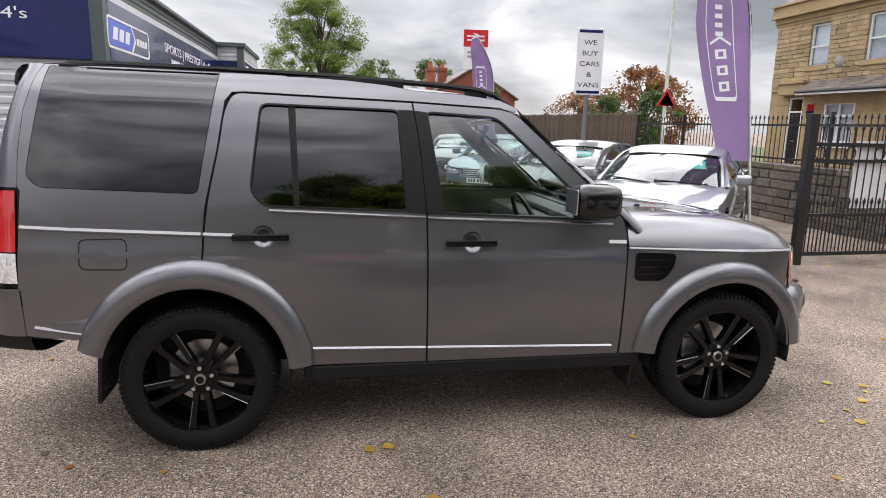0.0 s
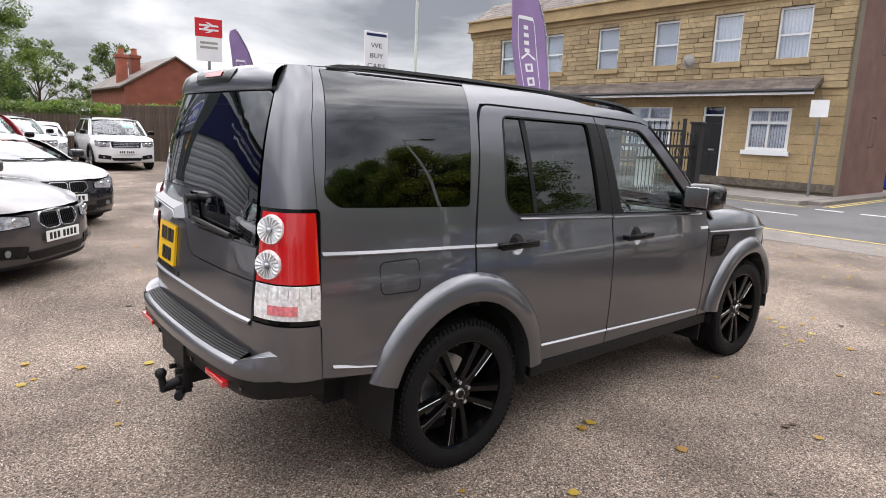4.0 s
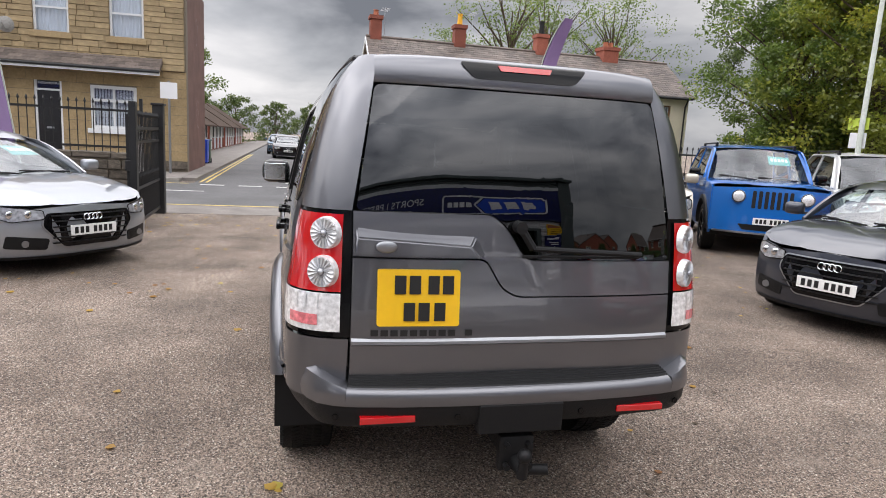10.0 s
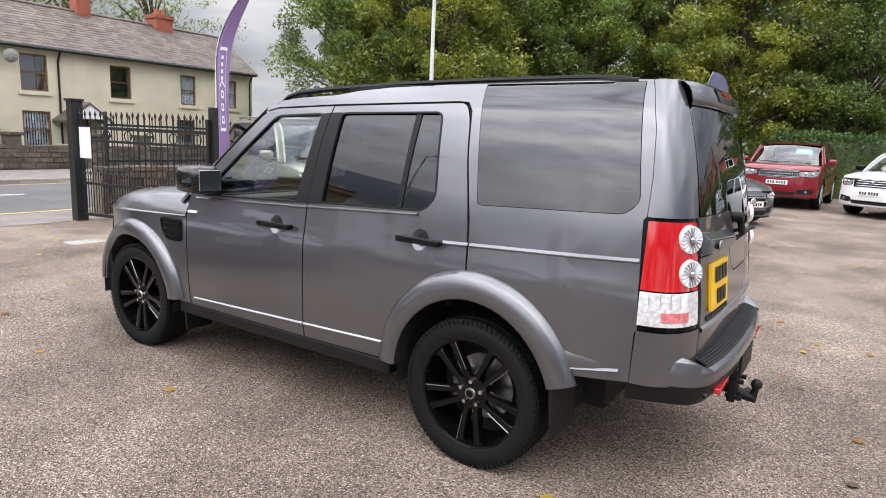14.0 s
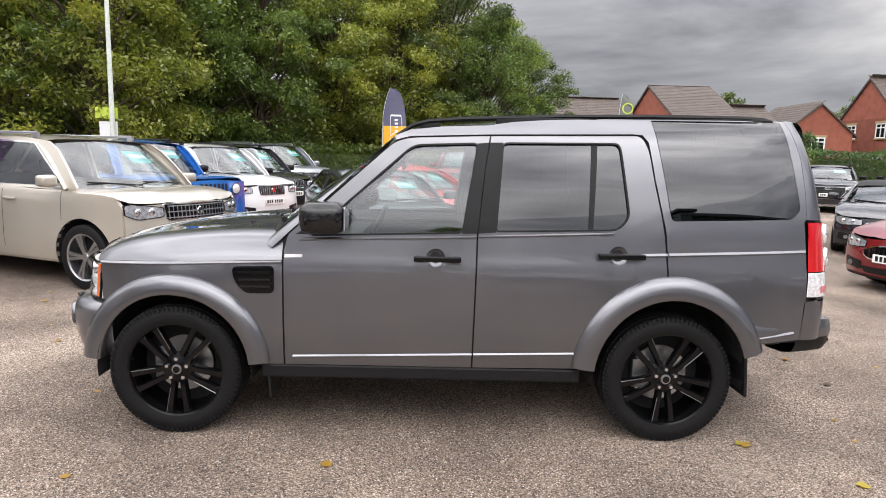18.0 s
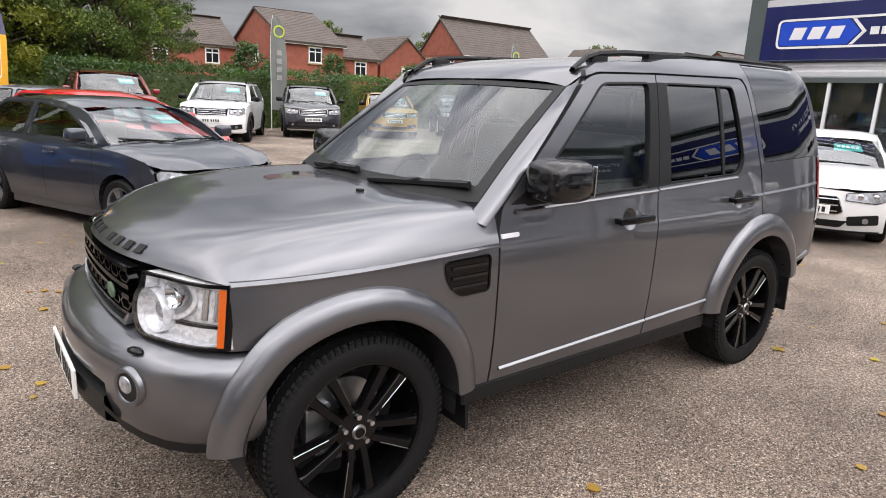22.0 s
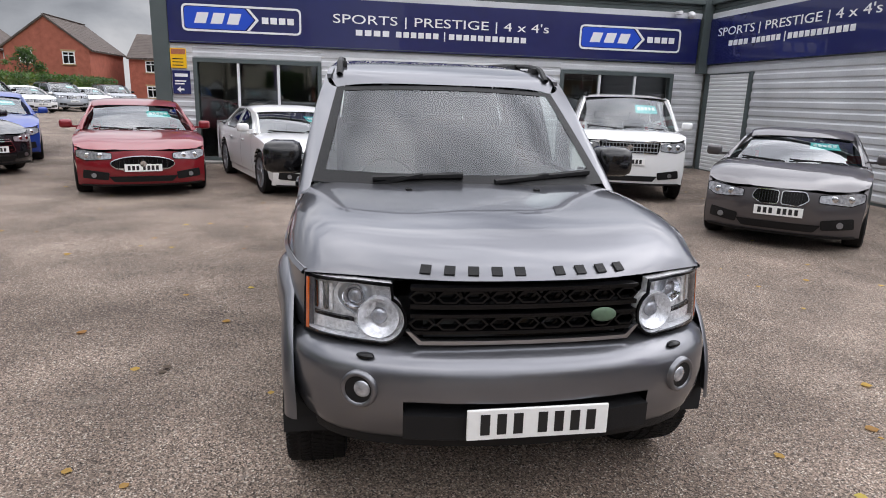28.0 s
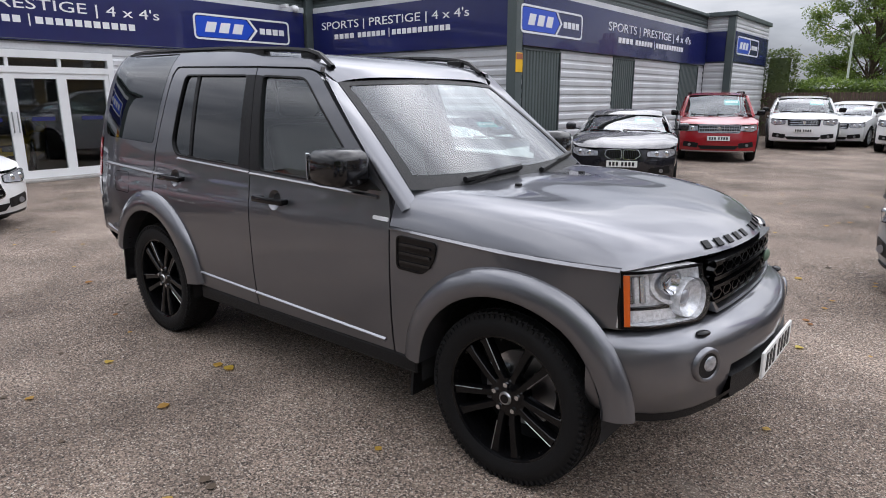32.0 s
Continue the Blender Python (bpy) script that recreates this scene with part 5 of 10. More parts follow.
for s in (1, -1):
    def face(off, tip=0.0):
        return lambda y, z: Vector((soft_table(FRONT_X, y) + off - tip * (z - 0.79), s * y, z))

    def lamp_piece(name, outline, material, holder, off, holes=(), label="", thick=0.0, tip=0.12):
        return part(name, panel(outline, holes, face(off, tip), LAMP_CUTS, (), (-thick, 0, 0), (1, 0, 0)), material, holder, label, smooth=45)
    head = lamp_piece("headlamp", LAMP, "lamp_silver", hero, -0.048, label="clear headlamp with twin round lights")
    lamp_piece("headlamp_lens", LAMP, "clear_lens", head, 0.012)
    lamp_piece("lamp_bezel", inset(LAMP, -0.007), "gloss_black", head, 0.009, [inset(LAMP, 0.003)], thick=0.012)
    lamp_piece("lamp_wall", inset(LAMP, -0.005), "lamp_silver", head, -0.004, [inset(LAMP, 0.005)], thick=0.045)
    lamp_piece("indicator", [(0.787, 0.986), (0.799, 0.985), (0.803, 0.792), (0.791, 0.792)], "amber", head, 0.015, label="amber side marker", thick=0.004)
    # pale light guide that runs round both lamps
    guide = rounded([(0.555, 0.978), (0.665, 0.98), (0.69, 0.93), (0.66, 0.885), (0.6, 0.86), (0.56, 0.9)], 0.03, 4)
    lamp_piece("light_guide", inset(guide, -0.014), "lamp_silver", head, -0.03, [guide], thick=0.02)
    lamp_piece("lamp_well", guide, "silver", head, -0.042)
    lamp_piece("lower_reflector", rounded([(0.625, 0.84), (0.765, 0.845), (0.765, 0.802), (0.6, 0.802)], 0.01, 3), "lamp_silver", head, -0.03, thick=0.02)
    lamp_piece("lamp_divider", [(0.625, 0.852), (0.77, 0.857), (0.77, 0.846), (0.625, 0.841)], "gloss_black", head, -0.028, thick=0.03)
    for k in range(4):
        y = 0.702 + k * 0.018
        lamp_piece("lamp_facet", rounded([(y, 0.87), (y, 0.972), (y + 0.013, 0.972), (y + 0.013, 0.87)], 0.004, 2), "chrome" if k % 2 else "lamp_silver", head, -0.03, thick=0.015)
    for ly, lz, rr, nm, inner in ((0.532, 0.868, 0.075, "round_lamp", "lamp_silver"), (0.618, 0.935, 0.042, "projector_lamp", "chrome")):
        mt = Matrix.Translation((soft_table(FRONT_X, ly) - 0.12 * (lz - 0.79) - 0.052, s * ly, lz)) @ Matrix.Rotation(radians(s * 12), 4, "Z")
        bm = revolve([(0.0, rr * 0.3), (0.012, rr * 0.7), (0.034, rr * 0.88), (0.042, rr), (0.03, rr * 1.05), (0, rr)], 32, "x", closed=False)
        bmesh.ops.transform(bm, matrix=mt, verts=bm.verts)
        rl = part(nm, bm, inner, head, smooth=50)
        bm = bmesh.new()
        bmesh.ops.create_uvsphere(bm, u_segments=18, v_segments=10, radius=rr * (0.42 if inner == "lamp_silver" else 0.66), matrix=mt @ Matrix.Translation((0.012, 0, 0)) @ Matrix.Diagonal((0.5, 1, 1, 1)))
        part("lamp_bulb", bm, "lamp_dim", rl, smooth=60)

# wipers
for y0, y1 in ((0.69, 0.08), (-0.02, -0.53)):
    bm = bmesh.new()
    pv = Vector((0.93, y1, 1.19))
    tip = screen_point((y0) / 0.76, 0.1, 0.02)
    end = screen_point((y1 + 0.06) / 0.76, 0.045, 0.02)
    cyl(bm, pv, tip * 0.55 + end * 0.45 + Vector((0.01, 0, 0.012)), 0.017, 0.013, seg=6)
    cyl(bm, tip, end, 0.018, 0.015, seg=6)
    part("wiper", bm, "satin_black", hero, smooth=40)


# wheels
def wheel(x, s):
    w = empty("wheel")
    w.parent = hero
    w.matrix_basis = pose(x, s * 0.775, HUB_Z, 0, 0, 0 if s > 0 else 180)
    part("tyre", revolve([(-0.125, 0.285), (-0.128, 0.31), (-0.127, 0.345), (-0.112, 0.372), (-0.08, 0.38), (0, 0.382), (0.08, 0.38), (0.112, 0.372), (0.127, 0.345), (0.128, 0.31), (0.118, 0.28), (0.05, 0.27), (-0.05, 0.27)], 64), "tyre", w, smooth=40)
    bm = bmesh.new()
    for k in range(84):
        m = Matrix.Rotation(2 * math.pi * k / 84, 4, "Y")
        for y in (-0.1, -0.05, 0.0, 0.05, 0.1):
            vs = box(bm, -0.0105, 0.0105, y - 0.02, y + 0.02, 0.37 if abs(y) > 0.09 else 0.376, 0.3785 if abs(y) > 0.09 else 0.3845)
            bmesh.ops.transform(bm, matrix=m @ Matrix.Rotation(radians(18 if y > 0 else -18), 4, "Z"), verts=vs)
        vs = box(bm, -0.0065, 0.0065, 0.108, 0.1255, 0.354, 0.371)
        bmesh.ops.transform(bm, matrix=m, verts=vs)
    part("tread", bm, "tyre", w)
    part("rim", revolve([(0.118, 0.284), (0.112, 0.27), (0.06, 0.262), (-0.09, 0.25), (-0.11, 0.27), (-0.118, 0.28)], 56, closed=False), "gloss_black", w, "gloss black alloy rim", smooth=40)
    bm = revolve([(-0.03, 0.05), (-0.03, 0.17), (-0.045, 0.17), (-0.045, 0.05)], 40)
    part("brake_disc", bm, "silver", w)
    part("inner_dish", revolve([(-0.07, 0.0), (-0.07, 0.252), (-0.08, 0.252), (-0.08, 0.0)], 32), "dark", w)
    part("caliper", boxes((0.06, 0.17, -0.06, 0.0, -0.09, 0.09), bevel=0.01), "grey_alloy", w)
    hub = part("hub", revolve([(0.1, 0.0), (0.1, 0.03), (0.092, 0.055), (0.085, 0.085), (0.03, 0.09), (0.03, 0.0)], 30), "gloss_black", w, smooth=40)
    part("hub_cap", revolve([(0.107, 0.0), (0.107, 0.026), (0.1, 0.03), (0.09, 0.0)], 24), "silver", hub, smooth=40)
    part("hub_badge", revolve([(0.11, 0.0), (0.11, 0.02), (0.1, 0.02), (0.1, 0.0)], 20), "gloss_black", hub)
    for k in range(5):
        a = 2 * math.pi * k / 5 + 0.3
        bm = bmesh.new()
        cyl(bm, (0.06 * math.cos(a), 0.08, 0.06 * math.sin(a)), (0.06 * math.cos(a), 0.104, 0.06 * math.sin(a)), 0.011, seg=6)
        part("wheel_nut", bm, "chrome", hub)
        for d in (-0.19, 0.19):
            b = a + math.pi / 5 + d * 1.75
            c2 = a + math.pi / 5 + d
            p0, p1 = Vector((math.cos(b) * 0.075, 0, math.sin(b) * 0.075)), Vector((math.cos(c2) * 0.265, 0, math.sin(c2) * 0.265))
            t = (p1 - p0).normalized()
            n = Vector((-t.z, 0, t.x))
            rows = []
            for u, wd, yy in ((0, 0.017, 0.088), (0.25, 0.0165, 0.096), (0.6, 0.0175, 0.1), (0.9, 0.019, 0.103), (1, 0.024, 0.104)):
                p = p0 + (p1 - p0) * u
                rows.append([(p + n * wd * e) + Vector((0, y2, 0)) for e, y2 in ((-1, yy - 0.045), (-1, yy - 0.006), (-0.75, yy), (0.75, yy), (1, yy - 0.006), (1, yy - 0.045))])
            sp = part("spoke", fix(loft(rows)), "gloss_black", w, smooth=40)
            if d > 0:
                e0, e1 = rows[1][3], rows[-1][3]
                bm = bmesh.new()
                cyl(bm, e0 + Vector((0, 0.001, 0)), e1 + Vector((0, 0.001, 0)), 0.0018, seg=5)
                part("spoke_edge", bm, "silver", sp)
    for k in range(30):
        a = 2 * math.pi * k / 30
        bm = bmesh.new()
        cyl(bm, (0.258 * math.cos(a), 0.09, 0.258 * math.sin(a)), (0.258 * math.cos(a), 0.1, 0.258 * math.sin(a)), 0.005, seg=5)
        if k % 2:
            part("rim_stud", bm, "gloss_black", w)
        else:
            bm.free()
    return w


for wx in (HUB_X, -HUB_X):
    for s in (1, -1):
        wheel(wx, s)

# underbody and cabin
part("underbody", boxes((-2.0, 1.75, -0.5, 0.5, 0.33, 0.5), (-0.9, 0.9, -0.85, 0.85, 0.36, 0.5), (1.7, 1.9, -0.45, 0.45, 0.4, 0.9)), "dark", hero)
part("cabin_floor", boxes((-0.9, 0.85, -0.84, 0.84, 0.5, 0.56), (-2.3, -0.9, -0.5, 0.5, 0.5, 0.56)), "seat", hero)
part("dashboard", boxes((0.45, 0.9, -0.76, 0.76, 0.75, 1.12), (0.6, 1.0, -0.74, 0.74, 1.1, 1.17), bevel=0.04), "seat", hero, smooth=40)
part("headlining", boxes((-2.1, 0.05, -0.6, 0.6, 1.77, 1.78)), "pale_trim", hero)
for s in (1, -1):
    part("door_trim", boxes((-0.9, 0.78, s * 0.8, s * 0.835, 0.6, 1.19), (-1.3, -0.9, s * 0.8, s * 0.835, 0.95, 1.19)), "seat", hero)
def car_seat(x, y, w, wide_rest=True):
    st = part("seat", boxes((x - 0.25, x + 0.28, y - w / 2, y + w / 2, 0.72, 0.9), bevel=0.06), "seat", hero, smooth=50)
    bm = bmesh.new()
    vs = box(bm, -0.07, 0.07, y - w / 2, y + w / 2, 0, 0.66, bevel=0.05)
    bmesh.ops.transform(bm, matrix=Matrix.Translation((x - 0.25, 0, 0.82)) @ Matrix.Rotation(radians(-14), 4, "Y"), verts=bm.verts)
    part("backrest", bm, "seat", st, smooth=50)
    for hy in ([y] if w < 0.8 else [y - w * 0.33, y, y + w * 0.33]):
        part("headrest", boxes((x - 0.5, x - 0.4, hy - 0.13, hy + 0.13, 1.5, 1.68), bevel=0.035), "seat", st, smooth=50)
car_seat(-0.02, 0.38, 0.52)
car_seat(-0.02, -0.38, 0.52)
car_seat(-0.95, 0.0, 1.35)
bm = revolve([(0.0, 0.185), (0.014, 0.195), (0.0, 0.205), (-0.014, 0.195)], 32, "x")
box(bm, -0.02, 0.01, -0.19, 0.19, -0.02, 0.02)
box(bm, -0.02, 0.02, -0.06, 0.06, -0.06, 0.06, bevel=0.015)
bmesh.ops.transform(bm, matrix=Matrix.Translation((0.4, -0.38, 1.1)) @ Matrix.Rotation(radians(-24), 4, "Y"), verts=bm.verts)
part("steering_wheel", bm, "satin_black", hero, smooth=40)
bm = bmesh.new()
box(bm, 0.16, 0.18, -0.12, 0.12, 1.56, 1.62, bevel=0.01)
cyl(bm, (0.18, 0, 1.6), (0.22, 0, 1.67), 0.02, seg=8)
part("rear_view_mirror", bm, "satin_black", hero)

# ---- the other cars ----
PAINTS = {}


def car_paint(name, colour, metal=0.5, rough=0.3):
    if name not in PAINTS:
        PAINTS[name] = paint(name + "_car_paint", colour, metal, rough)
    return PAINTS[name]


MESH_CACHE = {}


def cached(key, make, material, smooth=40):
    if key not in MESH_CACHE:
        bm = make()
        me = bpy.data.meshes.new(key[0] if isinstance(key, tuple) else key)
        bm.to_mesh(me)
        bm.free()
        me.materials.append(M[material])
        me.shade_smooth()
        me.set_sharp_from_angle(angle=radians(smooth))
        MESH_CACHE[key] = me
    return MESH_CACHE[key]


def spokes(r, n, twin):
    bm = bmesh.new()
    for k in range(n):
        a = 2 * math.pi * k / n
        for d in ((-0.13, 0.13) if twin else (0,)):
            c, s_ = math.cos(a + d), math.sin(a + d)
            nx, nz = -s_, c
            rows = []
            for u, wd, yy in ((0.1, 0.024, 0.075), (0.5, 0.02, 0.088), (1.0, 0.03, 0.092)):
                p = (c * r * u, s_ * r * u)
                rows.append([(p[0] + nx * wd * e, yy + dy, p[1] + nz * wd * e) for e, dy in ((-1, -0.03), (-0.8, 0), (0.8, 0), (1, -0.03))])
            sub = loft(rows)
            tmp = bpy.data.meshes.new("tmp")
            sub.to_mesh(tmp)
            sub.free()
            bm.from_mesh(tmp)
            bpy.data.meshes.remove(tmp)
    return fix(bm)


def small_wheel(parent, x, y, s, R, style):
    mat, n, twin = style
    w = empty("wheel")
    w.parent = parent
    w.matrix_basis = pose(x, s * (y - 0.11), R, 0, 0, 0 if s > 0 else 180)
    rr = R * 0.72
    eye = Matrix.Identity(4)
    shared("tyre", cached(("tyre", R), lambda: revolve([(-0.1, rr), (-0.108, R * 0.9), (-0.09, R * 0.98), (0, R), (0.09, R * 0.98), (0.108, R * 0.9), (0.1, rr)], 36), "tyre"), w, eye)
    shared("rim", cached(("rim", R, mat), lambda: revolve([(0.1, rr), (0.09, rr * 0.93), (0.02, rr * 0.9), (-0.08, rr * 0.9)], 32, closed=False), mat), w, eye)
    shared("dish", cached(("dish", R), lambda: revolve([(-0.02, 0.0), (-0.02, rr * 0.9), (-0.03, rr * 0.9), (-0.03, 0.0)], 24), "dark"), w, eye)
    shared("spokes", cached(("spokes", R, mat, n, twin), lambda: spokes(rr * 0.96, n, twin), mat), w, eye)
    shared("hub_cap", cached(("hub_cap", mat), lambda: revolve([(0.09, 0.0), (0.088, 0.045), (0.05, 0.06), (0.05, 0.0)], 18), mat), w, eye)
    return w


def make_car(name, at, turn, colour, label, L=4.6, W=1.82, H=1.45, wb=2.75, fo=0.88, R=0.33, hood=(0.72, 0.98), belt=0.98, cowl=-0.35, roof=(-1.15, -2.5), tail="saloon", deck=None,
             grille="audi", lamp=(0.62, 0.74), card=True, style=("silver", 5, True), clear=0.24, plate_z=0.47, square=0.0, glassy="car_glass", group="cars on the sales lot", roof_mat=None, trim="dark", simple=False,
             skirt=None, lean=0.2):
    """A parked car. Its origin lies on the ground under the middle of the front axle; x is ahead."""
    car = tagged(empty(name, (at[0], at[1], ground_z(at[0], at[1])), turn), label, "car", group)
    xf, xr, hw = fo, fo - L, W / 2
    z_nose, z_cowl = hood
    x_roof0, x_roof1 = roof
    rear_top = {"saloon": deck[1] if deck else belt + 0.08, "hatch": belt + 0.02, "suv": belt + 0.03}[tail]
    x_glass1 = deck[0] if tail == "saloon" else xr + (0.2 if tail == "hatch" else 0.12)
    brow = 0.05 if tail == "suv" else 0.09
    nose_pow, nose_drop = 3.0 - square, 0.34 - 0.12 * square

    def half(x):
        y = hw
        if x > 0.0:
            y -= (0.13 - 0.05 * square) * (x / fo) ** 2
        if x < -wb:
            y -= 0.1 * ((-wb - x) / (-wb - xr)) ** 2
        return y

    def side(x, z):
        p = soft_table([(0.15, 0.93), (0.35, 0.975), (0.55, 1.0), (belt - 0.22, 0.995), (belt - 0.08, 0.985), (belt, 0.955), (belt + 0.1, 0.92)], z)
        return half(x) * p

    def nose(y, z, off=0.0):
        a = min(abs(y) / hw, 1.0)
        back = lean * max(0.0, z - 0.55) + 0.05 * max(0.0, (0.42 - z) / 0.2) ** 2
        return Vector((xf - nose_drop * a ** nose_pow - back + off, y, z))

    def deck_z(x):
        """Height of the top edge of the body side."""
        if x > cowl:
            u = (x - cowl) / (xf - 0.12 - cowl)
            return z_cowl - 0.045 + (z_nose - z_cowl + 0.045) * max(0, u) ** (2.2 if square < 0.5 else 5)
        if x < x_glass1 and tail == "saloon":
            return belt + (rear_top - belt) * min(1, (x_glass1 - x) / 0.4) * 0.7
        return belt - (0.02 if x > -1 else 0)

    ar = R + (0.055 if tail != "suv" else 0.07)
    x_side_f = xf - nose_drop * (0.92 ** nose_pow) - 0.03
    edge = [(x_side_f, clear)] + [(x_side_f - 0.02, z_nose - 0.03)] + [(x, deck_z(x)) for x in frange(x_side_f - 0.12, xr + 0.12, 18)] + [(xr + 0.1, clear + 0.05)]
    edge += [(-wb - ar, clear + 0.02)] + arc(-wb, R, ar, 188, -8, 14) + arc(0, R, ar, 188, -8, 14)
    cz = [0.35, 0.45, 0.55, belt - 0.22, belt - 0.1, belt - 0.04]
    cx = [-wb - 0.4, -wb - 0.15, -0.1, 0.2, 0.35, 0.5, 0.62]
    for s in (1, -1):
        body = part("body_side", panel(edge, (), lambda x, z: Vector((x, s * side(x, z), z)), cx, cz, (0, -s * 0.04, 0), (0, s, 0)), colour, car, smooth=40)
        for x in (0, -wb):
            rows = []
            for a in frange(-12, 192, 15):
                ca, sa = math.cos(radians(a)), math.sin(radians(a))
                rows.append([(x + ar * ca, s * (side(x + ar * ca, R + ar * sa) - 0.005), R + ar * sa), (x + ar * ca, s * 0.45, R + ar * sa), (x, s * 0.45, R)])
            part("wheel_liner", fix(loft(rows)), "dark", car)
            if skirt:
                rows = []
                for a in frange(0, 180, 15):
                    ca, sa = math.cos(radians(a)), math.sin(radians(a))
                    rows.append([(x + (ar + o) * ca, s * (side(x + (ar + o) * ca, R + (ar + o) * sa) + d), R + (ar + o) * sa) for o, d in ((0.07, 0.0), (0.065, 0.03), (0.0, 0.04), (-0.01, -0.05))])
                part("arch_moulding", fix(loft(rows)), skirt, car, smooth=40)
            small_wheel(car, x, side(x, 0.5), s, R, style)
        yb = side(-1.2, belt - 0.02)
        part("sill", boxes((-wb + ar, -ar, s * 0.5, s * (yb - 0.02), clear - 0.05, clear + 0.06), bevel=0.01), "satin_black" if skirt or simple else colour, car)
        # door joints and handles
        if not simple:
            for x in (cowl - 0.12, -1.35, -wb + 0.12):
                part("door_joint", panel([(x, clear + 0.1), (x, belt - 0.03), (x - 0.008, belt - 0.03), (x - 0.008, clear + 0.1)], (), lambda u, v: Vector((u, s * (side(u, v) + 0.002), v)), (), cz, (0, 0, 0), (0, s, 0)), "dark", body)
            for x in (-1.2, -2.15):
                yy = side(x, belt - 0.15)
                part("door_handle", boxes((x - 0.1, x + 0.1, s * (yy + 0.005), s * (yy + 0.03), belt - 0.165, belt - 0.135), bevel=0.008), colour, body, smooth=40)
        # side of the cabin
        y0, y1, zr = side(-1.2, belt - 0.01), hw * (0.72 if tail != "suv" else 0.78), H - 0.05

        def cab(x, z):
            u = max(0, min(1.15, (z - belt + 0.02) / (zr - belt + 0.02)))
            pinch = 0.06 * max(0, (x - x_roof0 + 0.3) / 1.2) ** 2 + 0.06 * max(0, (x_roof1 - x) / 1.0) ** 2
            return Vector((x, s * (y0 + (y1 - y0) * u ** 1.15 - pinch), z))
        xa, xb = cowl + 0.05, x_glass1
        outline = [(xa, belt - 0.03), (xa, belt + 0.01)] + [(xa + (x_roof0 - xa) * u, belt + 0.01 + (zr - brow * 0.7 - belt - 0.01) * math.sin(u * math.pi / 2) ** 1.05) for u in (0.3, 0.6, 0.85)] + [(x_roof0 - 0.1, zr - brow * 0.55), (x_roof0 - 0.28, zr - brow * 0.15), (x_roof0 - 0.5, zr), (x_roof1 + 0.1, zr), (x_roof1, zr - 0.015)]
        outline += [(xb + (x_roof1 - xb) * u, rear_top + (zr - 0.03 - rear_top) * u) for u in ((0.6, 0.3) if tail == "saloon" else (0.5,))] + [(xb, belt - 0.03)]
        mid = (x_roof0 + x_roof1) / 2 - 0.05
        drop = (zr - belt)
        w1 = rounded([(xa - 0.2, belt + 0.025), (x_roof0 - 0.12, zr - 0.05 - brow * 0.6), (mid + 0.05, zr - 0.045), (mid + 0.05, belt + 0.025)], 0.03, 3)
        w2x = xb + (x_roof1 - xb) * (0.38 if tail == "saloon" else 0.2)
        w2 = rounded([(mid - 0.05, belt + 0.025), (mid - 0.05, zr - 0.045), (x_roof1 + 0.02, zr - 0.06), (w2x + (0.1 if tail == "saloon" else 0.05), belt + 0.2 * drop), (w2x + 0.2, belt + 0.025)], 0.04, 3)
        czz = frange(belt, zr, 5)
        part("cabin_side", panel(outline, [w1, w2], cab, (), czz, (0, -s * 0.03, 0), (0, s, 0)), colour, car, smooth=40)
        for wv, gm in ((w1, glassy), (w2, "privacy" if tail == "suv" else glassy)):
            part("side_window", panel(inset(wv, -0.006), (), lambda x, z: cab(x, z) - Vector((0, s * 0.012, 0)), (), czz, (0, 0, 0), (0, s, 0)), gm, car, "side window glass", smooth=60)
            part("window_trim", panel(inset(wv, -0.02), [inset(wv, -0.002)], lambda x, z: cab(x, z) + Vector((0, s * 0.003, 0)), (), czz, (0, 0, 0), (0, s, 0)), "satin_black" if trim == "dark" else "chrome", car)
        # door mirror
        bm = bmesh.new()
        box(bm, xa - 0.32, xa - 0.16, s * (y0 + 0.05), s * (y0 + 0.24), belt + 0.02, belt + 0.16, bevel=0.04)
        box(bm, xa - 0.26, xa - 0.2, s * (y0 - 0.06), s * (y0 + 0.1), belt + 0.03, belt + 0.06)
        part("door_mirror", bm, "gloss_black" if trim == "dark" and skirt else colour, car, smooth=50)
    # bonnet
    rows = []
    for x in frange(cowl + 0.02, xf - 0.06, 12):
        row = []
        zt = deck_z(x) + 0.045
        ze = deck_z(x)
        pull = nose_drop * 0.95 * max(0, (x - cowl) / (xf - cowl)) ** 2
        for u in frange(-1, 1, 19):
            a = abs(u)
            xx = x - pull * a ** nose_pow
            ze2 = deck_z(xx)
            row.append((xx - lean * max(0, z_nose - 0.55) * max(0, (x - cowl) / (xf - cowl)) ** 3, u * side(xx, min(ze2, belt - 0.04)), ze2 + (zt + 0.012 - ze2) * math.sqrt(max(0, 1 - a ** 6)) + 0.008 * (a < 0.55) * (a > 0.35)))
        rows.append(row)
    bonnet = part("bonnet", fix(loft(rows)), colour, car, smooth=50)
    # nose
    fy = hw * 0.93
    face = [(-fy, clear - 0.02), (fy, clear - 0.02), (fy, z_nose - 0.02), (0, z_nose + 0.03), (-fy, z_nose - 0.02)]
    bumper = part("front_bumper", panel(face, (), nose, frange(-fy * 0.95, fy * 0.95, 15), frange(clear, z_nose, 6), (-0.06, 0, 0), (1, 0, 0)), colour, car, smooth=45)
    cu = frange(-fy, fy, 17)

    def on_nose(o):
        return lambda y, z: nose(y, z, o)

    def face_part(nm, pts, mat, o=0.006, parent=None, label="", holes=(), th=-0.03):
        return part(nm, panel(pts, holes, on_nose(o), cu, (), (th, 0, 0), (1, 0, 0)), mat, parent or bumper, label)
    l0, l1 = lamp
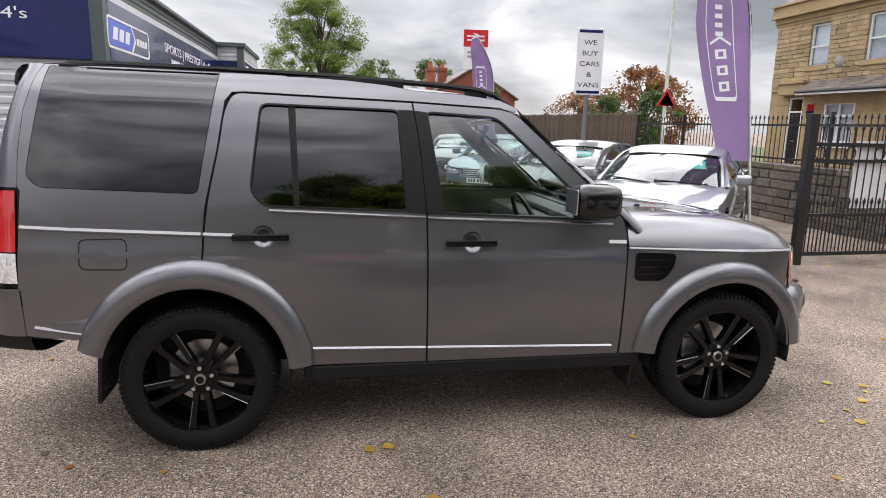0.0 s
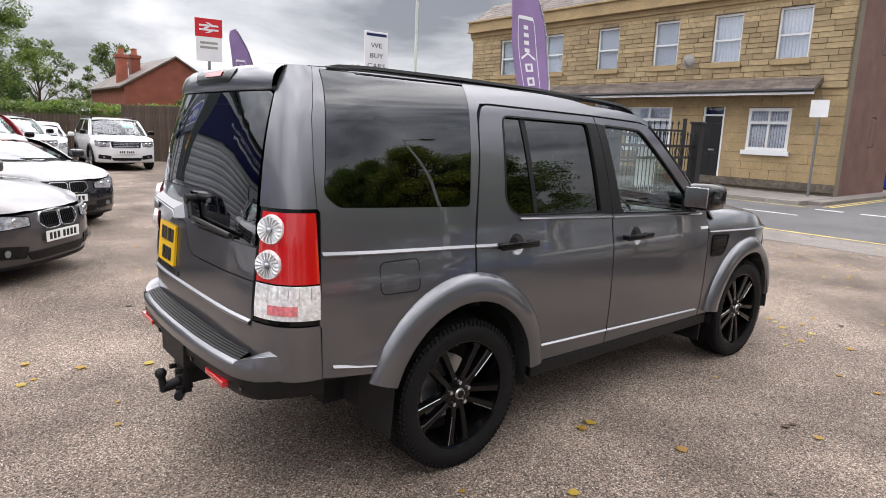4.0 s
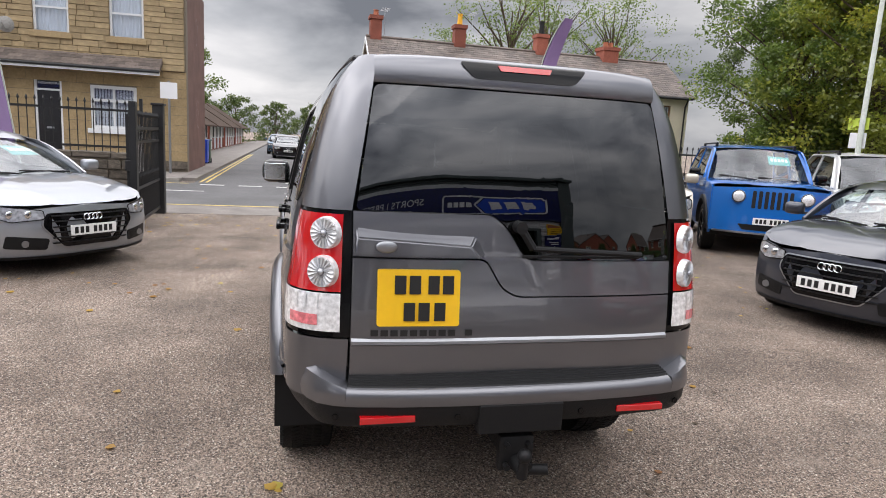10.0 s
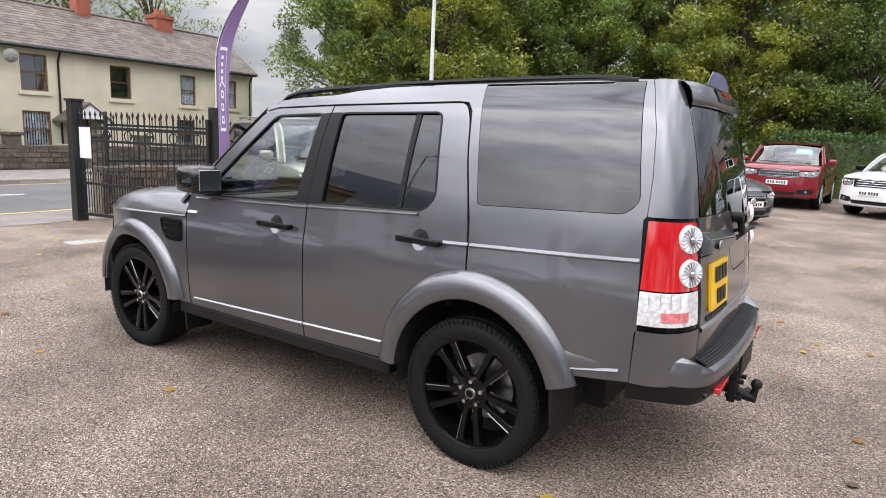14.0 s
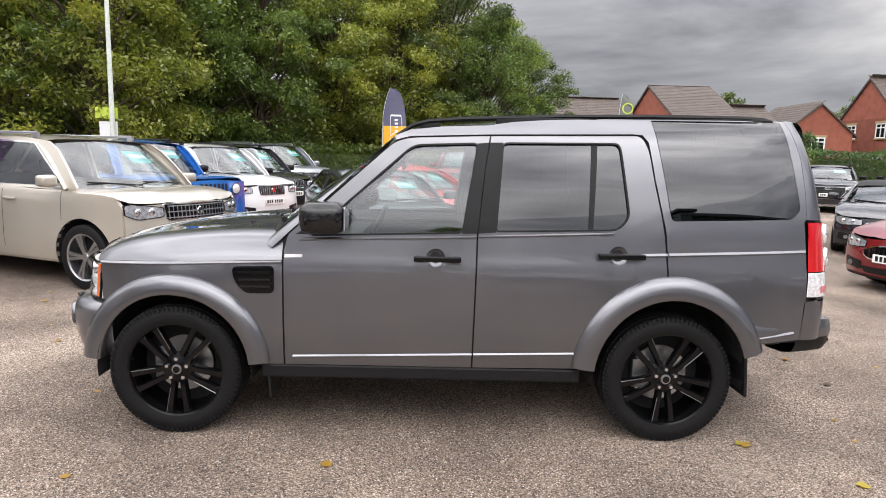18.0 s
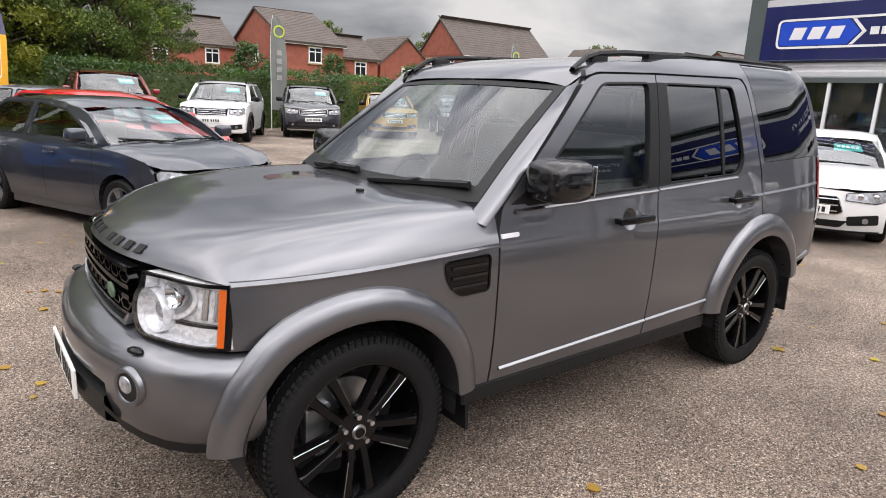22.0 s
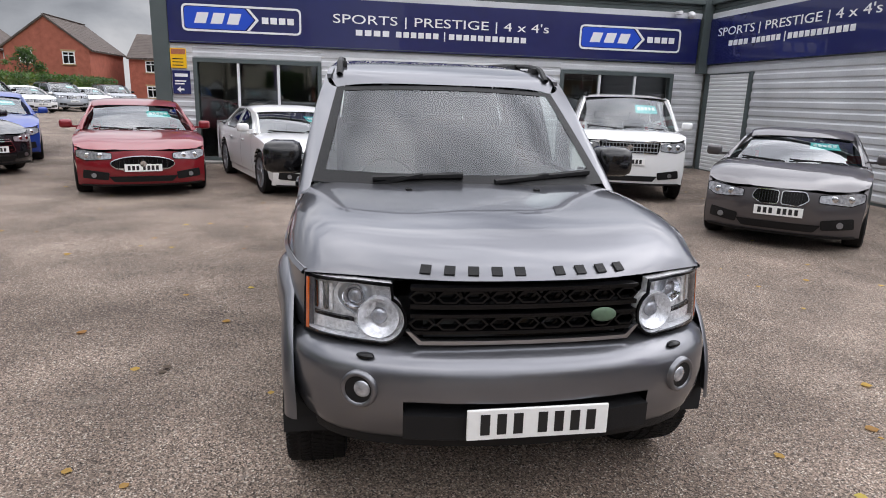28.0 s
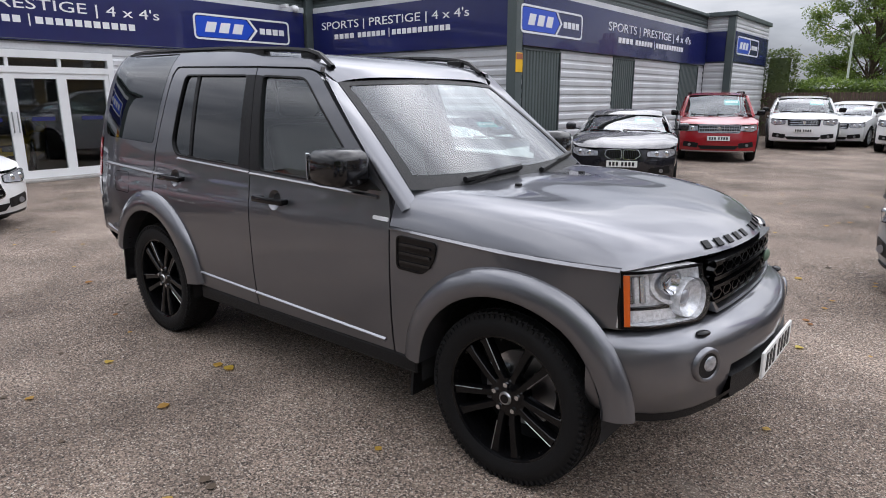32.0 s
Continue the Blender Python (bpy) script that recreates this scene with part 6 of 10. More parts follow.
    gz0, gz1 = clear + 0.1, z_nose - 0.04
    if grille == "audi":
        gp = rounded([(-0.3, l0 - 0.28), (0.3, l0 - 0.28), (0.5, l0 - 0.05), (0.46, gz1), (-0.46, gz1), (-0.5, l0 - 0.05)], 0.04, 3)
        gp = [(y * hw / 0.92, z) for y, z in gp]
        g = face_part("grille", gp, "gloss_black", 0.008)
        for k in range(6):
            z = l0 - 0.24 + k * (gz1 - l0 + 0.26) / 6
            face_part("grille_bar", [(-0.42, z), (0.42, z), (0.42, z + 0.014), (-0.42, z + 0.014)], "satin_black", 0.018, g, th=-0.012)
        face_part("grille_frame", inset(gp, -0.012), "grey_alloy" if not simple else "satin_black", 0.01, g, holes=[gp])
        for k in range(4):
            bm = revolve([(0.0, 0.028), (0.006, 0.033), (0.0, 0.038), (-0.006, 0.033)], 18, "x")
            bmesh.ops.transform(bm, matrix=Matrix.Translation(nose(-0.07 + k * 0.047, gz1 - 0.055, 0.026)), verts=bm.verts)
            part("emblem_ring", bm, "chrome", g, smooth=60)
    elif grille == "kidney":
        for s in (1, -1):
            gp = rounded([(s * 0.02, l0 - 0.02), (s * 0.02, l1 + 0.005), (s * 0.26, l1 + 0.01), (s * 0.3, l0 + 0.04), (s * 0.2, l0 - 0.03)], 0.03, 3)
            g = face_part("grille", gp, "gloss_black", 0.012)
            face_part("grille_frame", inset(gp, -0.01), "chrome", 0.014, g, holes=[gp])
            for k in range(7):
                y = s * (0.045 + k * 0.03)
                face_part("grille_slat", [(y, l0), (y + 0.007, l0), (y + 0.007, l1 - 0.01), (y, l1 - 0.01)], "satin_black", 0.022, g, th=-0.01)
    elif grille in ("bars", "volvo", "mesh", "merc", "oval"):
        hwid = {"bars": 0.44, "volvo": 0.36, "mesh": 0.5, "merc": 0.4, "oval": 0.44}[grille]
        zlo, zhi = (l0 - 0.02, l1 + 0.02) if grille in ("bars", "mesh", "volvo") else (l0 - 0.16, l0 + 0.06)
        if grille == "oval":
            gp = [(hwid * math.cos(a) * (1.0 if abs(math.cos(a)) < 0.7 else 1.0), (zlo + zhi) / 2 + (zhi - zlo) / 2 * math.sin(a)) for a in [i * math.pi / 12 for i in range(24)]]
        elif grille == "merc":
            gp = rounded([(-hwid * 0.8, zhi), (-hwid, zlo + 0.03), (-hwid * 0.85, zlo), (hwid * 0.85, zlo), (hwid, zlo + 0.03), (hwid * 0.8, zhi)], 0.03, 3)
        else:
            gp = rounded([(-hwid, zhi), (-hwid * 0.94, zlo), (hwid * 0.94, zlo), (hwid, zhi)], 0.025, 3)
        g = face_part("grille", gp, "gloss_black", 0.01)
        face_part("grille_frame", inset(gp, -0.011), "chrome", 0.012, g, holes=[gp])
        if grille == "volvo":
            for k in range(13):
                y = -0.32 + k * 0.053
                face_part("grille_slat", [(y, zlo + 0.01), (y + 0.01, zlo + 0.01), (y + 0.01, zhi - 0.01), (y, zhi - 0.01)], "chrome", 0.02, g, th=-0.01)
        elif grille == "mesh":
            for z in frange(zlo + 0.02, zhi - 0.025, 3):
                face_part("grille_bar", [(-hwid * 0.93, z), (hwid * 0.93, z), (hwid * 0.93, z + 0.012), (-hwid * 0.93, z + 0.012)], "silver", 0.02, g, th=-0.012)
            for k in range(17):
                y = -hwid * 0.9 + k * hwid * 1.8 / 16
                face_part("grille_slat", [(y, zlo + 0.01), (y + 0.008, zlo + 0.01), (y + 0.008, zhi - 0.01), (y, zhi - 0.01)], "silver", 0.016, g, th=-0.01)
        else:
            for z in frange(zlo + 0.03, zhi - 0.04, 3 if grille != "oval" else 1):
                face_part("grille_bar", [(-hwid * 0.85, z), (hwid * 0.85, z), (hwid * 0.85, z + 0.014), (-hwid * 0.85, z + 0.014)], "chrome", 0.02, g, th=-0.012)
            if grille == "oval":
                for k in range(11):
                    y = -0.33 + k * 0.066
                    face_part("grille_slat", [(y, zlo + 0.05), (y + 0.008, zlo + 0.05), (y + 0.008, zhi - 0.05), (y, zhi - 0.05)], "satin_black", 0.016, g, th=-0.01)
        bm = revolve([(0.01, 0.0), (0.012, 0.045), (0.0, 0.05), (-0.01, 0.0)], 24, "x")
        bmesh.ops.transform(bm, matrix=Matrix.Translation(nose(0, (zlo + zhi) / 2, 0.022)) @ Matrix.Diagonal((1, 1.35 if grille == "merc" else 1, 1.35 if grille == "merc" else 1, 1)), verts=bm.verts)
        part("badge", bm, "chrome", g, smooth=60)
    elif grille == "slots":
        for k in range(7):
            y = -0.27 + k * 0.09
            face_part("grille_slot", rounded([(y - 0.027, 0.8), (y + 0.027, 0.8), (y + 0.027, 1.08), (y - 0.027, 1.08)], 0.02, 3), "dark", 0.008)
    # lamps
    for s in (1, -1):
        if grille == "slots":
            c = nose(s * 0.5, 0.98, 0.0)
            bm = bmesh.new()
            cyl(bm, c, c + Vector((0.05, 0, 0)), 0.105, seg=24)
            hl = part("headlamp", bm, "chrome", bumper, "round clear headlamp", smooth=40)
            bm = bmesh.new()
            bmesh.ops.create_uvsphere(bm, u_segments=18, v_segments=10, radius=0.09, matrix=Matrix.Translation(c + Vector((0.04, 0, 0))) @ Matrix.Diagonal((0.35, 1, 1, 1)))
            part("lens", bm, "lamp_silver", hl, smooth=60)
            continue
        yi, yo = hw * (0.52 if grille in ("audi", "mesh", "bars", "volvo") else 0.44), fy - 0.005
        if grille in ("audi", "bars"):
            yi = max(yi, 0.475 * hw / 0.92)
        lp = rounded([(s * yi, l0 + 0.025), (s * yi, l1 - 0.015), (s * (yo - 0.06), l1 + 0.03), (s * yo, l1 + 0.015), (s * yo, l0 + 0.05), (s * (yo - 0.12), l0 + 0.0)], 0.02, 3)
        hl = face_part("headlamp", lp, "lamp_dim", 0.01, label="clear headlamp")
        face_part("lamp_surround", inset(lp, -0.008), "gloss_black", 0.011, hl, holes=[lp])
        for k, yy in enumerate((yi + (yo - yi) * 0.32, yi + (yo - yi) * 0.68)):
            bm = bmesh.new()
            bmesh.ops.create_uvsphere(bm, u_segments=14, v_segments=8, radius=(l1 - l0) * 0.34, matrix=Matrix.Translation(nose(s * yy, (l0 + l1) / 2 + 0.01, 0.008)) @ Matrix.Diagonal((0.3, 1, 1, 1)))
            part("lamp_unit", bm, "chrome", hl, smooth=60)
        # lower side intakes
        iz = clear + 0.06
        ip = rounded([(s * hw * 0.5, iz), (s * hw * 0.48, iz + 0.12), (s * hw * 0.84, iz + 0.16), (s * hw * 0.86, iz + 0.03)], 0.025, 3)
        it = face_part("side_intake", ip, "satin_black", 0.007)
        c = nose(s * hw * 0.7, iz + 0.075, 0.012)
        bm = bmesh.new()
        cyl(bm, c, c + Vector((0.012, 0, 0)), 0.035, seg=14)
        part("fog_lamp", bm, "grey_alloy", it)
    low = rounded([(-hw * 0.42, clear + 0.03), (hw * 0.42, clear + 0.03), (hw * 0.5, clear + 0.12), (-hw * 0.5, clear + 0.12)], 0.02, 3)
    if grille != "audi":
        face_part("lower_intake", low, "satin_black", 0.007)
    face_part("splitter", [(-fy * 0.95, clear - 0.035), (fy * 0.95, clear - 0.035), (fy * 0.95, clear - 0.005), (-fy * 0.95, clear - 0.005)], "satin_black" if not skirt else "silver", 0.012)
    c = nose(0, plate_z, 0.03)
    pl = part("number_plate", boxes((c.x - 0.01, c.x, -0.26, 0.26, plate_z - 0.055, plate_z + 0.055), bevel=0.002), "white_plate", bumper, "white number plate")
    for y in (0.19, 0.13, 0.07, 0.01, -0.08, -0.14, -0.2):
        part("plate_bar", boxes((c.x - 0.002, c.x + 0.002, y - 0.019, y + 0.019, plate_z - 0.034, plate_z + 0.034)), "black_ink", pl)
    # windscreen, roof, rear screen, tail
    y0, y1, zr = side(-1.2, belt - 0.01) - 0.06, hw * (0.72 if tail != "suv" else 0.78) - 0.05, H - 0.05

    def screen(u, v):
        a = abs(u)
        xb0, xt0 = cowl + 0.22 - 0.3 * a ** 2, x_roof0 - 0.1 * a ** 2 + 0.04
        zb0 = z_cowl - 0.01 - (z_cowl - belt - 0.01) * a ** 2 * 0.6
        return Vector((xb0 + (xt0 - xb0) * v, u * (y0 + (y1 - y0) * v), zb0 + (H - 0.03 - brow - 0.03 * a * a - zb0) * v + 0.03 * math.sin(math.pi * v)))
    ws = part("windscreen", fix(loft([[screen(u, v) for u in frange(-1, 1, 13)] for v in frange(0, 1, 7)])), glassy, car, "clear windscreen glass", smooth=60)
    for s in (1, -1):
        rows = []
        for v in frange(0, 1, 7):
            a = screen(s, v)
            xx = (cowl + 0.05) + (x_roof0 - 0.08 - cowl - 0.05) * v
            b = Vector((min(xx, a.x), s * (abs(a.y) + 0.075), a.z - 0.01))
            rows.append([a, (a + b) / 2 + Vector((0.02, s * 0.012, 0.015)), b])
        part("windscreen_pillar", fix(loft(rows)), colour, car, smooth=60)
    for w0, w1 in ((0.75, -0.05), (-0.1, -0.8)):
        bm = bmesh.new()
        cyl(bm, screen(w0, 0.04) + Vector((0.02, 0, 0.01)), screen(w1, 0.1) + Vector((0.02, 0, 0.01)), 0.01, seg=5)
        part("wiper", bm, "satin_black", ws)
    if card:
        p0, px, py = screen(0.2, 0.52), screen(0.72, 0.52), screen(0.2, 0.8)
        q = [screen(u, v) - Vector((0.03, 0, 0.01)) for u, v in ((0.22, 0.5), (0.72, 0.5), (0.72, 0.78), (0.22, 0.78))]
        bm = bmesh.new()
        bm.faces.new([bm.verts.new(p) for p in q])
        cd = part("price_card", bm, "teal_card", ws, "teal price card behind the glass")
        bm = bmesh.new()
        for k in range(5):
            us, vs_ = 0.27 + k * 0.085, 0.6
            bm.faces.new([bm.verts.new(screen(u, v) - Vector((0.026, 0, 0.006))) for u, v in ((us, vs_), (us + 0.06, vs_), (us + 0.06, vs_ + 0.1), (us, vs_ + 0.1))])
        part("card_bars", bm, "sign_white", cd)
    rows = []
    for x in frange(x_roof0 + 0.04, x_roof1 - 0.05, 9):
        u0 = (x - x_roof0) / (x_roof1 - x_roof0)
        zc = H - (brow + 0.02) * max(0.0, 1 - (u0 + 0.03) / 0.42) ** 2 - 0.05 * max(0.0, (u0 - 0.6) / 0.4) ** 2
        row = []
        yr = hw * (0.72 if tail != "suv" else 0.78) + 0.008
        for u in frange(-1, 1, 13):
            row.append((x - 0.08 * abs(u) ** 2 * (u0 < 0.2), u * yr, zc - 0.05 * (1 - 0.35 * (u0 < 0.2)) * abs(u) ** 4))
        rows.append(row)
    part("roof", fix(loft(rows)), roof_mat or colour, car, smooth=50)
    if tail == "suv":
        for s in (1, -1):
            bm = bmesh.new()
            cyl(bm, (x_roof0 - 0.2, s * (y1 - 0.02), H), (x_roof1 + 0.15, s * (y1 - 0.02), H + 0.005), 0.018, seg=6)
            for x in (x_roof0 - 0.22, x_roof1 + 0.15):
                box(bm, x - 0.05, x + 0.05, s * (y1 - 0.04), s * (y1), H - 0.06, H + 0.01)
            part("roof_rail", bm, "satin_black" if trim == "dark" else "silver", car, smooth=40)

    def back(u, v):
        xb0, xt0 = x_glass1 - 0.02, x_roof1 - 0.04
        return Vector((xb0 + (xt0 - xb0) * v + 0.08 * abs(u) ** 2, u * (y0 + (y1 - y0) * v), rear_top - 0.02 + (H - 0.05 - rear_top + 0.02) * v))
    part("rear_window", fix(loft([[back(u, v) for u in frange(-1, 1, 9)] for v in frange(0, 1, 5)])), "privacy", car, "dark rear glass", smooth=60)
    rows = []
    for z in frange(clear, rear_top - 0.01, 6):
        rows.append([(xr + 0.14 * abs(u) ** 3 + 0.06 * max(0, z - 0.7), u * hw * 0.93, z) for u in frange(-1, 1, 11)])
    if tail == "saloon":
        rows += [[(x + 0.1 * abs(u) ** 3, u * hw * 0.93, rear_top + 0.02 - 0.03 * abs(u) ** 3) for u in frange(-1, 1, 11)] for x in frange(xr + 0.1, x_glass1 + 0.05, 4)]
    rear_end = part("rear_panel", fix(loft(rows)), colour, car, smooth=45)
    for s in (1, -1):
        part("tail_lamp", boxes((xr + 0.05, xr + 0.16, s * hw * 0.6, s * hw * 0.9, belt - 0.2, belt - 0.06), bevel=0.02), "red_lens", rear_end, "red tail lamp")
    # cabin inside and floor
    part("underbody", boxes((xr + 0.2, xf - 0.3, -0.55, 0.55, clear - 0.03, 0.45), (-wb + ar + 0.05, -ar - 0.05, -hw + 0.12, hw - 0.12, clear - 0.02, 0.42), (cowl - 0.3, xf - 0.25, -0.5, 0.5, 0.3, z_nose - 0.08)), "dark", car)
    part("dashboard", boxes((cowl - 0.3, cowl + 0.05, -hw + 0.15, hw - 0.15, belt - 0.25, belt - 0.02), bevel=0.04), "seat", car)
    for y in (0.36, -0.36):
        sx = (x_roof0 + x_roof1) / 2 - 0.05
        st = part("seat", boxes((sx - 0.3, sx - 0.16, y - 0.24, y + 0.24, 0.5, belt + 0.12), bevel=0.05), "seat", car, smooth=50)
        part("headrest", boxes((sx - 0.32, sx - 0.24, y - 0.12, y + 0.12, belt + 0.14, belt + 0.3), bevel=0.03), "seat", st, smooth=50)
    part("rear_seat", boxes((x_roof1 + 0.2, x_roof1 + 0.35, -0.6, 0.6, 0.5, belt + 0.1), bevel=0.05), "seat", car, smooth=50)
    return car


SALOON = dict(L=4.7, W=1.82, H=1.44, wb=2.82, fo=0.86, R=0.33, hood=(0.7, 0.96), belt=0.96, cowl=-0.42, roof=(-1.25, -2.45), tail="saloon", deck=(-3.15, 1.04), lamp=(0.58, 0.7), clear=0.22)
SUV = dict(L=4.6, W=1.86, H=1.67, wb=2.75, fo=0.88, R=0.355, hood=(0.9, 1.1), belt=1.1, cowl=-0.25, roof=(-0.95, -2.95), tail="suv", lamp=(0.76, 0.9), clear=0.3, plate_z=0.6, skirt="satin_black")
HATCH = dict(L=4.1, W=1.74, H=1.45, wb=2.52, fo=0.84, R=0.32, hood=(0.74, 0.98), belt=0.98, cowl=-0.3, roof=(-1.0, -2.4), tail="hatch", lamp=(0.62, 0.74), clear=0.22)
BIG = dict(SUV, L=4.99, W=1.98, H=1.83, wb=2.92, fo=0.86, R=0.39, hood=(1.02, 1.18), belt=1.18, cowl=-0.2, roof=(-0.85, -3.2), lamp=(0.86, 1.0), clear=0.34, plate_z=0.7, square=0.7, grille="mesh", lean=0.1, skirt=None)
P_ = car_paint
gold = P_("champagne", (0.5, 0.46, 0.395), 0.45)
white = P_("white", (0.74, 0.74, 0.74), 0.0)
black = P_("black", (0.012, 0.012, 0.016), 0.1, 0.25)
grey = P_("mid_grey", (0.14, 0.145, 0.16), 0.5)
silver_p = P_("silver", (0.34, 0.36, 0.39), 0.6)
red = P_("bright_red", (0.62, 0.012, 0.014), 0.0)
wine = P_("wine_red", (0.2, 0.008, 0.014), 0.25)
blue = P_("bright_blue", (0.01, 0.14, 0.5), 0.1)
deepblue = P_("deep_blue", (0.015, 0.05, 0.3), 0.3)
steelblue = P_("steel_blue", (0.07, 0.12, 0.17), 0.5)
ochre = P_("ochre_gold", (0.5, 0.27, 0.025), 0.25)
plum = P_("plum_black", (0.025, 0.015, 0.022), 0.3)
BLK = ("gloss_black", 5, True)
SIL = ("silver", 5, True)
GRY = ("grey_alloy", 5, True)

# cars beside the gates and along the tree side
make_car("luxury_off_roader", (3.64, -3.75), 157, gold, "champagne gold luxury off-road car with bright mesh grille", **dict(BIG, trim="chrome"))
make_car("soft_top_off_roader", (4.4, -6.9), 151, blue, "bright blue soft top off-roader with slotted grille", **dict(SUV, L=4.4, W=1.86, H=1.83, wb=2.9, fo=0.75, R=0.4, hood=(1.12, 1.2), belt=1.2, cowl=-0.55, roof=(-1.0, -3.1), grille="slots", square=1.0, lean=0.02, clear=0.42, roof_mat=None, style=BLK))
make_car("estate_off_roader", (4.05, -9.3), 148, white, "white seven seat off-road estate with upright grille", **dict(SUV, L=4.95, W=1.95, H=1.77, wb=2.98, grille="volvo", square=0.4))
make_car("estate_off_roader", (4.1, -11.6), 146, black, "black seven seat off-road estate with upright grille", **dict(SUV, L=4.95, W=1.95, H=1.77, wb=2.98, grille="volvo", square=0.4))
make_car("off_roader", (3.95, -13.9), 142, silver_p, "silver large off-roader with chrome barred grille", **dict(BIG, grille="bars", trim="chrome"))
make_car("hatchback", (0.42, -4.82), 113, P_("slate_grey", (0.04, 0.044, 0.058), 0.45), "dark slate hatchback with a wide black grille", **dict(HATCH, grille="audi", style=GRY))
make_car("hatchback", (-0.2, -7.8), 122, red, "bright red small hatchback with a slim grille", **dict(HATCH, L=3.98, W=1.68, wb=2.47, grille="bars", plate_z=0.52))
make_car("coupe_saloon", (-0.42, -11.3), 142, grey, "dark grey coupe saloon with a star grille", **dict(SALOON, L=4.63, W=1.78, wb=2.7, grille="merc", H=1.42))
make_car("off_roader", (-1.05, -16.3), 87, wine, "wine red luxury off-roader parked before the hedge", **dict(BIG, L=4.8, H=1.78))
# the row along the hedge
make_car("family_off_roader", (-3.5, -15.6), 61, white, "white family off-roader parked against the hedge", **dict(SUV, L=4.49, W=1.84, grille="bars", style=BLK))
make_car("family_off_roader", (-6.95, -16.7), 68, black, "black family off-roader parked against the hedge", **dict(SUV, L=4.49, W=1.84, grille="bars"))
make_car("crossover", (-10.0, -16.6), 66, ochre, "ochre gold crossover parked against the hedge", **dict(SUV, L=4.23, W=1.82, H=1.57, wb=2.6, hood=(0.86, 1.05), belt=1.06, grille="bars", lamp=(0.74, 0.86)))
make_car("crossover", (-13.5, -17.0), 60, black, "black crossover with a wide framed grille", **dict(SUV, L=4.39, W=1.83, H=1.6, wb=2.6, grille="audi"))
make_car("off_roader", (-16.55, -17.0), 54, black, "black off-roader with twin oval grilles", **dict(SUV, L=4.65, W=1.88, grille="kidney"))
make_car("off_roader", (-19.94, -17.17), 52, white, "pale silver off-roader with twin oval grilles", **dict(SUV, L=4.9, W=1.94, H=1.76, grille="kidney"))
for k, (colr, nm) in enumerate(((grey, "dark grey"), (steelblue, "blue grey"), (black, "black"), (white, "white"), (silver_p, "silver"), (white, "white"), (silver_p, "silver"))):
    make_car("parked_car", (-24.6 - k * 3.3, -18.2 + k * 0.45), 50 - k * 2, colr, nm + " parked car far along the hedge", **dict(SUV if k % 2 == 0 else SALOON, grille="bars", simple=True))
# before the showroom
make_car("convertible", (-8.7, -7.35), 53, black, "black convertible with a star grille and hood raised", **dict(SALOON, L=4.7, W=1.79, H=1.4, wb=2.76, grille="merc", roof_mat=M["satin_black"]))
make_car("saloon", (-10.84, -7.93), 25, deepblue, "deep blue saloon behind the red sports saloon", **dict(SALOON, grille="kidney"))
make_car("sports_saloon", (-6.95, -3.85), 17, wine, "wine red sports saloon with oval slatted grille", **dict(SALOON, L=4.97, W=1.94, H=1.46, wb=3.0, fo=0.95, grille="oval", R=0.35, style=GRY))
make_car("coupe_saloon", (-6.95, -1.05), 20, white, "white four door coupe with diamond grille", **dict(SALOON, L=4.94, W=1.88, H=1.42, wb=2.87, fo=0.9, grille="merc", R=0.345, style=GRY))
make_car("luxury_off_roader", (-6.6, 4.5), -20, white, "white luxury off-roader with a black mesh grille", **dict(BIG, style=BLK))
make_car("coupe", (-3.0, 5.05), -42, P_("brown_grey", (0.09, 0.082, 0.085), 0.5), "brown grey coupe with twin kidney shaped grilles", **dict(SALOON, L=4.64, H=1.38, W=1.83, grille="kidney", style=GRY))
make_car("coupe", (-2.1, 8.4), -68, black, "black grand coupe with twin kidney shaped grilles", **dict(SALOON, L=4.9, H=1.37, W=1.89, wb=2.86, grille="kidney"))
make_car("compact_off_roader", (-2.2, 14.4), -70, P_("deep_red", (0.3, 0.01, 0.015), 0.15), "deep red compact off-roader with a dark grille", **dict(SUV, W=1.89, H=1.72, grille="mesh", square=0.3))
make_car("sports_off_roader", (-1.17, 19.65), -77, white, "white sports off-roader beside the wooden fence", **dict(SUV, L=4.68, W=1.92, H=1.62, grille="bars"))
make_car("crossover", (1.7, 19.9), -92, white, "white crossover with slim bright headlamps", **dict(SUV, grille="bars"))
# along the stone wall
make_car("coupe", (3.0, 14.9), -105, plum, "plum black coupe with a wide framed grille", **dict(SALOON, L=4.7, H=1.39, W=1.85, grille="audi"))
make_car("saloon", (2.9, 10.4), -120, steelblue, "steel blue saloon with a chrome barred grille", **dict(SALOON, L=4.77, W=1.83, H=1.47, wb=2.79, grille="bars"))
make_car("saloon", (3.1, 7.05), -136, grey, "mid grey saloon with twin kidney shaped grilles", **dict(SALOON, grille="kidney"))
make_car("saloon", (3.4, 3.65), -130, silver_p, "silver grey saloon with a wide black grille", **dict(SALOON, L=4.93, W=1.87, H=1.46, wb=2.91, fo=0.92, grille="audi", R=0.345))
make_car("parked_car", (-0.4, 21.8), -98, white, "white hatchback in the far corner of the lot", **dict(HATCH, grille="bars", simple=True))

# ---- masonry, roofs and windows ----
RNG = random.Random(7)
UNIT = {}


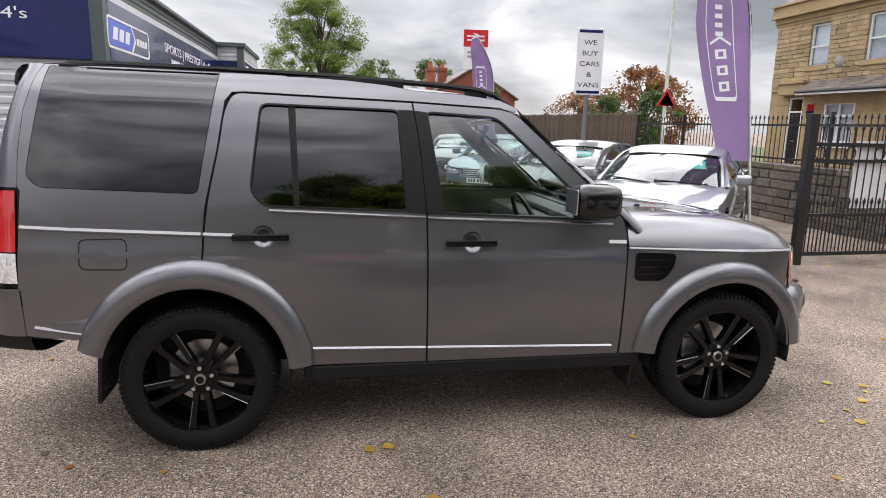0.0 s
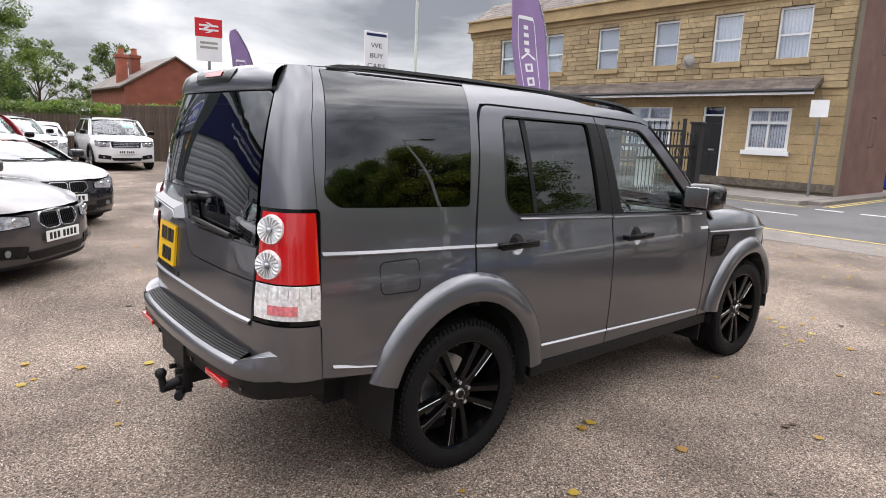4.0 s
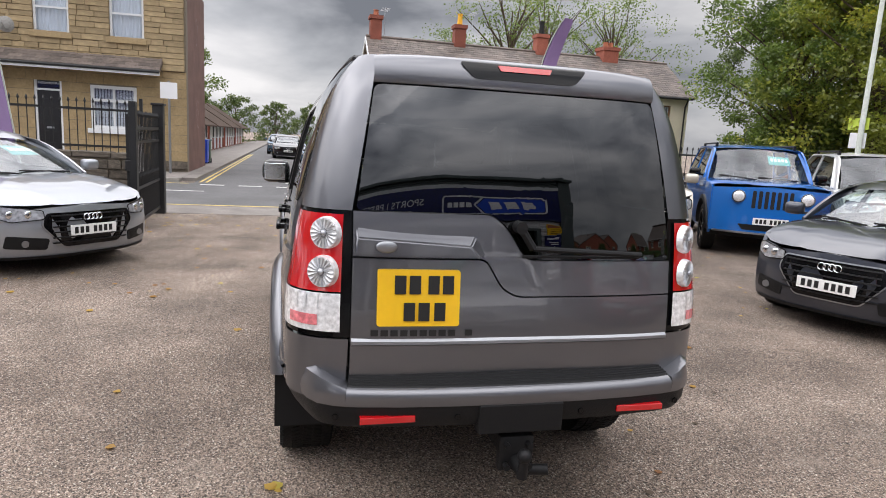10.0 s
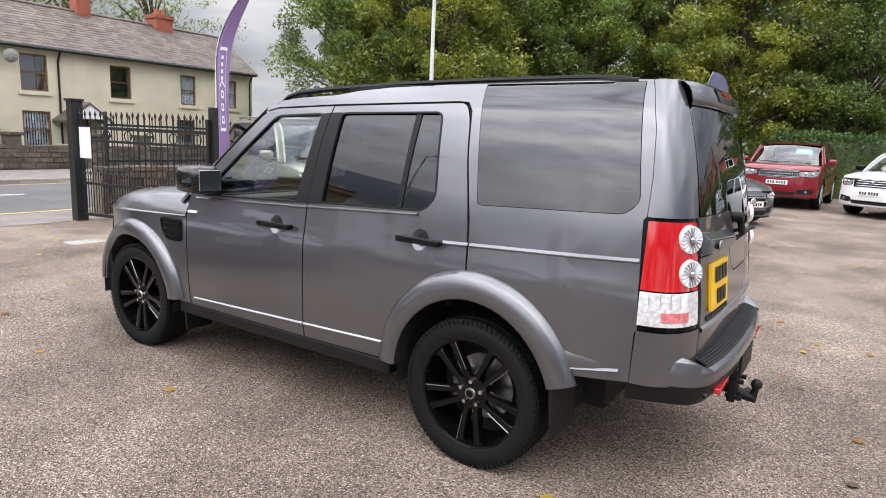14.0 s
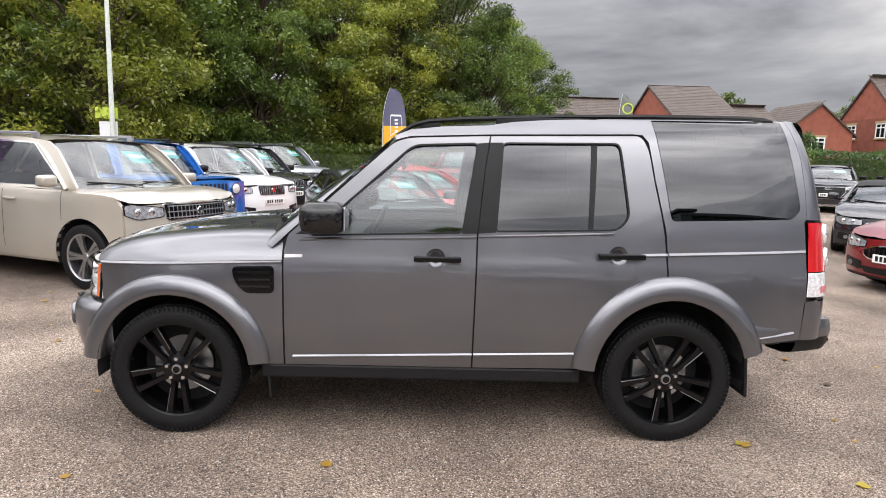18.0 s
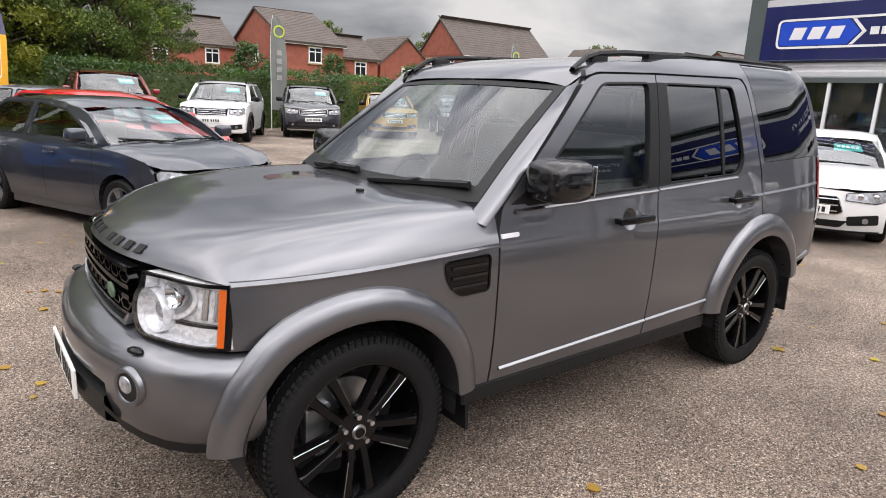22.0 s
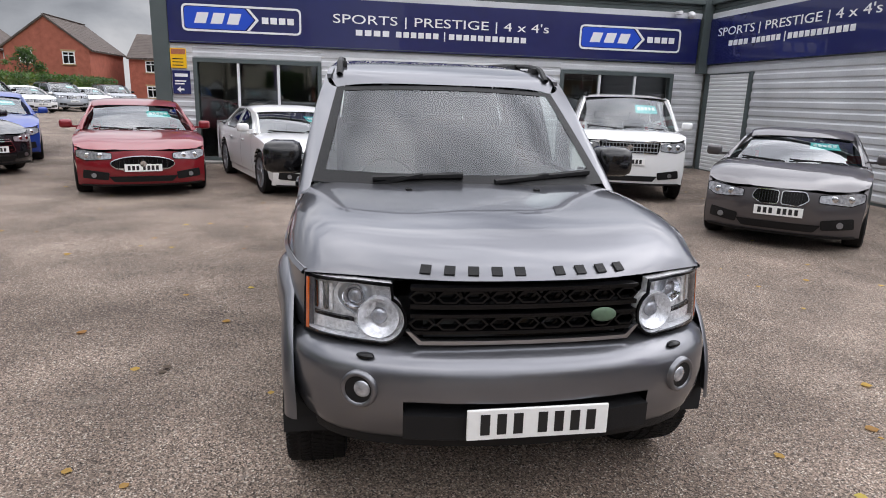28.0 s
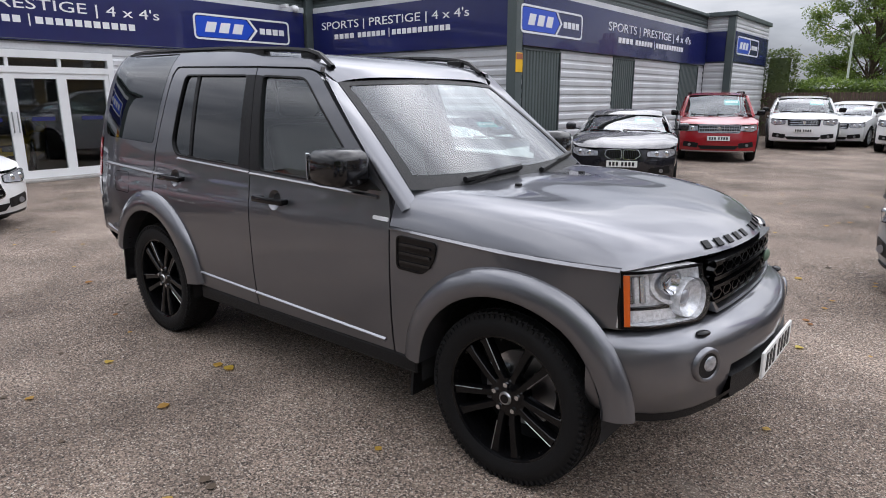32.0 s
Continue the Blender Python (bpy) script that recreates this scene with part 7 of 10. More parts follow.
def unit_box(material, bevel=0.06):
    """One shared small block, a metre each way, centred."""
    if material not in UNIT:
        bm = bmesh.new()
        bmesh.ops.create_cube(bm, size=1)
        es = [e for e in bm.edges]
        bmesh.ops.bevel(bm, geom=es, offset=bevel, segments=1, affect="EDGES")
        me = bpy.data.meshes.new(material + "_block")
        bm.to_mesh(me)
        bm.free()
        me.materials.append(M[material])
        UNIT[material] = me
    return UNIT[material]


CUBE_V = [(-0.5, -0.5, -0.5), (0.5, -0.5, -0.5), (0.5, 0.5, -0.5), (-0.5, 0.5, -0.5), (-0.5, -0.5, 0.5), (0.5, -0.5, 0.5), (0.5, 0.5, 0.5), (-0.5, 0.5, 0.5)]
CUBE_F = [(0, 3, 2, 1), (4, 5, 6, 7), (0, 1, 5, 4), (1, 2, 6, 5), (2, 3, 7, 6), (3, 0, 4, 7)]


def pieces(name, material, mats, parent, limit=300, stuff_label=""):
    """Blocks placed by matrices: the first ones as parts, the rest joined."""
    me = unit_box(material)
    for m in mats[:limit]:
        shared(name, me, parent, m)
    rest = mats[limit:]
    if rest:
        vs, fs = [], []
        for m in rest:
            k = len(vs)
            vs += [tuple(m @ Vector(v)) for v in CUBE_V]
            fs += [tuple(i + k for i in f) for f in CUBE_F]
        jm = bpy.data.meshes.new(name + "_rest")
        jm.from_pydata(vs, [], fs)
        jm.materials.append(M[material])
        ob = new(name, jm)
        ob.parent = parent
        ob["kind"] = "stuff"
    return parent


def courses(a0, a1, z0, z1, h, lo, hi, holes=(), joint=0.012):
    """Intervals (a, b, z, z2) of stones in level courses, left out where the holes are."""
    out, z = [], z0
    while z < z1 - 0.03:
        hh = min(h * RNG.uniform(0.85, 1.15), z1 - z)
        spans = [(a0, a1)]
        for (ha, hb, hz0, hz1) in holes:
            if hz0 < z + hh * 0.5 < hz1:
                spans = [s for (p, q) in spans for s in ((p, min(q, ha)), (max(p, hb), q)) if s[1] - s[0] > 0.03]
        for p, q in spans:
            a = p
            while a < q - 0.01:
                w = RNG.uniform(lo, hi)
                if q - a - w < lo * 0.6:
                    w = q - a
                out.append((a + joint / 2, a + w - joint / 2, z + joint / 2, z + hh - joint / 2))
                a += w
        z += hh
    return out


def block_x(x, stones, deep=0.06, rough=0.006):
    """Matrices of blocks in a wall whose face lies at x, spread along y."""
    return [Matrix.Translation((x + RNG.uniform(-rough, rough), (a + b) / 2, (p + q) / 2)) @ Matrix.Diagonal((deep, b - a, q - p, 1)) for a, b, p, q in stones]


def holed(axis, f0, f1, a0, a1, z0, z1, holes=()):
    """A wall with openings, seen from the side of f0; its edges fold back to f1."""
    cut = [[(p, max(r, z0 + 0.02)), (q, max(r, z0 + 0.02)), (q, t), (p, t)] for p, q, r, t in holes]
    on = (lambda a, z: Vector((f0, a, z))) if axis == "x" else (lambda a, z: Vector((a, f0, z)))
    back = (f1 - f0, 0, 0) if axis == "x" else (0, f1 - f0, 0)
    return panel([(a0, z0), (a1, z0), (a1, z1), (a0, z1)], cut, on, (), (), back, tuple(-c for c in back))


def slates(parent, name, material, origin, along, up, length, rise, w, h, thick=0.02, limit=0, jitter=0.004):
    """Overlapping slates over a sloping rectangle."""
    along, up = Vector(along).normalized(), Vector(up).normalized()
    nrm = along.cross(up)
    if nrm.z < 0:
        nrm = -nrm
    rot = Matrix((along, up, nrm)).transposed().to_4x4()
    tip = Matrix.Rotation(radians(-2.2), 4, "X")
    mats, v, r = [], 0.0, 0
    while v < rise - 0.02:
        u = -(w / 2 if r % 2 else 0)
        while u < length - 0.02:
            a, b = max(u, 0), min(u + w, length)
            if b - a > 0.04:
                c = Vector(origin) + along * ((a + b) / 2) + up * (v + h * 0.6 + RNG.uniform(-0.008, 0.008)) + nrm * (thick + RNG.uniform(0, jitter))
                mats.append(Matrix.Translation(c) @ rot @ tip @ Matrix.Diagonal((b - a - 0.008, h * 1.35, thick, 1)))
            u += w
        v += h
        r += 1
    pieces(name, material, mats, parent, limit)


def window(parent, m, w, h, frame="white_frame", bars=(), uprights=(), sill=None, lintel=None, curtain=True, depth=0.1, thick=0.06, pane="house_glass", blinds=False, name="window", wide=0.0):
    """A window in an opening: local x is across, z up from the sill line, -y outwards, y = 0 the wall's face."""
    t, y0, y1 = thick, depth - 0.05, depth + 0.02
    xs = [-w / 2 + t] + [e for u in uprights for e in (w * u - t * 0.35, w * u + t * 0.35)] + [w / 2 - t]
    zs = [t] + [e for q in bars for e in (h * q - t * 0.45, h * q + t * 0.45)] + [h - t]
    lights = [[(xa, za), (xb, za), (xb, zb), (xa, zb)] for xa, xb in zip(xs[::2], xs[1::2]) for za, zb in zip(zs[::2], zs[1::2])]
    bm = panel([(-w / 2, 0), (w / 2, 0), (w / 2, h), (-w / 2, h)], lights, lambda u, v: Vector((u, y0, v)), (), (), (0, y1 - y0, 0), (0, -1, 0))
    ob = part(name, bm, frame, parent)
    ob.matrix_basis = m
    bm = bmesh.new()
    box(bm, -w / 2 + t * 0.6, w / 2 - t * 0.6, depth - 0.006, depth, t * 0.6, h - t * 0.6)
    pn = part("pane", bm, pane, ob)
    # no room behind: a flat near-black sheet carries its shade as colour
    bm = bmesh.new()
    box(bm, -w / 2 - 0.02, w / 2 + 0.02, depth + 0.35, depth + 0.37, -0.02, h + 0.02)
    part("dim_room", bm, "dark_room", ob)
    if curtain:
        bm = bmesh.new()
        if blinds:
            for k in range(int(w / 0.09)):
                x = -w / 2 + 0.06 + k * 0.09
                vs = box(bm, -0.036, 0.036, -0.003, 0.003, t, h - t)
                bmesh.ops.transform(bm, matrix=Matrix.Translation((x, depth + 0.08, 0)) @ Matrix.Rotation(radians(28), 4, "Z"), verts=vs)
            part("vertical_blind", bm, "net_curtain", ob)
        else:
            n, rows = 26, []
            for k in range(n + 1):
                x = -w / 2 + 0.03 + (w - 0.06) * k / n
                y = depth + 0.08 + 0.018 * math.sin(k * 2.1)
                rows.append([(x, y, t), (x, y, h - t)])
            part("net_curtain", loft(rows), "net_curtain", ob)
    if sill:
        part("sill", boxes((-w / 2 - 0.09, w / 2 + 0.09, -0.07, depth, -0.15, -0.002), bevel=0.008), sill, ob)
    if lintel:
        part("lintel", boxes((-w / 2 - 0.12, w / 2 + 0.12, -0.018, depth, h + 0.002, h + 0.26), bevel=0.006), lintel, ob)
    return ob


def wedge_roof(x0, x1, y0, y1, ze, zr, axis, over=0.25, gable_over=0.12, t=0.09):
    bm = bmesh.new()
    if axis == "x":
        m = (y0 + y1) / 2
        k = (zr - ze) / (m - y0)
        pts = [(y0 - over, ze - k * over), (m, zr), (y1 + over, ze - k * over), (y1 + over, ze - k * over - t), (m, zr - t), (y0 - over, ze - k * over - t)]
        prism(bm, pts, x0 - gable_over, x1 + gable_over, "x")
    else:
        m = (x0 + x1) / 2
        k = (zr - ze) / (m - x0)
        pts = [(x0 - over, ze - k * over), (m, zr), (x1 + over, ze - k * over), (x1 + over, ze - k * over - t), (m, zr - t), (x0 - over, ze - k * over - t)]
        prism(bm, pts, y0 - gable_over, y1 + gable_over, "y")
    return fix(bm)


def chimney(parent, x, y, z0, z1, w=0.62, pots=1, pot="terracotta", pot_h=0.35):
    ch = part("chimney", boxes((x - w / 2, x + w / 2, y - w / 2, y + w / 2, z0, z1 - 0.16), (x - w / 2 - 0.05, x + w / 2 + 0.05, y - w / 2 - 0.05, y + w / 2 + 0.05, z1 - 0.16, z1)), "brick", parent, "red brick chimney stack")
    for k in range(pots):
        py = y + (k - (pots - 1) / 2) * 0.28
        bm = bmesh.new()
        cyl(bm, (x, py, z1), (x, py, z1 + pot_h), 0.13, 0.1, seg=10)
        cyl(bm, (x, py, z1 + pot_h * 0.9), (x, py, z1 + pot_h), 0.125, seg=10)
        part("chimney_pot", bm, pot, ch)
    return ch


def aerial(parent, x, y, z):
    bm = bmesh.new()
    cyl(bm, (x, y, z), (x, y, z + 1.1), 0.012, seg=5)
    cyl(bm, (x - 0.5, y, z + 1.08), (x + 0.4, y, z + 1.1), 0.01, seg=5)
    for k in range(6):
        cyl(bm, (x - 0.45 + k * 0.15, y - 0.18, z + 1.09), (x - 0.45 + k * 0.15, y + 0.18, z + 1.09), 0.007, seg=4)
    part("aerial", bm, "silver", parent)


def dish(parent, m):
    bm = bmesh.new()
    bmesh.ops.create_uvsphere(bm, u_segments=18, v_segments=10, radius=0.4)
    bmesh.ops.delete(bm, geom=[v for v in bm.verts if v.co.z > -0.28], context="VERTS")
    bmesh.ops.transform(bm, matrix=Matrix.Translation((0, -0.32, 0)) @ Matrix.Rotation(radians(-80), 4, "X") @ Matrix.Translation((0, 0, 0.28)), verts=bm.verts)
    ret = cyl(bm, (0, 0, -0.1), (0, -0.32, -0.02), 0.015, seg=6)
    cyl(bm, (0, -0.32, -0.2), (0, -0.68, 0.0), 0.01, seg=5)
    ob = part("satellite_dish", bm, "concrete", parent, "grey satellite dish")
    ob.matrix_basis = m


def gutter(parent, a, b, r=0.06, material="black_iron"):
    bm = bmesh.new()
    cyl(bm, a, b, r, seg=8)
    part("gutter", bm, material, parent)


# ---- the showroom ----
def ribs_h(bm, axis, face, out, a0, a1, z0, z1, pitch=0.2, depth=0.017):
    """Horizontal ribbed sheet steel: broad flats with sloped grooves."""
    zs, z = [], z0
    while z < z1 - 1e-4:
        for dz, o in ((0.0, 0.0), (pitch * 0.14, depth), (pitch * 0.6, depth), (pitch * 0.76, 0.0)):
            if z + dz < z1:
                zs.append((z + dz, o))
        z += pitch
    zs.append((z1, 0.0))
    rows = []
    for zz, o in zs:
        f = face + out * (o + 0.004)
        rows.append([bm.verts.new((f, a, zz) if axis == "x" else (a, f, zz)) for a in (a0, a1)])
    for r, q in zip(rows, rows[1:]):
        bm.faces.new((r[0], r[1], q[1], q[0]))
    return bm


def ribs_v(bm, axis, face, out, a0, a1, z0, z1, pitch=0.13, depth=0.02):
    n = int((a1 - a0) / pitch)
    rows = []
    for k in range(n):
        for da, o in ((0.0, 0.0), (0.15, depth), (0.6, depth), (0.75, 0.0)):
            a = a0 + (k + da) * (a1 - a0) / n
            f = face + out * o
            rows.append([bm.verts.new((f, a, z) if axis == "x" else (a, f, z)) for z in (z0, z1)])
    rows.append([bm.verts.new((face, a1, z) if axis == "x" else (a1, face, z)) for z in (z0, z1)])
    for r, q in zip(rows, rows[1:]):
        bm.faces.new((r[0], r[1], q[1], q[0]))
    return bm


AX = -11.4
wall_west = tagged(empty("wall_west"), "silver ribbed steel showroom wall with grey trims", "wall", kind="structure")
DOOR_Y, DOOR_TOP = (-0.52, 3.4), 2.5
openings_a = [(-3.85, -0.98, 0.0, 2.36), (DOOR_Y[0], DOOR_Y[1], 0.0, DOOR_TOP), (4.9, 7.95, 0.0, 2.42)]
bm = holed("x", AX - 0.045, AX - 0.2, -4.6, 8.8, 0, 4.1, openings_a)
part("inner_wall", bm, "clad_dark", wall_west)
bm = bmesh.new()
for a0, a1, z0 in ((-4.35, -3.85, 0.05), (-3.85, -0.98, 2.36), (-0.98, DOOR_Y[0], 0.05), (DOOR_Y[0], DOOR_Y[1], DOOR_TOP), (DOOR_Y[1], 4.9, 0.05), (4.9, 7.95, 2.42), (7.95, 8.8, 0.05)):
    ribs_h(bm, "x", AX - 0.045, 1, a0, a1, z0, 2.66)
part("cladding", fix(bm), "clad", wall_west)
part("corner_post", boxes((AX - 0.2, AX + 0.03, -4.68, -4.33, 0, 4.12), bevel=0.01), "clad_dark", wall_west, "grey green steel corner post")
part("corner_post", boxes((AX - 0.1, AX + 0.12, 8.55, 8.8, 2.45, 4.3), bevel=0.01), "clad_dark", wall_west)
part("fascia_trim", boxes((AX - 0.05, AX + 0.02, -4.33, 8.55, 3.78, 3.92), bevel=0.008), "clad", wall_west)
bm = bmesh.new()
ribs_h(bm, "x", AX - 0.03, 1, -4.33, 8.55, 3.92, 4.12, pitch=0.1, depth=0.02)
part("fascia_cladding", fix(bm), "clad_dark", wall_west)
part("roof_edge", boxes((AX - 0.3, AX + 0.1, -4.75, 8.8, 4.12, 4.24), bevel=0.02), "clad_dark", wall_west)
part("door_step", boxes((AX - 0.05, AX + 0.35, -4.0, 8.2, 0.0, 0.045), bevel=0.01), "concrete", wall_west)
# south return of the showroom
wall_south = tagged(empty("wall_south"), "silver ribbed steel end wall of the showroom", "wall", kind="structure")
bm = bmesh.new()
ribs_h(bm, "y", -4.6, -1, -19.0, AX - 0.2, 0.0, 4.1)
part("cladding", fix(bm), "clad", wall_south)
part("inner_wall", boxes((-19.0, AX - 0.2, -4.595, -4.45, 0, 4.1)), "clad_dark", wall_south)
showroom_floor = tagged(part("floor", boxes((-18.9, AX - 0.05, -4.44, 14.0, -0.05, 0.02)), "concrete"), "pale tiled floor inside the car showroom", "floor", kind="structure")
tagged(part("showroom_back_wall", boxes((-19.2, -19.0, -4.6, 14.0, 0, 4.1)), "pale_trim"), "plain back wall of the showroom", "wall", kind="structure")
tagged(part("showroom_side_wall", boxes((-19.0, -11.65, 8.9, 9.1, 0, 4.1)), "pale_trim"), "plain side wall of the showroom", "wall", kind="structure")
tagged(part("roof_showroom", boxes((-25, AX - 0.3, -4.75, 24, 4.1, 4.2), (AX - 0.3, -4.9, 8.95, 24, 4.1, 4.2), (-4.9, -4.0, 21.3, 26, 4.3, 4.4)), "clad_dark"), "flat grey showroom roof sheets", "roof", kind="structure")
tagged(part("ceiling", boxes((-18.9, -11.65, -4.44, 8.88, 3.0, 3.06)), "pale_trim"), "plain pale showroom ceiling", "ceiling", kind="structure")


def shop_window(name, y0, y1, z1, n):
    w = tagged(empty(name), "grey framed showroom window of three tall panes", "window", kind="structure")
    f = part("window_frame", boxes((AX - 0.12, AX + 0.02, y0, y0 + 0.09, 0.04, z1), (AX - 0.12, AX + 0.02, y1 - 0.09, y1, 0.04, z1), (AX - 0.12, AX + 0.02, y0 + 0.09, y1 - 0.09, z1 - 0.09, z1), (AX - 0.12, AX + 0.02, y0 + 0.09, y1 - 0.09, 0.04, 0.13)), "clad_dark", w)
    for k in range(n):
        a, b = y0 + 0.09 + (y1 - y0 - 0.18) * k / n, y0 + 0.09 + (y1 - y0 - 0.18) * (k + 1) / n
        if k:
            part("mullion", boxes((AX - 0.1, AX + 0.0, a - 0.028, a + 0.028, 0.13, z1 - 0.09)), "white_frame", f)
        part("pane", boxes((AX - 0.055, AX - 0.047, a + 0.03, b - 0.03, 0.13, z1 - 0.09)), "shop_glass", f)
    return w


shop_window("window_1", -3.85, -0.98, 2.36, 3)
shop_window("window_2", 4.9, 7.95, 2.42, 3)
# entrance: four white framed leaves under a row of top lights
entrance = tagged(empty("door_1"), "white framed glazed showroom entrance doors, closed", "door", kind="structure")
y0, y1 = DOOR_Y
fr = part("door_frame", boxes((AX - 0.14, AX + 0.02, y0, y0 + 0.12, 0.02, DOOR_TOP), (AX - 0.14, AX + 0.02, y1 - 0.12, y1, 0.02, DOOR_TOP), (AX - 0.14, AX + 0.02, y0 + 0.12, y1 - 0.12, 2.08, 2.2), (AX - 0.14, AX + 0.02, y0 + 0.12, y1 - 0.12, 2.36, DOOR_TOP)), "white_frame", entrance, "white plastic door frame")
for k in range(4):
    a, b = y0 + 0.12 + (y1 - y0 - 0.24) * k / 4, y0 + 0.12 + (y1 - y0 - 0.24) * (k + 1) / 4
    leaf = part("door_leaf", boxes((AX - 0.1, AX - 0.0, a, a + 0.09, 0.03, 2.08), (AX - 0.1, AX - 0.0, b - 0.09, b, 0.03, 2.08), (AX - 0.1, AX - 0.0, a + 0.09, b - 0.09, 1.97, 2.08), (AX - 0.1, AX - 0.0, a + 0.09, b - 0.09, 0.03, 0.2)), "white_frame", entrance)
    part("pane", boxes((AX - 0.05, AX - 0.042, a + 0.09, b - 0.09, 0.2, 1.97)), "shop_glass", leaf)
    part("pane", boxes((AX - 0.05, AX - 0.042, a + 0.02, b - 0.02, 2.2, 2.36)), "shop_glass", fr)
    if k:
        part("transom_post", boxes((AX - 0.1, AX, a - 0.03, a + 0.03, 2.2, 2.36)), "white_frame", fr)
    if k in (1, 2):
        hb = bmesh.new()
        yy = b - 0.045 if k == 1 else a + 0.045
        cyl(hb, (AX + 0.03, yy, 0.95), (AX + 0.03, yy, 1.35), 0.012, seg=6)
        cyl(hb, (AX, yy, 0.97), (AX + 0.03, yy, 0.97), 0.01, seg=6)
        cyl(hb, (AX, yy, 1.33), (AX + 0.03, yy, 1.33), 0.01, seg=6)
        part("door_handle", hb, "silver", leaf)
    for (py, pz, pw, ph, mt) in ((0.28, 1.45, 0.2, 0.16, "sign_white"), (0.5, 1.5, 0.15, 0.2, "sign_blue")) if k == 0 else ((0.2, 1.5, 0.22, 0.25, "sign_blue"), (0.45, 1.45, 0.2, 0.18, "station_red")) if k == 1 else ():
        part("notice", boxes((AX - 0.041, AX - 0.038, a + py, a + py + pw, pz, pz + ph)), mt, leaf, "paper notice stuck on the glass")
    bb = bmesh.new()
    prism(bb, rounded([(a + 0.3, 1.16), (a + 0.72, 1.16), (a + 0.72, 1.24), (a + 0.3, 1.24)], 0.02), AX - 0.041, AX - 0.038, "x")
    part("glass_sticker", fix(bb), "navy", leaf)
es = tagged(part("entrance_sign", boxes((AX - 0.0, AX + 0.03, -0.32, 0.62, 2.2, 2.39), bevel=0.004), "navy"), "navy entrance sign with white lettering over the doors", "sign")
writing("lettering", "SHOWROOM", 0.085, "sign_white", es, pose(AX + 0.031, 0.15, 2.335, 90, 0, 90), depth=0.002, wide=1.25)
writing("lettering", "ENTRANCE", 0.085, "sign_white", es, pose(AX + 0.031, 0.15, 2.25, 90, 0, 90), depth=0.002, wide=1.25)


def logo(parent, m, w, h):
    """A round-cornered white outline, a blue pointed half, a dark half; the marks are plain bars."""
    def put(name, bm, mat):
        ob = part(name, bm, mat, parent)
        ob.matrix_basis = m
        return ob
    o = rounded([(-w / 2, -h / 2), (w / 2, -h / 2), (w / 2, h / 2), (-w / 2, h / 2)], h * 0.22)
    put("logo_outline", panel(o, [inset(o, h * 0.075)], lambda u, v: Vector((u, v, 0.012)), (), (), (0, 0, -0.012), (0, 0, 1)), "sign_white")
    i = rounded([(-w / 2 + h * 0.1, -h * 0.4), (0.02 * w, -h * 0.4), (0.1 * w, 0), (0.02 * w, h * 0.4), (-w / 2 + h * 0.1, h * 0.4)], [h * 0.16, 0.01, 0.01, 0.01, h * 0.16])
    put("logo_field", panel(i, (), lambda u, v: Vector((u, v, 0.009)), (), (), (0, 0, -0.009), (0, 0, 1)), "sign_blue")
    c = [(0.035 * w, -h * 0.41), (0.06 * w, -h * 0.41), (0.14 * w, 0), (0.06 * w, h * 0.41), (0.035 * w, h * 0.41), (0.112 * w, 0)]
    put("logo_chevron", panel(c, (), lambda u, v: Vector((u, v, 0.012)), (), (), (0, 0, -0.012), (0, 0, 1)), "sign_white")
    for k in range(3):
        u0 = -0.4 * w + k * 0.135 * w
        p = [(u0, -h * 0.2), (u0 + 0.095 * w, -h * 0.2), (u0 + 0.125 * w, h * 0.2), (u0 + 0.03 * w, h * 0.2)]
        put("logo_bar", panel(p, (), lambda u, v: Vector((u, v, 0.014)), (), (), (0, 0, -0.005), (0, 0, 1)), "sign_white")
    for k in range(4):
        u0 = 0.165 * w + k * 0.072 * w
        p = [(u0, -h * 0.12), (u0 + 0.055 * w, -h * 0.12), (u0 + 0.055 * w, h * 0.12), (u0, h * 0.12)]
        put("logo_bar", panel(p, (), lambda u, v: Vector((u, v, 0.012)), (), (), (0, 0, -0.012), (0, 0, 1)), "sign_white")


def strapline(parent, m, width, cap=0.2, gap=0.28):
    """Two lines of lettering: the words, and under them contact details as plain bars."""
    size = cap * 1.42
    line = writing("lettering", "SPORTS | PRESTIGE | 4 x 4's", size, "sign_white", parent, Matrix.Identity(4), depth=0.004)
    xs = [v.co.x for v in line.data.vertices]
    k = width / (max(xs) - min(xs))
    line.data.transform(m @ Matrix.Diagonal((k, 1, 1, 1)))
    w2 = width * 0.8
    groups = [(0, 0.2), (0.225, 0.48), (0.53, 1.0)]
    for a, b in groups:
        n = max(2, int((b - a) * 24))
        for j in range(n):
            u0 = -w2 / 2 + (a + (b - a) * j / n) * w2
            u1 = u0 + (b - a) / n * w2 * 0.74
            bmb = panel([(u0, -gap - cap * 0.32), (u1, -gap - cap * 0.32), (u1, -gap + cap * 0.32), (u0, -gap + cap * 0.32)], (), lambda u, v: Vector((u, v, 0.006)), (), (), (0, 0, -0.006), (0, 0, 1))
            ob = part("detail_bar", bmb, "sign_white", parent)
            ob.matrix_basis = m
    for u in (0.505,):
        u0 = -w2 / 2 + u * w2
        bmb = panel([(u0 - 0.012, -gap - cap * 0.55), (u0 + 0.012, -gap - cap * 0.55), (u0 + 0.012, -gap + cap * 0.55), (u0 - 0.012, -gap + cap * 0.55)], (), lambda u, v: Vector((u, v, 0.006)), (), (), (0, 0, -0.006), (0, 0, 1))
        part("divider", bmb, "sign_white", parent).matrix_basis = m


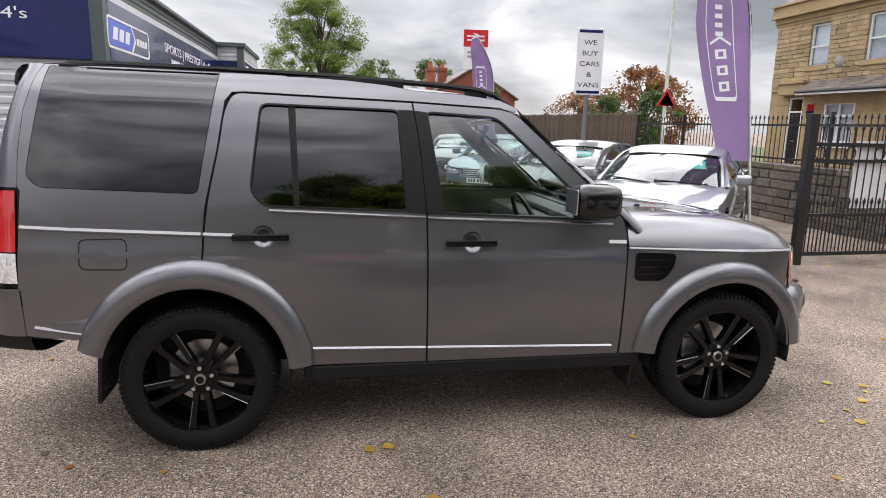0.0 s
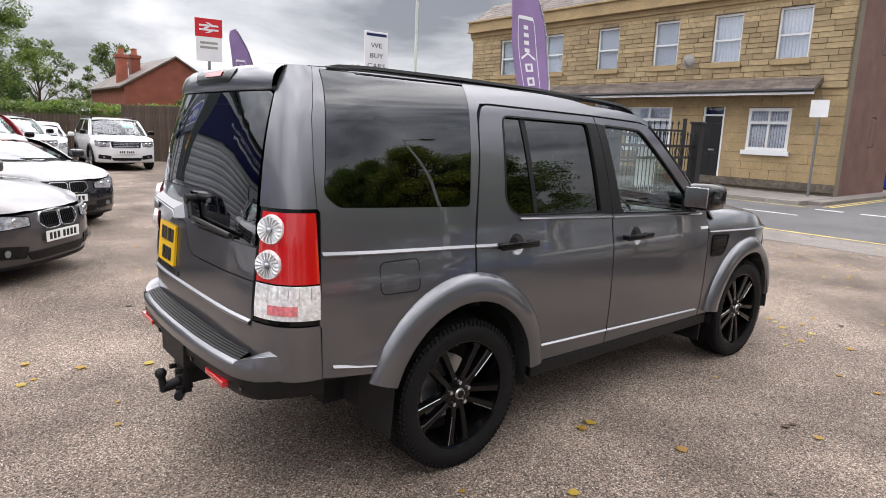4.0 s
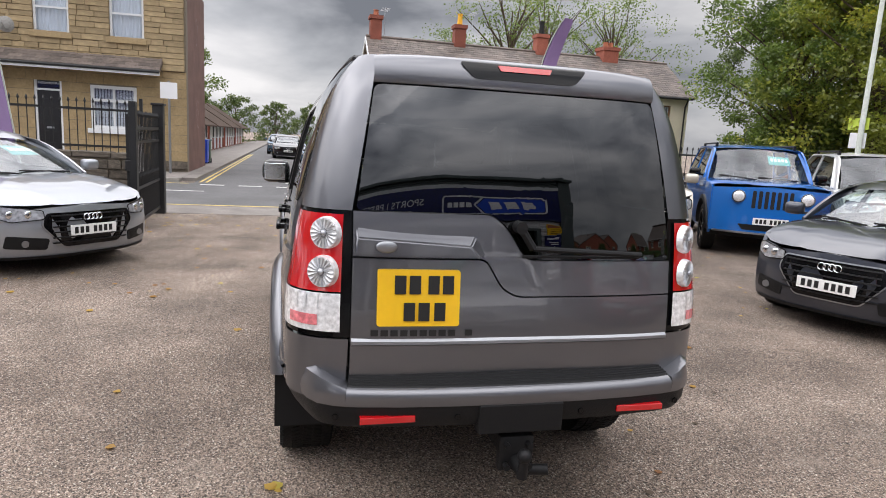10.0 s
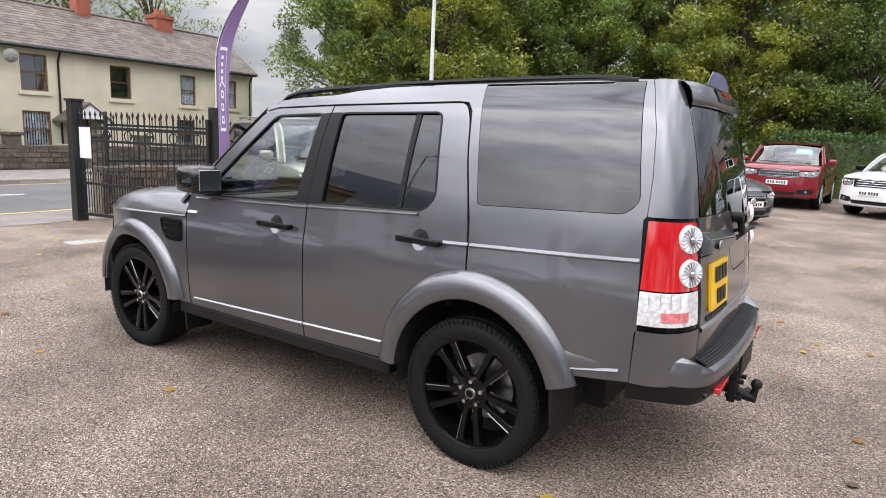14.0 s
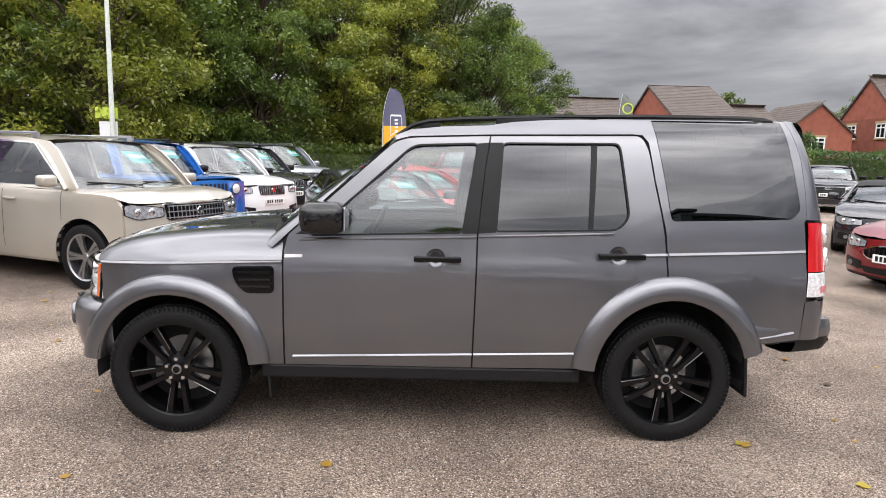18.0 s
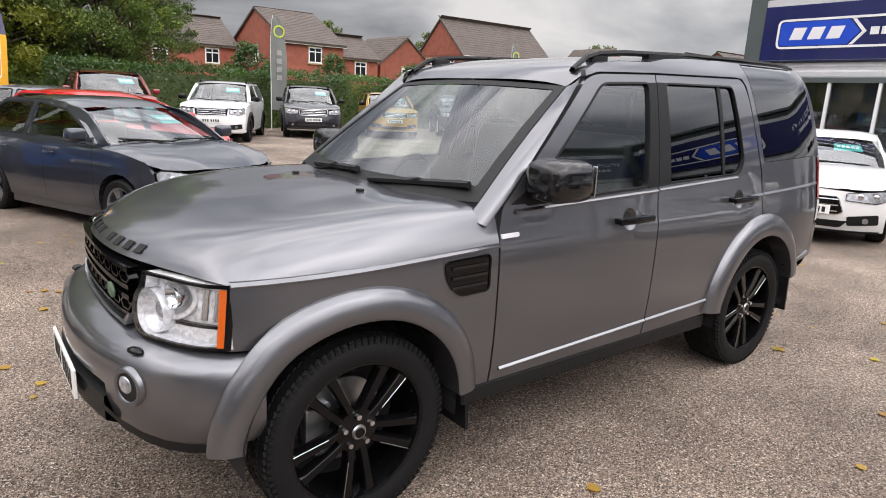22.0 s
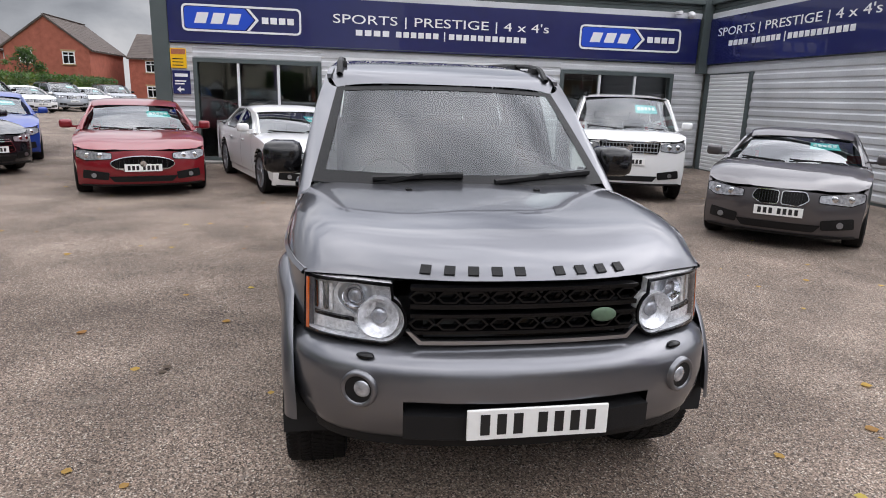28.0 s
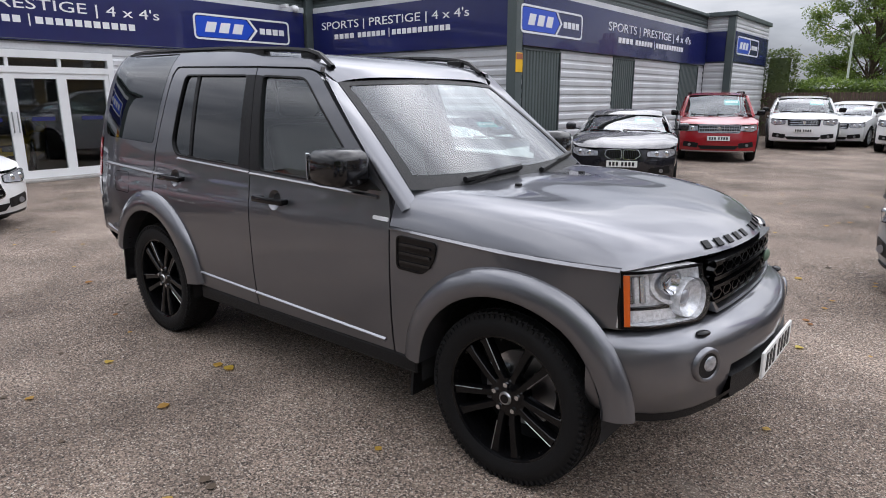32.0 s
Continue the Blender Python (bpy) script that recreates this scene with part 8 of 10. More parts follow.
sign_w = tagged(empty("fascia_sign"), "long navy fascia sign with white lettering and logo panels", "sign", "navy signs on the showroom")
part("board", boxes((AX - 0.02, AX + 0.05, -4.32, 8.5, 2.68, 3.78), bevel=0.006), "navy", sign_w)
for yj in (1.2,):
    part("board_joint", boxes((AX + 0.049, AX + 0.0515, -4.3, 8.48, 2.7, 2.712)), "clad_dark", sign_w)
logo(sign_w, pose(AX + 0.051, -2.72, 3.22, 90, 0, 90), 2.6, 0.58)
logo(sign_w, pose(AX + 0.051, 6.65, 3.22, 90, 0, 90), 2.7, 0.58)
strapline(sign_w, pose(AX + 0.052, 1.9, 3.34, 90, 0, 90), 5.2)
cam_box = tagged(part("security_camera", boxes((AX + 0.06, AX + 0.3, 7.75, 7.85, 3.84, 3.92), (AX - 0.0, AX + 0.08, 7.78, 7.82, 3.86, 3.9), bevel=0.01), "sign_white"), "small white security camera on the fascia", "camera", "security cameras")
for yy in (8.2,):
    bm = bmesh.new()
    bmesh.ops.create_uvsphere(bm, u_segments=14, v_segments=8, radius=0.09, matrix=Matrix.Translation((AX + 0.12, yy, 3.85)))
    cyl(bm, (AX - 0.01, yy, 3.9), (AX + 0.12, yy, 3.9), 0.05, seg=10)
    tagged(part("dome_camera", bm, "sign_white", smooth=60), "white dome security camera on the fascia", "camera", "security cameras")
ds = tagged(part("direction_sign", boxes((AX + 0.0, AX + 0.03, -4.3, -3.92, 1.55, 2.07), bevel=0.004), "navy"), "small navy direction sign with a white arrow", "sign")
part("arrow", panel([(-4.22, 1.65), (-4.14, 1.58), (-4.14, 1.63), (-4.06, 1.63), (-4.06, 1.67), (-4.14, 1.67), (-4.14, 1.72)], (), lambda u, v: Vector((AX + 0.0315, u, v)), (), (), (0, 0, 0), (1, 0, 0)), "sign_white", ds)
for zz, ww in ((1.93, 0.28), (1.82, 0.24), (1.76, 0.2)):
    part("text_bar", boxes((AX + 0.03, AX + 0.033, -4.25, -4.25 + ww, zz, zz + (0.07 if zz > 1.9 else 0.03))), "sign_white", ds)
yn = tagged(part("notice_board", boxes((AX + 0.0, AX + 0.02, -4.32, -3.98, 2.12, 2.55), bevel=0.003), "yellow_plate"), "yellow and red warning notice on the steel wall", "notice", "warning notices")
part("notice_strip", boxes((AX + 0.02, AX + 0.023, -4.3, -4.0, 2.42, 2.53)), "terracotta", yn)
for k in range(3):
    part("text_bar", boxes((AX + 0.02, AX + 0.023, -4.28, -4.05, 2.17 + k * 0.07, 2.19 + k * 0.07)), "black_ink", yn)

# wall with the roller shutter
wall_north = tagged(empty("wall_north"), "silver ribbed steel wall with a roller shutter", "wall", kind="structure")
BY = 8.8
bm = holed("y", BY + 0.045, BY + 0.2, AX, -4.8, 0, 4.1, [(-11.2, -9.45, 0, 2.42)])
part("inner_wall", bm, "clad_dark", wall_north)
bm = bmesh.new()
ribs_h(bm, "y", BY + 0.045, -1, -9.45, -4.95, 0.05, 2.66)
ribs_h(bm, "y", BY + 0.045, -1, AX, -9.45, 2.45, 2.66)
part("cladding", fix(bm), "clad", wall_north)
part("fascia_trim", boxes((AX, -4.98, BY - 0.02, BY + 0.05, 3.78, 3.92), bevel=0.008), "clad", wall_north)
bm = bmesh.new()
ribs_h(bm, "y", BY + 0.03, -1, AX, -4.98, 3.92, 4.12, pitch=0.1, depth=0.02)
part("fascia_cladding", fix(bm), "clad_dark", wall_north)
part("roof_edge", boxes((AX, -4.75, BY - 0.1, BY + 0.3, 4.125, 4.245), bevel=0.02), "clad_dark", wall_north)
part("shutter_guide", boxes((-9.5, -9.4, BY - 0.03, BY + 0.1, 0, 2.45)), "clad_dark", wall_north)
shutter = tagged(empty("roller_shutter"), "pale grey closed roller shutter door", "shutter", kind="structure")
bm = bmesh.new()
ribs_h(bm, "y", BY + 0.07, -1, -11.2, -9.5, 0.02, 2.42, pitch=0.09, depth=0.014)
part("curtain", fix(bm), "white_frame", shutter, "pale slatted steel curtain")
sign_n = tagged(empty("fascia_sign"), "navy fascia sign with white lettering over the shutter", "sign", "navy signs on the showroom")
part("board", boxes((AX + 0.12, -4.98, BY - 0.05, BY + 0.02, 2.68, 3.78), bevel=0.006), "navy", sign_n)
strapline(sign_n, pose(-8.45, BY - 0.052, 3.42, 90, 0, 0), 4.9, 0.19)

# long wall with the steel doors
CX = -4.8
wall_long = tagged(empty("wall_east"), "silver ribbed steel wall with three ribbed doors", "wall", kind="structure")
DOORS = [(9.1, 10.75), (13.65, 15.05), (18.8, 20.6)]
bm = holed("x", CX - 0.045, CX - 0.2, 8.8, 21.2, 0, 4.1, [(a, b, 0, 2.63) for a, b in DOORS])
part("inner_wall", bm, "clad_dark", wall_long)
bm = bmesh.new()
edges = [8.98] + [e for d in DOORS for e in d] + [21.2]
for a, b in zip(edges[::2], edges[1::2]):
    ribs_h(bm, "x", CX - 0.045, 1, a, b, 0.05, 2.66)
part("cladding", fix(bm), "clad", wall_long)
part("corner_post", boxes((CX - 0.18, CX + 0.05, 8.72, 8.98, 0, 4.12), bevel=0.01), "clad_dark", wall_long, "grey green steel corner post")
part("fascia_trim", boxes((CX - 0.05, CX + 0.02, 8.98, 21.2, 3.78, 3.92), bevel=0.008), "clad", wall_long)
bm = bmesh.new()
ribs_h(bm, "x", CX - 0.03, 1, 8.98, 21.2, 3.92, 4.3, pitch=0.12, depth=0.025)
part("fascia_cladding", fix(bm), "clad_dark", wall_long)
part("roof_edge", boxes((CX - 0.3, CX + 0.1, 8.7, 21.2, 4.3, 4.4), bevel=0.02), "clad_dark", wall_long)
for k, (a, b) in enumerate(DOORS):
    dd = tagged(empty("door_%d" % (k + 2)), "grey green ribbed steel door, closed", "door", "steel doors along the long wall", "structure")
    bm = bmesh.new()
    ribs_v(bm, "x", CX - 0.035, 1, a + 0.04, b - 0.04, 0.03, 2.6)
    part("leaf", fix(bm), "clad_dark", dd)
    part("frame", boxes((CX - 0.1, CX + 0.004, a, a + 0.04, 0, 2.63), (CX - 0.1, CX + 0.004, b - 0.04, b, 0, 2.63), (CX - 0.1, CX + 0.004, a + 0.04, b - 0.04, 2.6, 2.63)), "clad_dark", dd)
sign_e = tagged(empty("fascia_sign"), "navy fascia sign with logo panel and white lettering", "sign", "navy signs on the showroom")
part("board", boxes((CX - 0.02, CX + 0.05, 9.0, 21.15, 2.68, 3.78), bevel=0.006), "navy", sign_e)
logo(sign_e, pose(CX + 0.051, 10.25, 3.22, 90, 0, 90), 2.75, 0.58)
strapline(sign_e, pose(CX + 0.052, 16.25, 3.38, 90, 0, 90), 6.3, 0.22, 0.3)
yn = tagged(part("notice_board", boxes((CX + 0.05, CX + 0.065, 8.72, 8.98, 2.12, 2.52), bevel=0.003), "yellow_plate"), "yellow and red warning notice on the corner post", "notice", "warning notices")
part("notice_strip", boxes((CX + 0.065, CX + 0.068, 8.73, 8.97, 2.38, 2.5)), "terracotta", yn)
# projecting end bay
wall_bay = tagged(empty("wall_bay"), "projecting silver ribbed end bay of the showroom", "wall", kind="structure")
bm = bmesh.new()
ribs_h(bm, "y", 21.2, -1, CX, -3.95, 0.05, 2.75)
ribs_h(bm, "x", -3.9, 1, 21.3, 26.0, 0.05, 2.75)
part("cladding", fix(bm), "clad", wall_bay)
part("inner_wall", boxes((CX - 0.1, -3.92, 21.22, 26.0, 0, 4.3)), "clad_dark", wall_bay)
part("corner_post", boxes((-4.1, -3.86, 21.12, 21.32, 0, 4.4), bevel=0.01), "clad_dark", wall_bay)
part("roof_edge", boxes((-5.0, -3.8, 21.05, 26.1, 4.3, 4.45), bevel=0.02), "clad_dark", wall_bay)
bm = bmesh.new()
ribs_h(bm, "x", -3.9, 1, 21.3, 26.0, 3.8, 4.3, pitch=0.14)
ribs_h(bm, "y", 21.2, -1, CX, -4.1, 3.8, 4.3, pitch=0.14)
part("fascia_cladding", fix(bm), "clad", wall_bay)
sign_b = tagged(empty("fascia_sign"), "navy fascia sign with a logo panel on the end bay", "sign", "navy signs on the showroom")
part("board", boxes((-3.91, -3.85, 21.34, 25.9, 2.8, 3.8), (CX + 0.06, -4.12, 21.14, 21.19, 2.8, 3.8)), "navy", sign_b)
logo(sign_b, pose(-3.849, 23.0, 3.36, 90, 0, 90), 2.9, 0.62)

# spiral plant in a pot beside the entrance
plant = tagged(empty("potted_plant", (-11.0, 4.1, 0)), "green spiral clipped shrub in a dark pot", "plant")
bm = bmesh.new()
cyl(bm, (0, 0, 0), (0, 0, 0.35), 0.16, 0.21, seg=16)
part("pot", bm, "satin_black", plant)
vs, fs = [], []
for k in range(1500):
    u = RNG.random()
    a, rr = u * 5 * 2 * math.pi, 0.3 * (1 - u * 0.85)
    c = Vector((rr * math.cos(a) * 0.55 + RNG.gauss(0, 0.06), rr * math.sin(a) * 0.55 + RNG.gauss(0, 0.06), 0.4 + u * 1.05 + RNG.gauss(0, 0.03)))
    d = Vector((RNG.gauss(0, 1), RNG.gauss(0, 1), RNG.gauss(0.3, 1))).normalized() * 0.035
    e = d.orthogonal().normalized() * 0.016
    j = len(vs)
    vs += [tuple(c), tuple(c + d + e), tuple(c + d * 2), tuple(c + d - e)]
    fs.append((j, j + 1, j + 2, j + 3))
me = bpy.data.meshes.new("foliage")
me.from_pydata(vs, [], fs)
me.materials.append(M["leaf_hedge"])
shared("foliage", me, plant, Matrix.Identity(4))

# cars inside the showroom
make_car("sports_car", (-13.6, 1.4), -25, P_("sports_yellow", (0.75, 0.5, 0.01), 0.0), "bright yellow low sports car inside the showroom", **dict(SALOON, L=4.4, H=1.2, W=1.9, wb=2.6, belt=0.82, hood=(0.6, 0.8), lamp=(0.5, 0.62), roof=(-1.3, -2.2), grille="bars", card=False, simple=True, group="showroom cars"))
make_car("saloon", (-13.4, 6.1), -20, black, "black saloon inside the showroom", **dict(SALOON, grille="bars", card=False, simple=True, group="showroom cars"))
make_car("saloon", (-13.6, -2.6), 15, grey, "grey saloon inside the showroom window", **dict(SALOON, grille="bars", card=False, simple=True, group="showroom cars"))

# ---- the sandstone terrace across the road ----
TX, TB = 18.0, 0.45
terrace = tagged(empty("terrace_house"), "two storey buff sandstone terrace with slate roof", "house")
UP = [(y - 0.5, y + 0.5, 4.25, 5.85) for y in (18.5, 15.75, 12.95, 10.4, 8.1, 5.95)]
GROUND_W = [(16.4, 17.9, 1.32, 2.88), (9.9, 11.8, 1.32, 2.88), (5.72, 7.08, 1.4, 2.76)]
GROUND_D = [(19.05, 19.85, TB, 3.1), (12.4, 13.4, TB, 3.0), (7.9, 8.68, TB, 2.95)]
bm = holed("x", TX + 0.05, TX + 0.4, 4.2, 21.0, 0, 6.35, UP + GROUND_W + GROUND_D)
wl_ = part("front_wall", bm, "mortar", terrace, "coursed sandstone front")
lower = [s for s in courses(4.2, 21.0, TB, 3.35, 0.3, 0.5, 0.95, GROUND_W + GROUND_D)]
upper = courses(4.25, 20.95, 3.35, 6.1, 0.175, 0.32, 0.75, UP)
bm = bmesh.new()
for a, b, p, q in lower:
    box(bm, TX + 0.03, TX + 0.06, a, b, p, q)
part("dressed_stone_facing", bm, "stone_smooth", wl_)["kind"] = "stuff"
pieces("stone", "stone", block_x(TX + 0.02, upper, 0.12, 0.012), wl_, 300)
part("plinth", boxes((TX - 0.03, TX + 0.2, 4.2, 21.0, 0.2, TB)), "dark_stone", terrace)
gable = part("gable_wall", boxes((TX + 0.4, 22.6, 4.2, 4.5, 0, 6.4)), "dark_brick", terrace, "dark red brick gable end")
part("rear_wall", boxes((22.3, 22.6, 4.5, 21.0, 0, 6.4), (TX + 0.4, 22.3, 20.7, 21.0, 0, 6.4)), "brick", terrace)
for z0, z1, o in ((6.0, 6.12, 0.06), (6.12, 6.32, 0.12), (6.32, 6.4, 0.3), (6.4, 6.78, 0.24), (6.78, 6.86, 0.32)):
    part("cornice_course", boxes((TX - o, TX + 0.4, 4.1 - o * 0.3, 21.05 + o * 0.3, z0, z1), bevel=0.012), "stone_smooth", terrace)
rb = bmesh.new()
pts = [(TX - 0.1, 4.1), (22.7, 4.1), (22.7, 21.1), (TX - 0.1, 21.1)]
va = [rb.verts.new((x, y, 6.82)) for x, y in pts]
r0, r1 = rb.verts.new((20.4, 6.6, 8.5)), rb.verts.new((20.4, 18.6, 8.5))
for f in ((va[0], r0, va[1]), (va[1], r0, r1, va[2]), (va[2], r1, va[3]), (va[3], r1, r0, va[0]), (va[0], va[1], va[2], va[3])):
    rb.faces.new(f)
hip = part("roof", fix(rb), "slate", terrace, "grey brown slate hip roof")
slates(hip, "slate", "slate", (TX - 0.12, 21.0, 6.83), (0, -1, 0), (2.5, 0, 1.68), 16.9, 1.6, 0.42, 0.24, 0.022)
for a, b, z0, z1 in UP:
    window(terrace, pose(TX - 0.03, (a + b) / 2, z0, 0, 0, -90), b - a, z1 - z0, bars=(0.48,), blinds=(a > 9 and a < 13), sill="stone_smooth", depth=0.13, thick=0.065)
for a, b, z0, z1 in GROUND_W:
    window(terrace, pose(TX - 0.0, (a + b) / 2, z0, 0, 0, -90), b - a, z1 - z0, bars=(0.66,), uprights=(0.0,), blinds=True, sill="white_frame", depth=0.1, thick=0.1)
for a, b, z0, z1 in GROUND_D:
    dr = window(terrace, pose(TX, (a + b) / 2, 2.5, 0, 0, -90), b - a, z1 - 2.5, depth=0.12, name="fanlight", curtain=False)
    dl = part("door", boxes((TX + 0.1, TX + 0.16, a + 0.07, b - 0.07, TB, 2.5)), "dark_door", terrace, "black panelled front door")
    for (u0, u1, v0, v1) in ((0.16, 0.42, 0.15, 0.8), (0.55, 0.8, 0.15, 0.8), (0.16, 0.42, 1.0, 1.8), (0.55, 0.8, 1.0, 1.8)):
        part("door_panel", boxes((TX + 0.088, TX + 0.102, a + u0 * (b - a), a + u1 * (b - a), TB + v0, TB + v1), bevel=0.006), "dark_door", dl)
    part("letter_plate", boxes((TX + 0.09, TX + 0.1, a + 0.36 * (b - a), a + 0.62 * (b - a), TB + 0.87, TB + 0.93)), "silver", dl)
    part("door_post", boxes((TX + 0.06, TX + 0.16, a, a + 0.07, TB, 2.5), (TX + 0.06, TX + 0.16, b - 0.07, b, TB, 2.5)), "white_frame", terrace)
# lean-to slate canopy between the storeys, stone door hood
cn = bmesh.new()
prism(cn, [(TX - 0.62, 3.3), (TX + 0.05, 3.72), (TX + 0.05, 3.6), (TX - 0.62, 3.22)], 4.9, 18.7, "y")
can = part("canopy", fix(cn), "slate", terrace, "slate lean-to canopy over the ground floor")
slates(can, "slate", "slate", (TX - 0.64, 18.7, 3.3), (0, -1, 0), (0.67, 0, 0.42), 13.8, 0.78, 0.36, 0.2, 0.018)
part("canopy_fascia", boxes((TX - 0.66, TX - 0.6, 4.9, 18.7, 3.14, 3.28)), "white_frame", can)
part("door_hood", boxes((TX - 0.3, TX + 0.06, 18.75, 20.2, 3.2, 3.62), (TX - 0.36, TX + 0.06, 18.7, 20.25, 3.62, 3.72), bevel=0.02), "stone_smooth", terrace)
gutter(can, (TX - 0.68, 4.9, 3.26), (TX - 0.68, 18.7, 3.26), 0.05)
dish(terrace, pose(TX - 0.02, 17.0, 4.3, 0, 0, -90))
dish(terrace, pose(TX - 0.02, 9.2, 4.35, 0, 0, -90))
part("agent_board", boxes((TX - 0.35, TX - 0.05, 18.3, 18.34, 2.55, 2.8)), "station_red", terrace)
part("agent_board", boxes((TX - 0.35, TX - 0.05, 18.3, 18.34, 2.3, 2.548)), "navy", terrace)
for zz in (4.5, 1.6):
    window(terrace, pose(20.6, 4.19, zz, 0, 0, 0), 0.5, 1.0, depth=0.06, curtain=False)
chimney(terrace, 20.4, 19.5, 7.5, 9.6, 0.8, 2)

# ---- cream rendered cottages ----
HX, HY0, HY1, HE, HR = 22.0, -17.2, -2.5, 4.35, 6.0
cottage = tagged(empty("cottage_row"), "row of cream rendered cottages with slate roof and brick chimneys", "house")
WU = [(-4.24, 0.86, 2.95, 3.95), (-7.6, 0.9, 2.65, 3.92), (-10.75, 0.85, 2.6, 3.86), (-13.75, 0.75, 2.55, 3.8), (-15.9, 0.8, 2.55, 3.8)]
WD = [(-7.6, 0.95, 0.65, 1.95), (-13.6, 0.9, 0.65, 1.9)]
holes = [(y - w / 2, y + w / 2, a, b) for y, w, a, b in WU + WD] + [(-9.45, -8.6, 0.0, 1.75), (-6.4, -5.85, 0.25, 1.5)]
bm = holed("x", HX, HX + 0.3, HY0, HY1, 0, HE, holes)
part("front_wall", bm, "cream", cottage, "cream painted render")
xm = 24.5
for yy in (HY1, HY0 + 0.3):
    gb = bmesh.new()
    prism(gb, [(HX + 0.3, 0), (27.0, 0), (27.0, HE), (xm, HR - 0.12), (HX + 0.3, HE + 0.1)], yy - 0.3, yy, "y")
    part("gable_wall", fix(gb), "cream", cottage, "cream painted render")
part("rear_wall", boxes((26.7, 27.0, HY0 + 0.3, HY1 - 0.3, 0, HE)), "cream", cottage)
rf = part("roof", wedge_roof(HX, 27.0, HY0, HY1, HE, HR, "y", 0.22, 0.16), "slate", cottage, "weathered slate roof")
k = (HR - HE) / 2.5
slates(rf, "slate", "slate", (HX - 0.24, HY1 + 0.16, HE - k * 0.24), (0, -1, 0), (2.5, 0, HR - HE), 15.0, 3.25, 0.3, 0.2, 0.016, limit=300)
part("ridge_tiles", boxes((xm - 0.1, xm + 0.1, HY0 - 0.16, HY1 + 0.16, HR - 0.02, HR + 0.05), bevel=0.02), "slate", cottage)
bb = bmesh.new()
prism(bb, [(HX - 0.3, HE - k * 0.3 - 0.2), (HX - 0.3, HE - k * 0.3 - 0.02), (xm, HR - 0.01), (xm, HR - 0.19)], HY1 + 0.165, HY1 + 0.2, "y")
prism(bb, [(27.3, HE - k * 0.3 - 0.2), (27.3, HE - k * 0.3 - 0.02), (xm, HR - 0.01), (xm, HR - 0.19)], HY1 + 0.165, HY1 + 0.2, "y")
part("bargeboard", fix(bb), "white_frame", cottage, "white painted gable boards")
gutter(cottage, (HX - 0.28, HY0, HE - 0.22), (HX - 0.28, HY1 + 0.1, HE - 0.22), 0.06)
for yy in (HY1 - 0.2, -8.4, HY0 + 0.2):
    bm = bmesh.new()
    cyl(bm, (HX - 0.28, yy, HE - 0.22), (HX - 0.06, yy, HE - 0.6), 0.04, seg=6)
    cyl(bm, (HX - 0.06, yy, HE - 0.6), (HX - 0.06, yy, 0.0), 0.04, seg=6)
    part("downpipe", bm, "black_iron", cottage, "black downpipe")
for i, (y, w, a, b) in enumerate(WU):
    window(cottage, pose(HX, y, a, 0, 0, -90), w, b - a, frame="white_frame" if i == 0 else "wood", bars=(0.25, 0.5, 0.75) if i == 0 else (0.5,), uprights=(-0.17, 0.17) if i == 0 else (), sill="cream", depth=0.1, thick=0.05, curtain=i > 2, blinds=False)
for y, w, a, b in WD:
    window(cottage, pose(HX, y, a, 0, 0, -90), w, b - a, frame="wood", bars=(0.5,), sill="cream", depth=0.1, thick=0.06, blinds=True)
part("door", boxes((HX + 0.1, HX + 0.15, -6.4, -5.85, 0.25, 1.5)), "dark_door", cottage, "dark side door")
part("door", boxes((HX + 0.1, HX + 0.15, -9.45, -8.6, 0.0, 1.75)), "wood", cottage, "brown front door")
pr = part("porch", wedge_roof(HX - 1.0, HX, -9.75, -8.2, 1.75, 2.35, "x", 0.1, 0.02), "slate", cottage, "small gabled slate porch")
part("porch_post", boxes((HX - 0.98, HX - 0.9, -9.7, -9.62, 0, 1.75)), "white_frame", pr)
part("porch_post", boxes((HX - 0.98, HX - 0.9, -8.33, -8.25, 0, 1.75)), "white_frame", pr)
pg = bmesh.new()
prism(pg, [(-9.7, 1.75), (-8.25, 1.75), (-8.975, 2.28)], HX - 1.0, HX - 0.95, "x")
part("porch_gable", fix(pg), "white_frame", pr)
part("porch_wall", boxes((HX - 0.95, HX, -9.7, -9.62, 0, 0.8), (HX - 0.95, HX, -8.33, -8.25, 0, 0.8)), "cream", pr)
chimney(cottage, xm, -2.75, 5.5, 6.9, 0.5, 1, "terracotta", 0.25)
aerial(cottage, xm, -3.15, 6.1)
chimney(cottage, xm, -6.6, 5.6, 6.85, 0.52, 1, "yellow_flag", 0.5)
aerial(cottage, xm, -7.2, 6.3)
chimney(cottage, xm, -10.6, 5.6, 6.8, 0.55, 1, "dark", 0.6)
chimney(cottage, xm, -14.1, 5.6, 6.5, 0.8, 2, "terracotta", 0.25)
dish(cottage, pose(HX, -6.75, 3.75, 0, 0, -90))
# lower outbuilding behind the gable
outb = tagged(empty("outbuilding"), "low red brick outbuilding behind the cream cottages", "outbuilding")
part("wall", boxes((27.0, 33.0, -6.0, -2.4, 0, 2.3)), "brick", outb)
part("roof", wedge_roof(27.0, 33.0, -6.0, -2.4, 2.3, 3.6, "x", 0.2), "slate", outb)
gwall = tagged(empty("garden_wall"), "low red brick garden wall along the side street", "wall", kind="structure")
part("brickwork", boxes((27.1, 40, -2.4, -2.15, 0, 1.2)), "brick", gwall)
part("coping", boxes((27.1, 40, -2.45, -2.1, 1.2, 1.28)), "kerb", gwall)

